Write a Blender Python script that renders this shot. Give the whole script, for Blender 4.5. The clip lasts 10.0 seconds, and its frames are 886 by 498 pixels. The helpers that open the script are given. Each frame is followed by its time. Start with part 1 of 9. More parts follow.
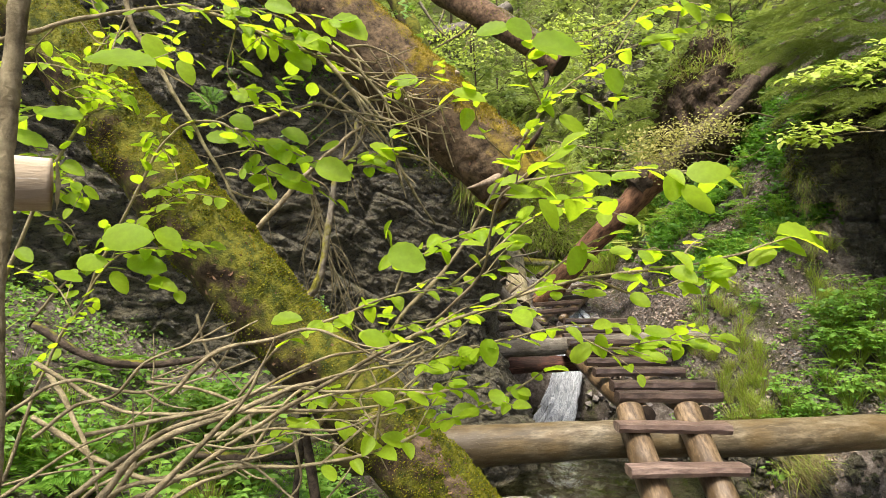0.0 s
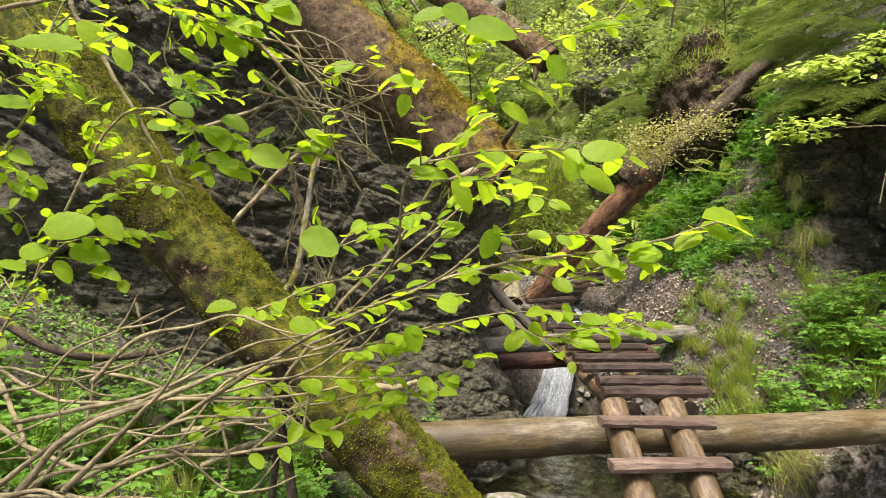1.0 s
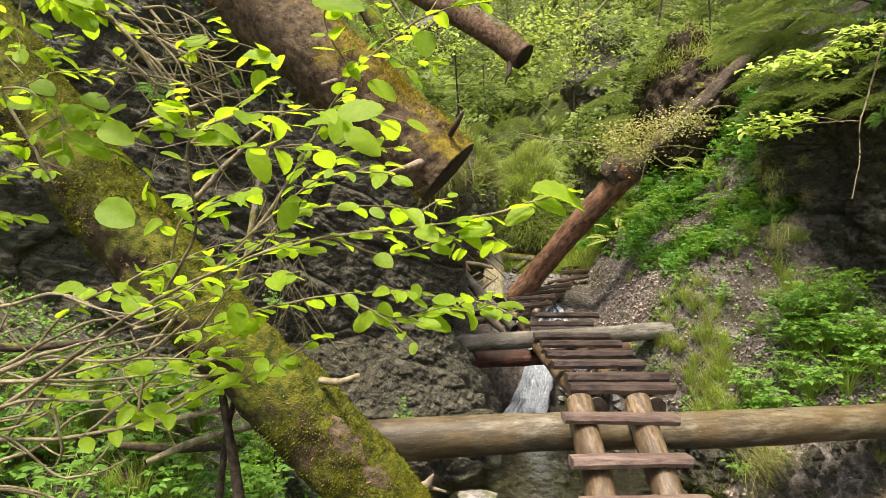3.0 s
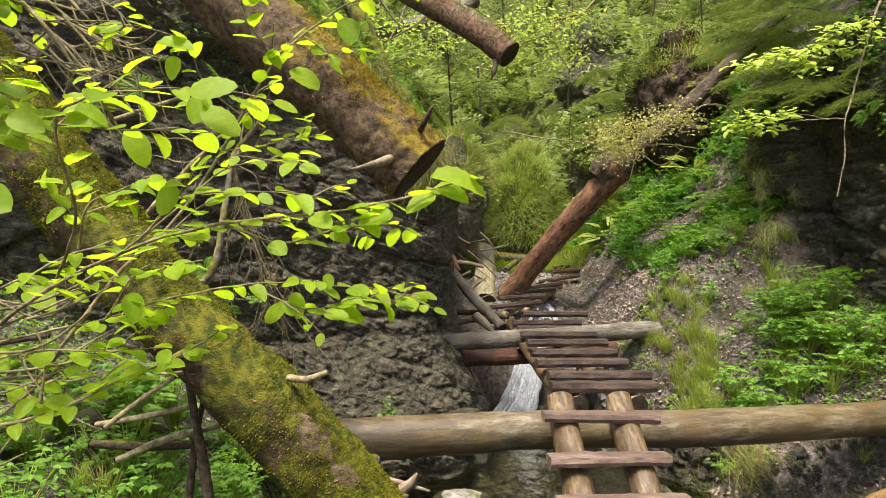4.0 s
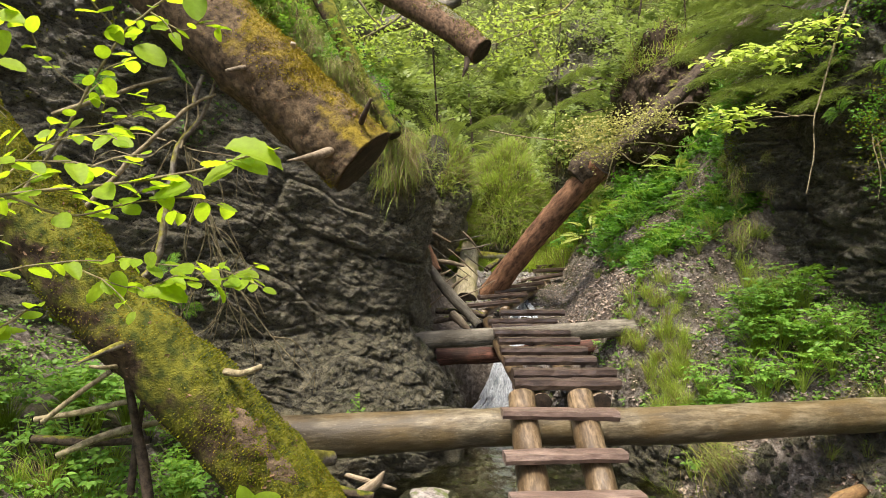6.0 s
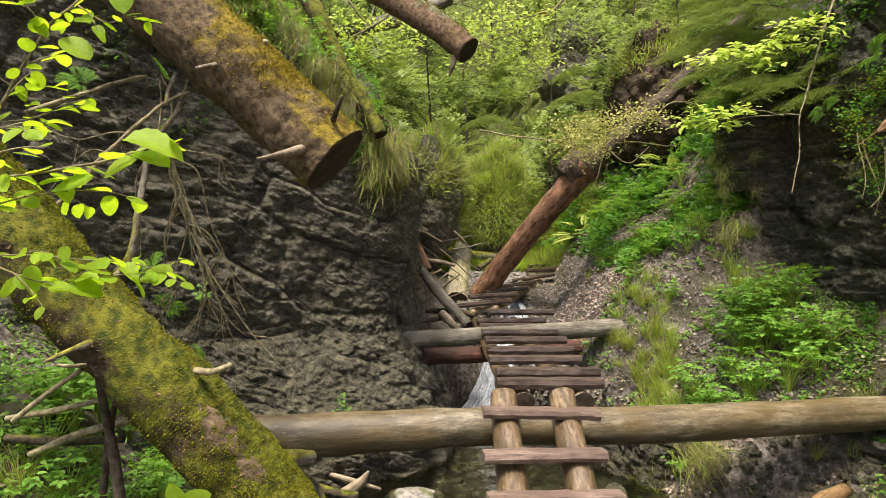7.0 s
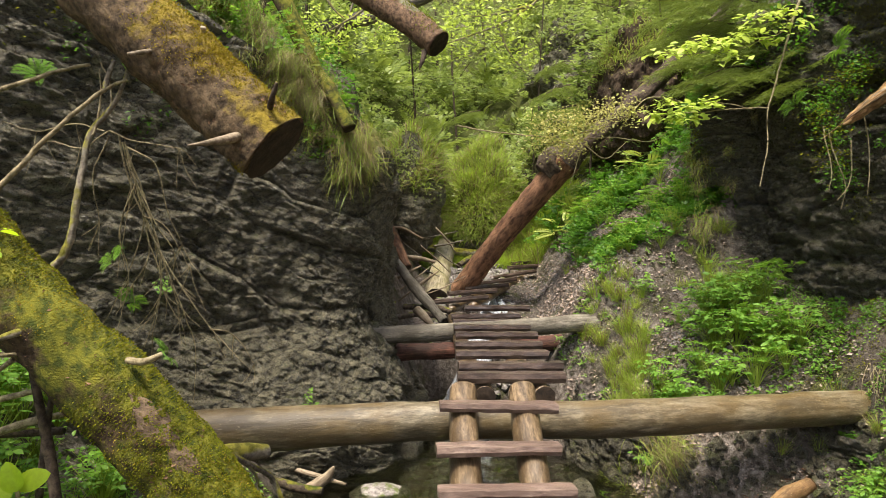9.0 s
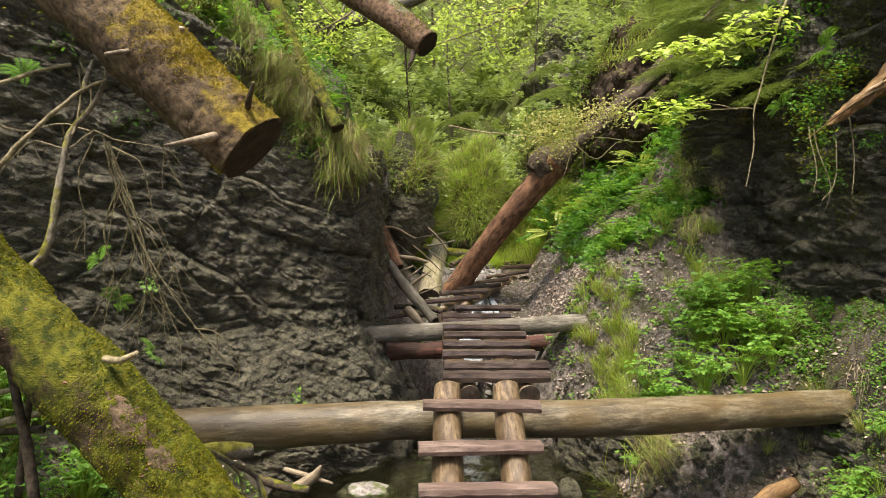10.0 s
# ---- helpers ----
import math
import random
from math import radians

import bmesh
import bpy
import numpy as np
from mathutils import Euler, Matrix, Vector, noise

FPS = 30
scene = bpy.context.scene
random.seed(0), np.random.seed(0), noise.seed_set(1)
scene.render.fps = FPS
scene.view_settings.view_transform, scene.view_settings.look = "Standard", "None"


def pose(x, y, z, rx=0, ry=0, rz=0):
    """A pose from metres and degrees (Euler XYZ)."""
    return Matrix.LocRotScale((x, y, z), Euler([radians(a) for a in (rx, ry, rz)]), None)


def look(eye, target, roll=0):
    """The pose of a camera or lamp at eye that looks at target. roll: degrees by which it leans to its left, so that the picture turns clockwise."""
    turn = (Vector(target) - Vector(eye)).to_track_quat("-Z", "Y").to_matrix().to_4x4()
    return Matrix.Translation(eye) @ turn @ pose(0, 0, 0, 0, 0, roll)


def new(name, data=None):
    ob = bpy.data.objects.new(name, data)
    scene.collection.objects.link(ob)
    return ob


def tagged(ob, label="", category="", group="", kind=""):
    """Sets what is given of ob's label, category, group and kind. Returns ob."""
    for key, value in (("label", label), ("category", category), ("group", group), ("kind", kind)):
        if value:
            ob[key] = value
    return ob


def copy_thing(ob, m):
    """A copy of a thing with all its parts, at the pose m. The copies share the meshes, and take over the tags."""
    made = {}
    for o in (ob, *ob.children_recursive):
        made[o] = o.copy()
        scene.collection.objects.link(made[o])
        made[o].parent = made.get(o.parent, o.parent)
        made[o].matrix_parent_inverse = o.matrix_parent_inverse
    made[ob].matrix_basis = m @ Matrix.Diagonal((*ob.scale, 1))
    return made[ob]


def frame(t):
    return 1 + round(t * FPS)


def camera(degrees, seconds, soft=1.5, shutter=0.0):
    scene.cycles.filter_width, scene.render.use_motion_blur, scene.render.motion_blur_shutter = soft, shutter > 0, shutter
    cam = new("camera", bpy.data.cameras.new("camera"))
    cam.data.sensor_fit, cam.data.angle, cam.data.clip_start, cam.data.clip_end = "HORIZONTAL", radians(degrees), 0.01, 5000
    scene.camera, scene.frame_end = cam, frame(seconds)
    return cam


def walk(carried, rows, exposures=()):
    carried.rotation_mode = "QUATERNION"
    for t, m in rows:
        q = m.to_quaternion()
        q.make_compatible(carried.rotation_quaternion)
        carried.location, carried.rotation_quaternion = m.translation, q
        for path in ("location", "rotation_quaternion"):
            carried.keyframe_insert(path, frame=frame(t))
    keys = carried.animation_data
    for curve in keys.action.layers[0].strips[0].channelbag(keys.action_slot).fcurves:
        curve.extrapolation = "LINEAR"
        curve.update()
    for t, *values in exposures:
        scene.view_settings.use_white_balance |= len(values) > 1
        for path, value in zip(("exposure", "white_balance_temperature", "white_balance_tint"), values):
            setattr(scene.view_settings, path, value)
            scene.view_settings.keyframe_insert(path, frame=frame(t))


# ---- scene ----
cam = camera(66.8, 10.0, 0.6)
METRES, EYE, TILT, LEAN, TURN = 1.2, 1.6, 0.0, 0.0, 0.0
ROWS = [
    (0.0, 0.0, 0.0, 0.0, 0.0, 0.0, -0.0),
    (0.5, 0.0374, 0.002, -0.0083, -0.0, -0.11, -0.02),
    (1.0, 0.0866, 0.0076, -0.0141, 0.0, -0.19, 0.01),
    (1.5, 0.1304, 0.0135, -0.0229, -0.04, -0.12, 0.04),
    (2.0, 0.1799, 0.0178, -0.0284, -0.06, -0.08, 0.08),
    (2.5, 0.2282, 0.0252, -0.0354, -0.07, -0.15, 0.08),
    (4.0, 0.3841, 0.0494, -0.0553, -0.11, -0.14, 0.1),
    (4.5, 0.4391, 0.0615, -0.0637, -0.14, -0.11, 0.09),
    (5.0, 0.4903, 0.0679, -0.0725, -0.16, -0.08, 0.08),
    (5.5, 0.5428, 0.0694, -0.0803, -0.18, -0.05, 0.05),
    (7.0, 0.6872, 0.0794, -0.0913, -0.24, -0.01, 0.05),
    (7.5, 0.7422, 0.0905, -0.1014, -0.27, -0.09, 0.04),
    (8.0, 0.7928, 0.103, -0.1141, -0.31, -0.07, 0.05),
    (8.5, 0.8505, 0.1075, -0.1239, -0.32, -0.06, 0.04),
    (9.0, 0.9004, 0.1044, -0.13, -0.35, -0.02, 0.04),
    (9.5, 0.9481, 0.0969, -0.1322, -0.38, -0.0, 0.03),
    (10.0, 0.9802, 0.0925, -0.1333, -0.41, 0.0, -0.0),
]
walk(cam, [(t, pose(0, 0, EYE, TILT, LEAN, TURN) @ pose(METRES * x, METRES * y, METRES * z, 90 + pitch, roll, yaw)) for t, x, y, z, yaw, pitch, roll in ROWS],
     exposures=[(0.0, 1.15, 6750, 11), (10.0, 1.12, 6750, 11)])

# ---- light: a bright overcast sky over a wooded gorge ----
world = bpy.data.worlds.new("sky")
scene.world = world
world.use_nodes = True
wn = world.node_tree.nodes
sky = wn.new("ShaderNodeTexSky")
sky.sky_type, sky.sun_disc = "NISHITA", False
sky.sun_elevation, sky.sun_rotation = radians(68), radians(200)
sky.air_density, sky.dust_density = 1.0, 3.0
wn["Background"].inputs["Strength"].default_value = 0.15
world.node_tree.links.new(sky.outputs[0], wn["Background"].inputs[0])
sun_data = bpy.data.lights.new("sun", "SUN")
sun_data.energy, sun_data.angle, sun_data.color = 3.3, radians(15), (1.0, 0.95, 0.86)
sun = new("sun", sun_data)
sun.matrix_world = look((-1.2, 0.6, 14), (1.5, 5.5, 0))

# ---- small tools ----
def lattice(i, j, k, seed):
    n = (i * 374761393 + j * 668265263 + k * 1442695041 + seed * 97531) & 0xFFFFFFFF
    n = ((n ^ (n >> 13)) * 1274126177) & 0xFFFFFFFF
    return ((n ^ (n >> 16)) & 0xFFFF) / 32767.5 - 1.0


def vnoise(p, scale=1.0, octaves=1, seed=0):
    """Smooth noise in -1..1 at the rows of p."""
    p = np.asarray(p, float)
    out, amp, total = np.zeros(len(p)), 1.0, 0.0
    for o in range(octaves):
        q = p * scale * 2.0 ** o + 17.3 * o
        c = np.floor(q).astype(np.int64)
        f = q - c
        f = f * f * (3 - 2 * f)
        acc = 0.0
        for a in (0, 1):
            for b in (0, 1):
                for d in (0, 1):
                    wgt = (f[:, 0] if a else 1 - f[:, 0]) * (f[:, 1] if b else 1 - f[:, 1]) * (f[:, 2] if d else 1 - f[:, 2])
                    acc = acc + wgt * lattice(c[:, 0] + a, c[:, 1] + b, c[:, 2] + d, seed + o)
        out, total, amp = out + amp * acc, total + amp, amp * 0.5
    return out / total


def mesh_of(name, verts, faces, smooth=True):
    verts, faces = np.asarray(verts, float), np.asarray(faces, int)
    k = faces.shape[1]
    me = bpy.data.meshes.new(name)
    me.vertices.add(len(verts))
    me.vertices.foreach_set("co", verts.ravel())
    me.loops.add(faces.size)
    me.loops.foreach_set("vertex_index", faces.ravel())
    me.polygons.add(len(faces))
    me.polygons.foreach_set("loop_start", np.arange(len(faces)) * k)
    me.polygons.foreach_set("use_smooth", np.full(len(faces), smooth))
    me.update(calc_edges=True)
    return me


def put(name, me, mat, parent=None, label="", category="", group="", kind=""):
    ob = new(name, me)
    if mat is not None and not me.materials:
        me.materials.append(mat)
    if parent is not None:
        ob.parent = parent
    return tagged(ob, label, category, group, kind)


def thing(name, label, category, group="", kind="", at=(0, 0, 0)):
    ob = new(name)
    ob.empty_display_size = 0.05
    ob.location = at
    return tagged(ob, label, category, group, kind)


def grid_faces(nu, nv, closed=False):
    i, j = np.meshgrid(np.arange(nu - 1), np.arange(nv if closed else nv - 1), indexing="ij")
    i, j = i.ravel(), j.ravel()
    j2 = (j + 1) % nv
    return np.stack([i * nv + j, i * nv + j2, (i + 1) * nv + j2, (i + 1) * nv + j], 1)


def smooth_path(points, n):
    """n points along a Catmull-Rom curve through points (rows of x, y, z, maybe radius)."""
    p = np.asarray(points, float)
    p = np.vstack([2 * p[0] - p[1], p, 2 * p[-1] - p[-2]])
    m = len(p) - 3
    u = np.linspace(0, m, n)
    i = np.minimum(u.astype(int), m - 1)
    f = (u - i)[:, None]
    a, b, c, d = p[i], p[i + 1], p[i + 2], p[i + 3]
    return 0.5 * (2 * b + (c - a) * f + (2 * a - 5 * b + 4 * c - d) * f ** 2 + (3 * b - a - 3 * c + d) * f ** 3)


def rings(path, radius, seg, rough=0.0, scale=6.0, seed=0, squash=1.0):
    """Vertices of a tube along path (n x 3) with radii (n), roughened by noise; n * seg rows."""
    path = np.asarray(path, float)
    t = np.gradient(path, axis=0)
    t /= np.linalg.norm(t, axis=1)[:, None] + 1e-9
    ref = np.array([0.0, 0.0, 1.0]) if abs(t[0, 2]) < 0.9 else np.array([1.0, 0.0, 0.0])
    a = np.cross(t, ref)
    a /= np.linalg.norm(a, axis=1)[:, None] + 1e-9
    b = np.cross(a, t)
    ang = np.linspace(0, 2 * math.pi, seg, endpoint=False)
    d = np.cos(ang)[None, :, None] * a[:, None, :] + squash * np.sin(ang)[None, :, None] * b[:, None, :]
    r = np.asarray(radius, float)[:, None, None]
    v = path[:, None, :] + d * r
    flat = v.reshape(-1, 3)
    if rough:
        k = vnoise(flat, scale, 3, seed)
        flat = flat + d.reshape(-1, 3) * (k * rough)[:, None]
    return flat


def tube(points, n=24, seg=12, rough=0.0, scale=6.0, seed=0, caps=True, squash=1.0, name="tube"):
    """A tube mesh through points (x, y, z, radius), closed at its ends."""
    s = smooth_path(points, n)
    v = rings(s[:, :3], s[:, 3], seg, rough, scale, seed, squash)
    f = grid_faces(n, seg, True)
    if caps:
        v = np.vstack([v, s[:1, :3], s[-1:, :3]])
        k = np.arange(seg)
        k2 = (k + 1) % seg
        one = np.full(seg, n * seg)
        f = np.vstack([f, np.stack([k2, k, one, one], 1), np.stack([(n - 1) * seg + k, (n - 1) * seg + k2, one + 1, one + 1], 1)])
    return v, f


def clean_mesh(name, v, f, smooth=True):
    """Like mesh_of, for quads of which some are triangles (last corner doubled)."""
    me = bpy.data.meshes.new(name)
    f = np.asarray(f).tolist()
    me.from_pydata(np.asarray(v, float).tolist(), [], [q[:3] if q[2] == q[3] else q for q in f])
    me.polygons.foreach_set("use_smooth", np.full(len(me.polygons), smooth))
    me.update()
    return me


def disc(centre, axis, radius, seed=0, n=26, dome=0.004):
    """A slightly uneven sawn face."""
    axis = Vector(axis).normalized()
    q = axis.to_track_quat("Z", "Y")
    v, f = [], []
    rr = random.Random(seed)
    wob = [1 + rr.uniform(-0.04, 0.04) for _ in range(n)]
    for k, fr in enumerate((0.0, 0.35, 0.7, 1.0)):
        for i in range(n):
            a = 2 * math.pi * i / n
            p = Vector((math.cos(a) * radius * fr * wob[i], math.sin(a) * radius * fr * wob[i], dome * (1 - fr) + rr.uniform(-0.001, 0.001)))
            v.append(Vector(centre) + q @ p)
    f = grid_faces(4, n, True)
    return mesh_of("cut_face", [tuple(p) for p in v], f)


def scatter_mesh(name, shape_v, shape_f, at, way, up, size, smooth=False):
    """Many copies of a small shape (its y runs along way, its z along up) in one mesh."""
    at, way, up = (np.asarray(a, float) for a in (at, way, up))
    y = way / (np.linalg.norm(way, axis=1)[:, None] + 1e-9)
    x = np.cross(y, up)
    x /= np.linalg.norm(x, axis=1)[:, None] + 1e-9
    z = np.cross(x, y)
    s = np.asarray(size, float)
    s = s[:, None] if s.ndim == 1 else s
    sv = np.asarray(shape_v, float)
    n, m = len(at), len(sv)
    v = at[:, None, :] + s[:, :, None] * (sv[None, :, 0:1] * x[:, None, :] + sv[None, :, 1:2] * y[:, None, :] + sv[None, :, 2:3] * z[:, None, :])
    f = np.asarray(shape_f)[None] + (np.arange(n) * m)[:, None, None]
    return mesh_of(name, v.reshape(-1, 3), f.reshape(-1, f.shape[-1]), smooth)


rng = np.random.default_rng(7)


def unit(n):
    d = rng.normal(size=(n, 3))
    return d / np.linalg.norm(d, axis=1)[:, None]


# leaf shapes: y from stalk to tip, z the upper side
LEAF_V = [(0, 0, 0), (-.26, .28, .07), (0, .32, 0), (.26, .28, .07), (-.33, .55, .06), (0, .6, -.01), (.33, .55, .06), (-.17, .84, .0), (0, .86, -.04), (.17, .84, .0), (0, 1.04, -.1)]
LEAF_F = [(0, 2, 1), (0, 3, 2), (1, 2, 5), (1, 5, 4), (2, 3, 6), (2, 6, 5), (4, 5, 8), (4, 8, 7), (5, 6, 9), (5, 9, 8), (7, 8, 10), (8, 9, 10)]
CHIP_V = [(0, 0, 0), (.3, .5, .08), (0, 1, -.06), (-.3, .5, .08)]
CHIP_F = [(0, 1, 2), (0, 2, 3)]
BLADE_V = [(-.008, 0, 0), (.008, 0, 0), (-.0075, .35, .05), (.0075, .35, .05), (-.006, .7, .0), (.006, .7, .0), (0, 1, -.2)]
BLADE_F = [(0, 1, 3), (0, 3, 2), (2, 3, 5), (2, 5, 4), (4, 5, 6)]

def frond_shape(pairs, width, droop, slim):
    """A drooping feather of leaflets in pairs along a midrib, one unit long."""
    vv, ff = [], []
    for i in range(pairs):
        u = (i + 0.6) / pairs
        l = width * math.sin(math.pi * min(0.97, 0.12 + 0.86 * u)) ** 0.7
        for sg in (1, -1):
            o = np.array([0, u, 0.12 * u - droop * u * u])
            d = np.array([sg * 0.8, 0.55, -0.12 - 0.25 * droop * u]) * l
            w = np.array([-0.55 * sg, 0.8, 0.1]) * l * slim
            k = len(vv)
            vv += [tuple(o), tuple(o + d * 0.5 - w), tuple(o + d), tuple(o + d * 0.5 + w)]
            ff += [(k, k + 1, k + 2), (k, k + 2, k + 3)]
    return vv, ff


def cluster_shape(count, seed, size):
    """Broad leaves set about a short twig, lying in loose layers."""
    q = random.Random(seed)
    vv, ff = [], []
    for i in range(count):
        u = q.uniform(0.1, 0.85)
        a = q.uniform(-1.5, 1.5)
        o = Vector((q.uniform(-0.15, 0.15), u, q.uniform(-0.12, 0.12)))
        d = Vector((math.sin(a), math.cos(a), q.uniform(-0.5, 0.2))).normalized() * size * q.uniform(0.6, 1.1)
        w = d.cross(Vector((q.uniform(-0.4, 0.4), q.uniform(-0.4, 0.4), 1))).normalized() * d.length * 0.36
        k = len(vv)
        vv += [tuple(o), tuple(o + d * 0.45 - w), tuple(o + d), tuple(o + d * 0.45 + w)]
        ff += [(k, k + 1, k + 2), (k, k + 2, k + 3)]
    return vv, ff


FROND = frond_shape(11, 0.3, 0.35, 0.16)
SPRAY = frond_shape(13, 0.34, 0.22, 0.1)
CLUSTER = cluster_shape(10, 4, 0.34)
BLADE_FAR_V = [(x * 3.0, y, z) for x, y, z in BLADE_V]

# ---- materials ----
class Nodes:
    """A short way to write node materials."""

    def __init__(self, name):
        self.mat = bpy.data.materials.new(name)
        self.mat.use_nodes = True
        self.tree = self.mat.node_tree
        self.bsdf = self.tree.nodes["Principled BSDF"]
        self.out = self.tree.nodes["Material Output"]

    def node(self, kind, **values):
        n = self.tree.nodes.new(kind)
        for key, value in values.items():
            n.inputs[key.replace("_", " ")].default_value = value
        return n

    def link(self, a, b):
        self.tree.links.new(a, b)

    def coords(self, stretch=(1, 1, 1)):
        c = self.node("ShaderNodeTexCoord")
        m = self.node("ShaderNodeMapping")
        m.inputs["Scale"].default_value = stretch
        self.link(c.outputs["Object"], m.inputs["Vector"])
        return m.outputs[0]

    def noise(self, scale, vec=None, detail=5.0, rough=0.6):
        n = self.node("ShaderNodeTexNoise", Scale=scale, Detail=detail, Roughness=rough)
        if vec is not None:
            self.link(vec, n.inputs["Vector"])
        return n.outputs["Fac"]

    def ramp(self, fac, *stops):
        r = self.node("ShaderNodeValToRGB")
        e = r.color_ramp.elements
        while len(e) < len(stops):
            e.new(0.5)
        for el, (pos, col) in zip(e, stops):
            el.position = pos
            el.color = (*col, 1) if len(col) == 3 else col
        self.link(fac, r.inputs[0])
        return r.outputs[0]

    def mix(self, fac, a, b, kind="MIX"):
        m = self.node("ShaderNodeMix")
        m.data_type, m.blend_type = "RGBA", kind
        if hasattr(fac, "node"):
            self.link(fac, m.inputs[0])
        else:
            m.inputs[0].default_value = fac
        for k, s in ((6, a), (7, b)):
            if hasattr(s, "node"):
                self.link(s, m.inputs[k])
            else:
                m.inputs[k].default_value = (*s, 1)
        return m.outputs[2]

    def math(self, op, a, b=0.5):
        m = self.node("ShaderNodeMath")
        m.operation = op
        for k, s in ((0, a), (1, b)):
            if hasattr(s, "node"):
                self.link(s, m.inputs[k])
            else:
                m.inputs[k].default_value = s
        return m.outputs[0]

    def cells(self, scale, vec, warp):
        """0 in cracks, 1 on the faces between them."""
        add = self.node("ShaderNodeVectorMath")
        add.operation = "MULTIPLY_ADD"
        self.link(warp, add.inputs[0])
        add.inputs[1].default_value = (0.35, 0.35, 0.35)
        self.link(vec, add.inputs[2])
        t = self.node("ShaderNodeTexVoronoi", Scale=scale)
        t.feature = "DISTANCE_TO_EDGE"
        self.link(add.outputs[0], t.inputs["Vector"])
        return self.ramp(t.outputs["Distance"], (0.0, (0, 0, 0)), (0.055, (1, 1, 1)))

    def up(self):
        g = self.node("ShaderNodeNewGeometry")
        s = self.node("ShaderNodeSeparateXYZ")
        self.link(g.outputs["Normal"], s.inputs[0])
        return s.outputs["Z"]

    def bump(self, height, strength=0.5, distance=0.01):
        b = self.node("ShaderNodeBump", Strength=strength, Distance=distance)
        self.link(height, b.inputs["Height"])
        self.link(b.outputs[0], self.bsdf.inputs["Normal"])

    def finish(self, colour, rough=0.8, spec=0.3):
        if hasattr(colour, "node"):
            self.link(colour, self.bsdf.inputs["Base Color"])
        else:
            self.bsdf.inputs["Base Color"].default_value = (*colour, 1)
        if hasattr(rough, "node"):
            self.link(rough, self.bsdf.inputs["Roughness"])
        else:
            self.bsdf.inputs["Roughness"].default_value = rough
        self.bsdf.inputs["Specular IOR Level"].default_value = spec
        return self.mat


def leaf_material(name, dark, light, through_light, share=0.45, rough=0.45, scale=40.0, tone=0.0, veins=False):
    m = Nodes(name)
    g = m.node("ShaderNodeNewGeometry")
    o = m.node("ShaderNodeObjectInfo")
    r = m.math("FRACT", m.math("ADD", g.outputs["Random Per Island"], o.outputs["Random"]))
    if tone:
        # whole plants differ in colour more than the leaves of one plant
        plants = m.ramp(m.noise(1.6, m.coords(), 3.0, 0.6), (0.38, (0, 0, 0)), (0.62, (1, 1, 1)))
        r = m.math("ADD", m.math("MULTIPLY", r, 1 - tone), m.math("MULTIPLY", plants, tone))
    col = m.mix(r, dark, light)
    col = m.mix(m.math("MULTIPLY", m.noise(scale, m.coords()), 0.35), col, light)
    glow = m.mix(r, through_light, tuple(min(1, c * 1.25) for c in through_light))
    if veins:
        s = m.node("ShaderNodeSeparateXYZ")
        m.link(m.coords(), s.inputs[0])
        across = m.math("ABSOLUTE", s.outputs["X"])
        k = m.math("FRACT", m.math("MULTIPLY", m.math("SUBTRACT", s.outputs["Y"], m.math("MULTIPLY", across, 0.9)), 8.0))
        side = m.ramp(k, (0.0, (1, 1, 1)), (0.16, (0, 0, 0)), (0.9, (0, 0, 0)), (1.0, (1, 1, 1)))
        rib = m.math("MAXIMUM", side, m.ramp(across, (0.0, (1, 1, 1)), (0.025, (0, 0, 0))))
        blotch = m.ramp(m.noise(4.0, m.coords(), 5.0), (0.4, (0.85,) * 3), (0.62, (1, 1, 1)))
        col = m.mix(1.0, m.mix(m.math("MULTIPLY", rib, 0.05), col, tuple(0.55 * c for c in dark)), blotch, "MULTIPLY")
        glow = m.mix(1.0, m.mix(m.math("MULTIPLY", rib, 0.06), glow, tuple(0.5 * c for c in through_light)), blotch, "MULTIPLY")
        m.bump(rib, 0.08, 0.01)
    m.finish(col, rough, 0.35 if rough < 0.7 else 0.08)
    tr = m.node("ShaderNodeBsdfTranslucent")
    m.link(glow, tr.inputs["Color"])
    mx = m.node("ShaderNodeMixShader", Fac=share)
    m.link(m.bsdf.outputs[0], mx.inputs[1])
    m.link(tr.outputs[0], mx.inputs[2])
    m.link(mx.outputs[0], m.out.inputs["Surface"])
    return m.mat


def bark_material(name, dark, light, moss=None, moss_level=0.5, stretch=(1, 1, 1), grain=30.0, rough=0.85):
    m = Nodes(name)
    v = m.coords(stretch)
    big, fine = m.noise(6.0, v), m.noise(grain, v, 8.0, 0.7)
    col = m.ramp(fine, (0.38, tuple(0.6 * c for c in dark)), (0.5, tuple(0.45 * (a + b) for a, b in zip(dark, light))), (0.63, light))
    col = m.mix(m.math("MULTIPLY", big, 0.5), col, tuple(c * 0.6 for c in light))
    height = fine
    if moss is not None:
        mv = m.coords()
        k = m.math("ADD", m.math("MULTIPLY", m.noise(5.0, mv, 8.0, 0.7), 1.3), m.math("MULTIPLY", m.up(), 0.35))
        k = m.ramp(k, (moss_level, (0, 0, 0)), (min(1, moss_level + 0.16), (1, 1, 1)))
        grainy = m.noise(130.0, mv, 4.0)
        mcol = m.ramp(m.noise(22.0, mv), (0.4, moss[0]), (0.6, moss[1]))
        col = m.mix(k, col, mcol)
        height = m.mix(k, fine, grainy)
    m.bump(height, 0.8, 0.02)
    return m.finish(col, rough, 0.25)


MOSS = ((0.05, 0.065, 0.008), (0.19, 0.185, 0.02))


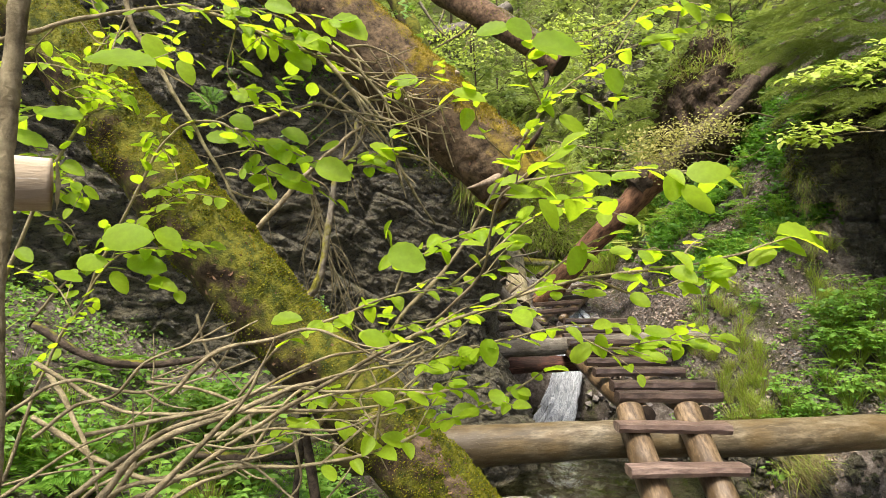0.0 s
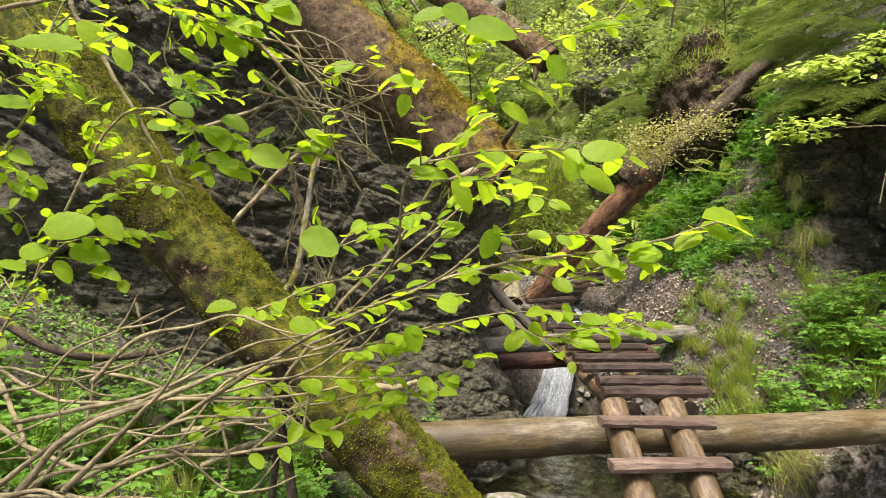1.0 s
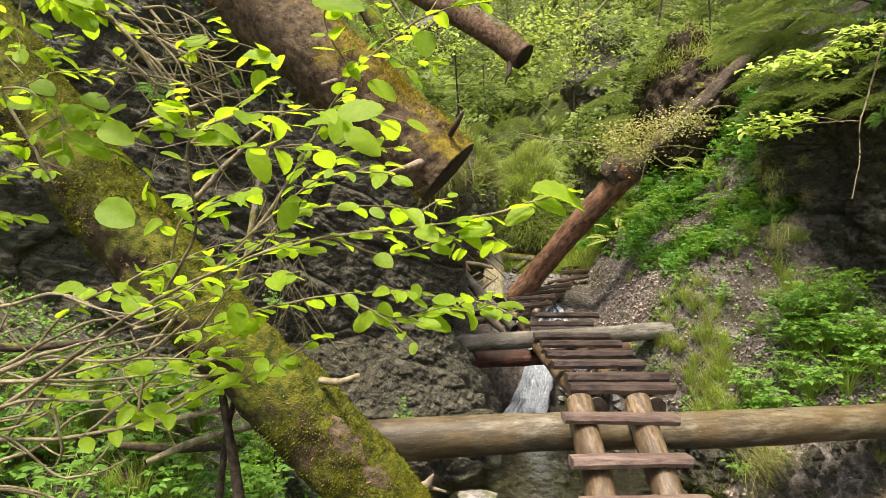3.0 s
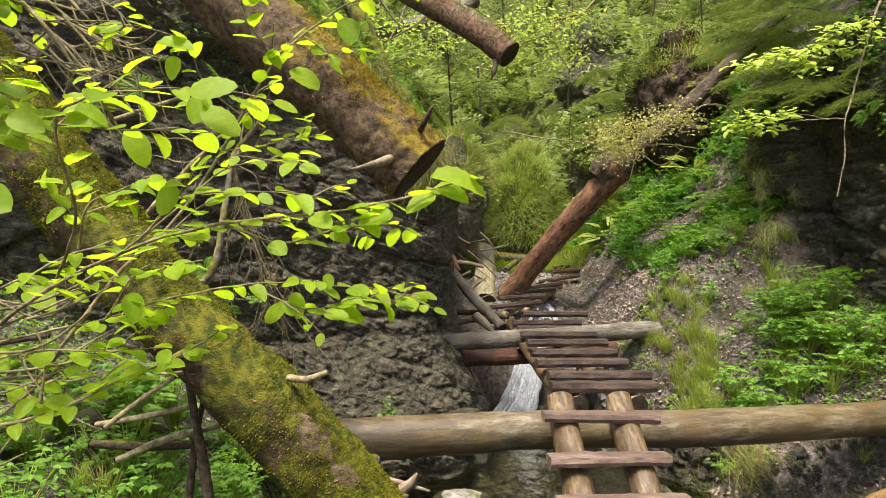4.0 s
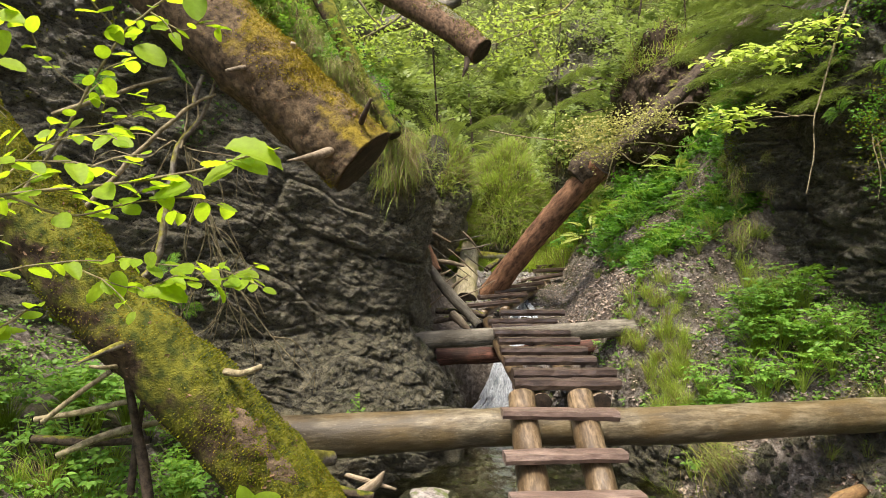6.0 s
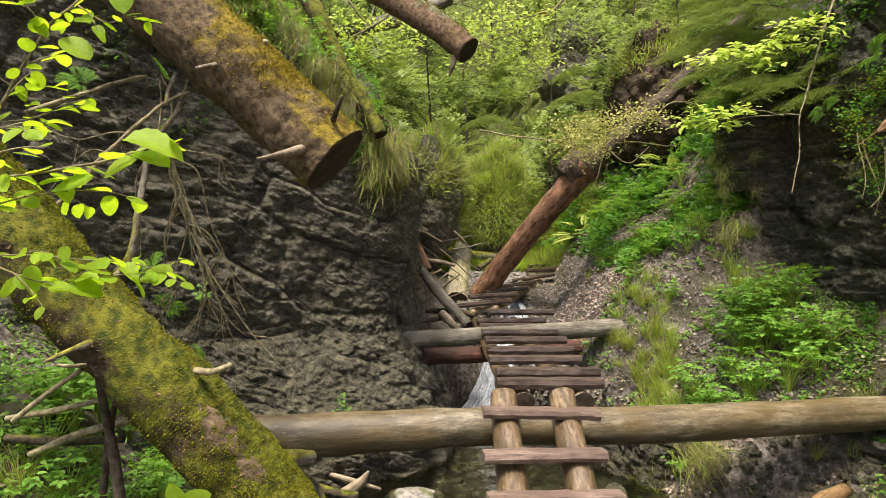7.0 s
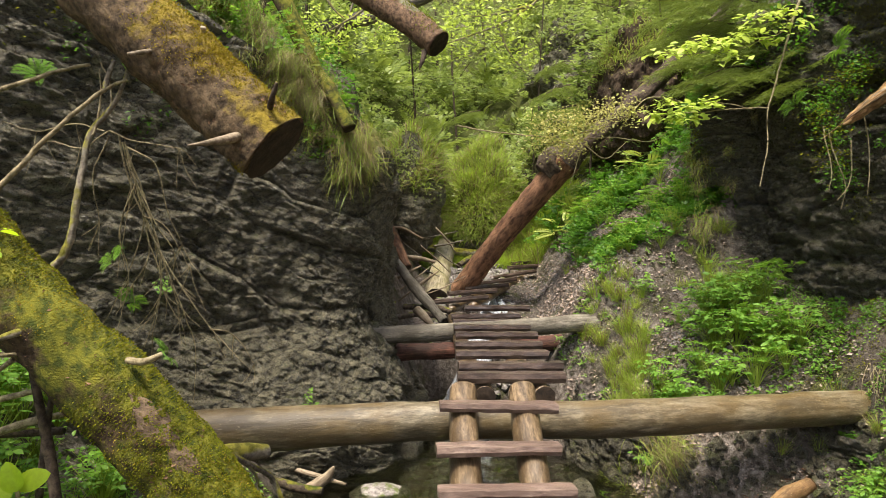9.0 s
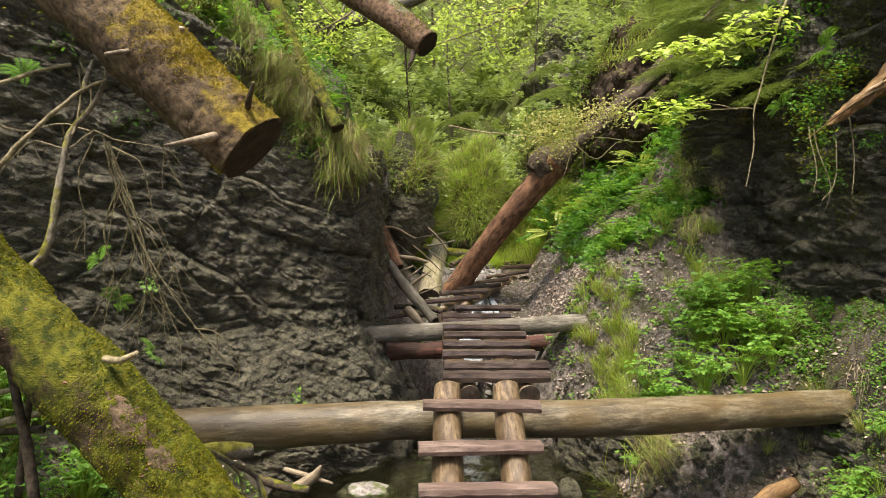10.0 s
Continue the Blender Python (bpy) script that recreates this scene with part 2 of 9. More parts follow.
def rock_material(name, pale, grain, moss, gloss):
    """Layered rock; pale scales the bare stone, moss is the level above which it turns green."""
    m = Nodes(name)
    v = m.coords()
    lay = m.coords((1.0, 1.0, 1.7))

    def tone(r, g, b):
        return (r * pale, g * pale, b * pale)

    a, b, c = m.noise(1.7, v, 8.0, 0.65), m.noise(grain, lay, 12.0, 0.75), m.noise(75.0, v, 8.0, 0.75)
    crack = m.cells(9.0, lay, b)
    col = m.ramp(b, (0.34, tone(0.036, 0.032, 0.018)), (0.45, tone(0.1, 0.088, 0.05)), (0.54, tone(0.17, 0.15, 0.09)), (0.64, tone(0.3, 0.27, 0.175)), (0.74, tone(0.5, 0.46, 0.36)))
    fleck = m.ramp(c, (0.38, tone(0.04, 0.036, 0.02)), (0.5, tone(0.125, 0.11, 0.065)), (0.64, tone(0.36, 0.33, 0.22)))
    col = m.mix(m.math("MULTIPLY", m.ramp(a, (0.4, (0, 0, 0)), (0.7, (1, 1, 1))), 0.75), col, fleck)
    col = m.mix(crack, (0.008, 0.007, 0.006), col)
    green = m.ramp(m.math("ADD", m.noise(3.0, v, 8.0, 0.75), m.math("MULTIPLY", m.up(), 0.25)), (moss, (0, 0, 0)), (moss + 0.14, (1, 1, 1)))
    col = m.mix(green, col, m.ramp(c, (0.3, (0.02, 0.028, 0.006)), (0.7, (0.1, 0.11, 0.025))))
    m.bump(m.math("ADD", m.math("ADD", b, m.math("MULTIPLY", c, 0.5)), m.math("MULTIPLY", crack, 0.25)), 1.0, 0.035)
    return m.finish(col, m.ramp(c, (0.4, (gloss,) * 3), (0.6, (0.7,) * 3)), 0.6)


def soil_material():
    m = Nodes("leaf_littered_soil")
    v = m.coords()
    a, b, c = m.noise(1.3, v, 6.0), m.noise(18.0, v, 10.0, 0.75), m.noise(80.0, v, 6.0, 0.7)
    col = m.ramp(b, (0.34, (0.045, 0.036, 0.028)), (0.48, (0.16, 0.133, 0.108)), (0.6, (0.32, 0.277, 0.237)), (0.7, (0.52, 0.47, 0.42)))
    col = m.mix(m.ramp(a, (0.42, (0, 0, 0)), (0.62, (1, 1, 1))), col, m.ramp(c, (0.35, (0.035, 0.027, 0.02)), (0.7, (0.17, 0.14, 0.112))))
    sep = m.node("ShaderNodeSeparateXYZ")
    m.link(v, sep.inputs[0])
    away = m.math("MULTIPLY", m.math("MINIMUM", m.math("MAXIMUM", m.math("SUBTRACT", sep.outputs["Y"], 9.5), 0.0), 3.0), 0.07)
    green = m.ramp(m.math("ADD", m.noise(2.6, v, 9.0, 0.75), away), (0.52, (0, 0, 0)), (0.68, (1, 1, 1)))
    col = m.mix(green, col, m.ramp(c, (0.3, (0.025, 0.035, 0.007)), (0.7, (0.13, 0.15, 0.03))))
    m.bump(m.math("ADD", b, m.math("MULTIPLY", c, 0.6)), 1.0, 0.05)
    return m.finish(col, 0.9, 0.2)


def wood_material(name, dark, light, stretch, grain=9.0, rough=0.7, spec=0.3, stain=(0.03, 0.022, 0.012), stained=0.52):
    m = Nodes(name)
    v = m.coords(stretch)
    o = m.node("ShaderNodeObjectInfo")
    fine, long = m.noise(grain, v, 12.0, 0.75), m.noise(2.2, v, 8.0, 0.7)
    big, spots = m.noise(3.0, m.coords(), 8.0, 0.65), m.noise(38.0, v, 6.0, 0.7)
    col = m.ramp(fine, (0.38, tuple(0.6 * a for a in dark)), (0.5, tuple(0.45 * (a + b) for a, b in zip(dark, light))), (0.62, light))
    col = m.mix(m.math("MULTIPLY", m.ramp(big, (stained - 0.1, (0, 0, 0)), (stained + 0.12, (1, 1, 1))), 0.75), col, stain)
    col = m.mix(m.math("MULTIPLY", m.ramp(long, (0.5, (0, 0, 0)), (0.57, (1, 1, 1))), 0.6), col, tuple(0.5 * a for a in dark))
    col = m.mix(m.math("MULTIPLY", m.ramp(spots, (0.6, (0, 0, 0)), (0.66, (1, 1, 1))), 0.35), col, tuple(min(0.7, 1.6 * a) for a in light))
    col = m.mix(m.math("MULTIPLY", o.outputs["Random"], 0.3), col, dark)
    m.bump(m.math("ADD", fine, m.math("MULTIPLY", long, 0.8)), 0.6, 0.01)
    return m.finish(col, rough, spec)


def water_material():
    m = Nodes("clear_stream_water")
    v = m.coords((1, 0.5, 1))
    m.bump(m.noise(6.0, v, 4.0), 0.5, 0.035)
    m.bsdf.inputs["Transmission Weight"].default_value = 1.0
    m.bsdf.inputs["IOR"].default_value = 1.33
    return m.finish((0.42, 0.46, 0.27), 0.03, 0.5)


def foam_material():
    m = Nodes("white_falling_water")
    v = m.coords((9, 9, 0.9))
    k = m.noise(6.0, v, 8.0, 0.75)
    m.bump(k, 0.8, 0.03)
    m.bsdf.inputs["Transmission Weight"].default_value = 0.15
    return m.finish(m.ramp(k, (0.38, (0.14, 0.17, 0.2)), (0.62, (0.78, 0.81, 0.84))), 0.3, 0.5)


ROCK = rock_material("wet_layered_rock", 0.9, 11.0, 0.7, 0.18)
# wet dark rock, its colour also lowered for shade on wall and bank
ROCK_SHADED = rock_material("wet_dark_rock_shaded", 0.52, 16.0, 0.66, 0.14)
SOIL, WATER, FOAM = soil_material(), water_material(), foam_material()
BARK_MOSSY = bark_material("mossy_bark", (0.022, 0.014, 0.009), (0.115, 0.075, 0.043), MOSS, 0.52)
BARK_BARE = bark_material("bare_reddish_bark", (0.05, 0.032, 0.02), (0.25, 0.175, 0.11), None, 0.5, (0.5, 1, 1), 22.0)
MOSS_GREEN = leaf_material("moss_green", (0.035, 0.046, 0.004), (0.25, 0.255, 0.018), (0.18, 0.2, 0.02), 0.25, 0.8)
MOSS_GOLD = leaf_material("moss_gold", (0.12, 0.09, 0.01), (0.32, 0.26, 0.025), (0.3, 0.22, 0.02), 0.25, 0.8)
BARK_SCALE = leaf_material("bark_scale", (0.05, 0.028, 0.018), (0.24, 0.145, 0.085), (0.05, 0.03, 0.02), 0.04, 0.8)
LEAF_MAPLE = leaf_material("yellow_green_maple_leaf", (0.32, 0.44, 0.05), (0.52, 0.6, 0.14), (0.58, 0.7, 0.12), 0.4)
LEAF_PALE = leaf_material("pale_olive_leaf", (0.3, 0.3, 0.08), (0.58, 0.54, 0.2), (0.46, 0.45, 0.13), 0.38)
BARK_T2 = bark_material("scaly_bark_with_moss", (0.03, 0.02, 0.011), (0.2, 0.137, 0.075), ((0.12, 0.085, 0.012), (0.3, 0.22, 0.025)), 0.7)
BARK_DARK = bark_material("dark_bark", (0.03, 0.022, 0.016), (0.13, 0.095, 0.065), MOSS, 0.92)
BARK_RED = bark_material("reddish_spruce_bark", (0.045, 0.022, 0.014), (0.36, 0.19, 0.105), None, 0.5, (0.4, 1, 1), 18.0)
BARK_GREY = bark_material("grey_brown_bark", (0.045, 0.027, 0.016), (0.25, 0.155, 0.09), ((0.1, 0.1, 0.05), (0.26, 0.25, 0.16)), 0.9, (1, 1, 1), 24.0)
EARTH = bark_material("dark_root_earth", (0.02, 0.013, 0.008), (0.1, 0.066, 0.042), MOSS, 0.85, (1, 1, 1), 20.0)
BARK_TWIG = bark_material("grey_brown_twig_bark", (0.17, 0.13, 0.065), (0.48, 0.4, 0.235), None)
BARK_LICHEN = bark_material("lichen_grown_bark", (0.14, 0.11, 0.08), (0.4, 0.35, 0.26), ((0.14, 0.13, 0.02), (0.34, 0.31, 0.05)), 0.66)
PEELED = wood_material("peeled_weathered_log", (0.085, 0.064, 0.033), (0.36, 0.305, 0.2), (0.7, 3.2, 3.2), 8.0, 0.42, 0.45, (0.12, 0.075, 0.022), 0.45)
GREY_LOG = wood_material("grey_weathered_log", (0.1, 0.085, 0.06), (0.38, 0.34, 0.265), (0.7, 5, 5))
PALE_LOG = wood_material("pale_straw_log", (0.2, 0.165, 0.1), (0.58, 0.5, 0.35), (0.7, 5, 5), stain=(0.2, 0.18, 0.06))
RED_LOG = wood_material("red_brown_rotten_log", (0.035, 0.014, 0.01), (0.26, 0.11, 0.075), (0.5, 7, 7))
STRINGER = wood_material("wet_peeled_pole", (0.085, 0.052, 0.024), (0.37, 0.265, 0.155), (0.9, 4, 4), 11.0, 0.33, 0.5, (0.055, 0.033, 0.011), 0.48)
RUNG = wood_material("worn_rung_wood", (0.05, 0.033, 0.025), (0.2, 0.14, 0.108), (0.9, 4, 4), 8.0, 0.32, 0.6, (0.06, 0.038, 0.028), 0.5)
PEELED_PALE = wood_material("pale_peeled_wood", (0.48, 0.37, 0.24), (0.74, 0.64, 0.48), (0.5, 4, 4), stain=(0.4, 0.3, 0.19))
PLANK = wood_material("worn_plank_wood", (0.15, 0.098, 0.074), (0.38, 0.275, 0.215), (0.9, 4, 4), 8.0, 0.36, 0.55, (0.12, 0.075, 0.058), 0.52)
# sawn wood near black: shade of a downward-facing end put into the colour
CUT = wood_material("old_sawn_end_shaded", (0.018, 0.012, 0.008), (0.075, 0.05, 0.032), (2, 2, 2))
PALE_WOOD = wood_material("pale_broken_wood", (0.2, 0.14, 0.08), (0.56, 0.46, 0.32), (0.6, 6, 6))
ORANGE_WOOD = wood_material("orange_rotten_wood", (0.17, 0.085, 0.03), (0.56, 0.35, 0.15), (1.2, 4, 4))
LEAF = leaf_material("young_beech_leaf", (0.2, 0.35, 0.012), (0.36, 0.5, 0.03), (0.5, 0.7, 0.025), 0.6, 0.55, veins=True)
LEAF_FAR = leaf_material("far_foliage", (0.05, 0.1, 0.022), (0.36, 0.42, 0.13), (0.36, 0.46, 0.1), 0.38, tone=0.6)
LEAF_FERN = leaf_material("fern_green", (0.16, 0.22, 0.03), (0.4, 0.44, 0.09), (0.36, 0.44, 0.07), 0.38, tone=0.4)
LEAF_DARK = leaf_material("shaded_undergrowth_leaf", (0.035, 0.1, 0.012), (0.11, 0.25, 0.025), (0.14, 0.32, 0.025), 0.4)
LEAF_HERB = leaf_material("fresh_herb_leaf", (0.06, 0.17, 0.022), (0.22, 0.38, 0.06), (0.25, 0.45, 0.04), 0.4)
GRASS = leaf_material("grass_blade", (0.15, 0.25, 0.025), (0.42, 0.52, 0.09), (0.4, 0.52, 0.06), 0.4)
STRAW = leaf_material("dry_grass_blade", (0.14, 0.1, 0.045), (0.36, 0.29, 0.13), (0.3, 0.23, 0.09), 0.3)
NEEDLE = leaf_material("spruce_needle", (0.085, 0.135, 0.025), (0.27, 0.33, 0.07), (0.25, 0.32, 0.05), 0.35)
LITTER = leaf_material("dead_leaf", (0.05, 0.032, 0.022), (0.5, 0.4, 0.32), (0.12, 0.07, 0.03), 0.12, 0.8)

# ---- the gorge ----
def bed(y):
    return np.interp(y, [-5, 5.6, 6.4, 6.9, 8, 9.5, 11, 16, 24, 60], [-0.95, -0.95, -0.75, 0.1, 0.35, 0.85, 1.2, 2.3, 6.5, 34])


def stream_x(y):
    return np.interp(y, [0, 5, 7, 8.5, 10, 16, 30], [1.35, 1.35, 1.5, 1.5, 1.65, 1.9, 1.5])


def cliff_line(x):
    return np.interp(x, [-9, -3.2, -1.7, -0.8, 0.1, 0.45, 0.62], [1.0, 4.0, 4.75, 5.5, 6.02, 6.3, 6.75])


def land_height(x, y):
    zb, xs = bed(y), stream_x(y)
    w = np.interp(y, [0, 6, 7, 8.5, 10.5, 12.5, 20], [0.95, 0.95, 0.65, 0.8, 0.9, 0.5, 0.2])
    right = np.maximum(x - xs - w, 0)
    left = np.maximum(xs - w - x, 0)
    near_r = np.interp(right, [0, 0.3, 0.7, 1.7, 2.3, 2.8, 4, 30], [0, 0.7, 1.45, 1.75, 1.95, 4.2, 5.8, 36])
    far_r = np.interp(right, [0, 0.5, 1.6, 3.0, 30], [0, 0.8, 1.7, 3.9, 36])
    k = np.clip((y - 6.6) / 1.2, 0, 1)
    k5 = np.clip((6.0 - y) / 1.0, 0, 1)
    up_r = (near_r * (1 - k) + far_r * k) - k5 * np.interp(right, [0, 0.3, 0.7, 1.7, 2.2], [0, 0.45, 0.75, 0.45, 0])
    kb = np.clip((5.15 - y) / 0.35, 0, 1)
    up_r = up_r - kb * np.interp(right, [0, 0.3, 0.7, 1.2, 1.6, 2.0], [0, 0.25, 0.55, 0.6, 0.35, 0])
    near_l = np.interp(left, [0, 0.4, 1.3, 3, 8, 30], [0, 0.3, 1.2, 2.2, 3.2, 20])
    far_l = np.interp(left, [0, 0.5, 1.6, 3.0, 30], [0, 1.2, 2.2, 4.2, 36])
    up_l = near_l * (1 - k) + far_l * k
    z = zb + up_r + up_l
    inside = np.minimum(y - cliff_line(x) - 0.3, np.minimum(0.35 - x, 20.0))
    back = np.clip(inside / 0.25, 0, 1) * np.clip((9.5 - y) / 1.5, 0, 1)
    top = 2.35 - 0.62 * (x - 0.5) + 0.45 * (y - 6.2)
    z = z * (1 - back) + np.maximum(top, z) * back
    # the pool reaches back under the bridge to the foot of the fall
    pool = np.clip((0.66 - np.abs(x - 1.42)) / 0.2, 0, 1) * np.clip((y - 5.6) / 0.4, 0, 1) * np.clip((8.4 - y) / 0.25, 0, 1)
    z = z * (1 - pool) + np.minimum(z, -0.75) * pool
    # the hollow in the bank where the crossing log ends
    return z - 0.32 * np.exp(-((x - 4.05) / 0.32) ** 2 - ((y - 4.92) / 0.3) ** 2)


def ground_at(x, y):
    """Points on the finished ground."""
    p = np.stack([x, y, land_height(x, y)], 1)
    far = np.clip((p[:, 1] - 10) / 20, 0, 1)
    p[:, 2] += vnoise(p, 1.1, 5, 3) * (0.16 + 0.9 * far) + vnoise(p, 5.0, 3, 4) * 0.035
    return p


def sheet_land(x0, x1, y0, y1, nx, ny, bend=1.0):
    u = np.linspace(0, 1, ny) ** bend
    X, Y = np.meshgrid(np.linspace(x0, x1, nx), y0 + (y1 - y0) * u, indexing="xy")
    return ground_at(X.ravel(), Y.ravel()), grid_faces(ny, nx)


v, f = sheet_land(-6, 7, -0.5, 18, 300, 330, 1.25)
put("ground", mesh_of("ground", v, f), SOIL, None, "stony leaf-littered soil of a steep wooded gorge", "ground", kind="structure")
v, f = sheet_land(-60, 60, -40, 80, 140, 140)
keep = (v[:, 0] > -5.6) & (v[:, 0] < 6.6) & (v[:, 1] > -0.2) & (v[:, 1] < 17.5)
v[keep, 2] -= 1.5
put("hillside", mesh_of("hillside", v, f), SOIL, None, "green wooded hillside closing the gorge", "hillside", kind="structure")


def blocks(u, v, seed):
    """Broken rock in a plane: each cell is a tilted facet of its own height; 1 in the joints between."""
    cu, cv = np.floor(u).astype(np.int64), np.floor(v).astype(np.int64)
    first, second = np.full(len(u), 9.0), np.full(len(u), 9.0)
    height = np.zeros(len(u))
    none = np.zeros(len(u), np.int64)
    for du in (-1, 0, 1):
        for dv in (-1, 0, 1):
            i, j = cu + du, cv + dv
            x = u - (i + 0.5 + 0.45 * lattice(i, j, none, seed))
            y = v - (j + 0.5 + 0.45 * lattice(i, j, none + 1, seed))
            d = np.hypot(x, y)
            near = d < first
            second = np.where(near, first, np.minimum(second, d))
            first = np.where(near, d, first)
            own = 0.6 * lattice(i, j, none + 2, seed) + 0.7 * x * lattice(i, j, none + 3, seed) + 0.7 * y * (0.4 + lattice(i, j, none + 4, seed))
            height = np.where(near, own, height)
    return height, np.clip(1 - (second - first) / 0.14, 0, 1)


def rock_sheet(line, z0, tops, nu, nv, seed, lean=0.0, dip=0.25, amp=0.16, dents=(), foot=0.0):
    """A layered rock face along a line in plan, facing to the line's right-hand side."""
    s = smooth_path([(x, y, t) for (x, y), t in zip(line, tops)], nu)
    d = np.gradient(s[:, :2], axis=0)
    d /= np.linalg.norm(d, axis=1)[:, None]
    n = np.stack([d[:, 1], -d[:, 0]], 1)
    h = np.linspace(0, 1, nv)
    Z = z0 + (s[:, 2:3] - z0) * h[None]
    base = np.stack([np.repeat(s[:, 0:1], nv, 1), np.repeat(s[:, 1:2], nv, 1), Z], 2).reshape(-1, 3)
    N = np.repeat(n, nv, 0)
    arc = np.repeat(np.cumsum(np.r_[0, np.linalg.norm(np.diff(s[:, :2], axis=0), axis=1)]), nv)
    q = np.stack([arc, base[:, 2], base[:, 2] * 0 + seed], 1)
    lay = base[:, 2] + dip * arc + 0.16 * vnoise(q, 0.8, 2, seed) + 0.05 * vnoise(q, 3.0, 3, seed + 1)
    out = vnoise(base, 0.8, 3, seed + 1) * amp * 1.6 + vnoise(q * (1, 1.6, 1), 3.1, 3, seed + 3) * amp * 0.55
    for width, long, a in ((0.5, 2.2, 0.9), (0.16, 3.0, 0.36), (0.07, 2.6, 0.22), (0.034, 1.8, 0.14)):
        bend = 0.35 * vnoise(q, 0.5 / width, 3, seed + int(width * 300))
        facet, crack = blocks(arc / (width * long) + bend, lay / width + 0.8 * bend, seed + int(width * 100))
        strength = np.clip(0.65 + 0.8 * vnoise(q, 1.3, 2, seed + int(width * 100)), 0.1, 1)
        out += a * amp * strength * (facet - 0.4 * crack)
    out += vnoise(base, 12.0, 3, seed + 5) * amp * 0.2 + vnoise(base, 34.0, 2, seed + 6) * amp * 0.09
    out += foot * np.clip((0.75 - base[:, 2]) / 0.9, 0, 1) - lean * (base[:, 2] - z0)
    for (cx, cy, cz), (rx, rz), depth in dents:
        rr = ((base[:, 0] - cx) ** 2 + (base[:, 1] - cy) ** 2) ** 2 / rx ** 4 + ((base[:, 2] - cz) / rz) ** 4
        rr = rr * (1 + 0.9 * vnoise(base, 4.0, 2, seed + 9))
        out -= depth * np.clip(3.0 * (1 - rr), 0, 1)
    base[:, :2] += N * out[:, None]
    return base, grid_faces(nu, nv)[:, ::-1]


v, f = rock_sheet([(-7, 2.0), (-3.4, 4.05), (-1.8, 4.85), (-0.8, 5.5), (0.1, 5.98), (0.5, 6.35), (0.62, 7.2), (0.5, 8.6), (0.3, 10.5)], -1.0, [5.5, 4.8, 4.2, 3.3, 2.85, 2.45, 2.3, 2.6, 3.0], 900, 470, 11, amp=0.11, foot=0.33)
CLIFF_L = v
put("cliff_left", mesh_of("cliff_left", v, f), ROCK, None, "dark wet layered rock cliff beside the stream", "cliff", kind="structure")
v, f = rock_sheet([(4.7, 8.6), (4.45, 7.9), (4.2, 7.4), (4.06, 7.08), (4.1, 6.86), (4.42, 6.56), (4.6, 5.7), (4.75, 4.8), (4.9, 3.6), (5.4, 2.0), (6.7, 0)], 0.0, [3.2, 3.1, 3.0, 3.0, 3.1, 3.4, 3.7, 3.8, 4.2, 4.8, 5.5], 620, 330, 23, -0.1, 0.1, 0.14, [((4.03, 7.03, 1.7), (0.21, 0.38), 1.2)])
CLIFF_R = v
put("cliff_right", mesh_of("cliff_right", v, f), ROCK_SHADED, None, "dark rock wall with a small cave above the slope", "cliff", kind="structure")

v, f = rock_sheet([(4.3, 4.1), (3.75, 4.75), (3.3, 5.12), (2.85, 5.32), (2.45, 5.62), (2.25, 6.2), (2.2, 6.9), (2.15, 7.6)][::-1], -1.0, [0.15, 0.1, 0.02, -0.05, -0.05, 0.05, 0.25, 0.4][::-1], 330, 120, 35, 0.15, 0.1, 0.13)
put("rock_bank", mesh_of("rock_bank", v, f), ROCK_SHADED, None, "low dark wet rock bank along the stream", "rock bank", kind="structure")

# water: the pool below, the fall between the logs, the stream above
p, f = sheet_land(-0.2, 3.0, 2.0, 8.6, 90, 140)
p[:, 2] = -0.46 + 0.014 * vnoise(p * (1, 1, 0), 5.0, 3, 8)
put("water", mesh_of("water", p, f), WATER, None, "clear shallow stream pool under the log ladder", "water", kind="structure")


def fall(points, half, strands, seed):
    """Falling water: many thin overlapping strands along a path."""
    vv, ff, off = [], [], 0
    rr = random.Random(seed)
    s = smooth_path(points, 26)
    for k in range(strands):
        dx, w, ph = rr.uniform(-half, half), rr.uniform(0.012, 0.045), rr.uniform(0, 9)
        lift = 0.05 * rr.random()
        st, en = rr.choice((0, 0, 0, 3, 6)), rr.choice((26, 26, 24, 20))
        row = []
        for i in range(st, en):
            u = i / 25
            c = s[i] + (dx * (1 + 2.2 * u) + 0.02 * math.sin(7 * u + ph), -lift * (0.3 + u), lift * 0.6)
            row.append([c + (-w, 0.02, 0), c + (0, -0.015 - 0.02 * u * rr.random(), 0.01), c + (w, 0.02, 0)])
        row = np.array(row).reshape(-1, 3)
        vv.append(row)
        ff.append(grid_faces(en - st, 3) + off)
        off += len(row)
    vv = np.vstack(vv)
    vv += np.stack([vnoise(vv, 22.0, 2, 4), vnoise(vv, 22.0, 2, 5), vnoise(vv, 30.0, 2, 6)], 1) * 0.012
    return mesh_of("waterfall", vv, np.vstack(ff))


put("waterfall", fall([(1.78, 8.75, 0.52), (1.62, 8.42, 0.38), (1.52, 8.22, 0.02), (1.4, 8.08, -0.28), (1.26, 7.85, -0.46)], 0.075, 46, 3), FOAM, None, "small white waterfall pouring between rocks", "waterfall", kind="structure")
put("waterfall", fall([(1.75, 9.9, 0.98), (1.8, 9.4, 0.78), (1.8, 9.0, 0.66), (1.78, 8.7, 0.52)], 0.06, 16, 4), FOAM, None, "thin white stream running down the rocky bed", "stream", kind="structure")

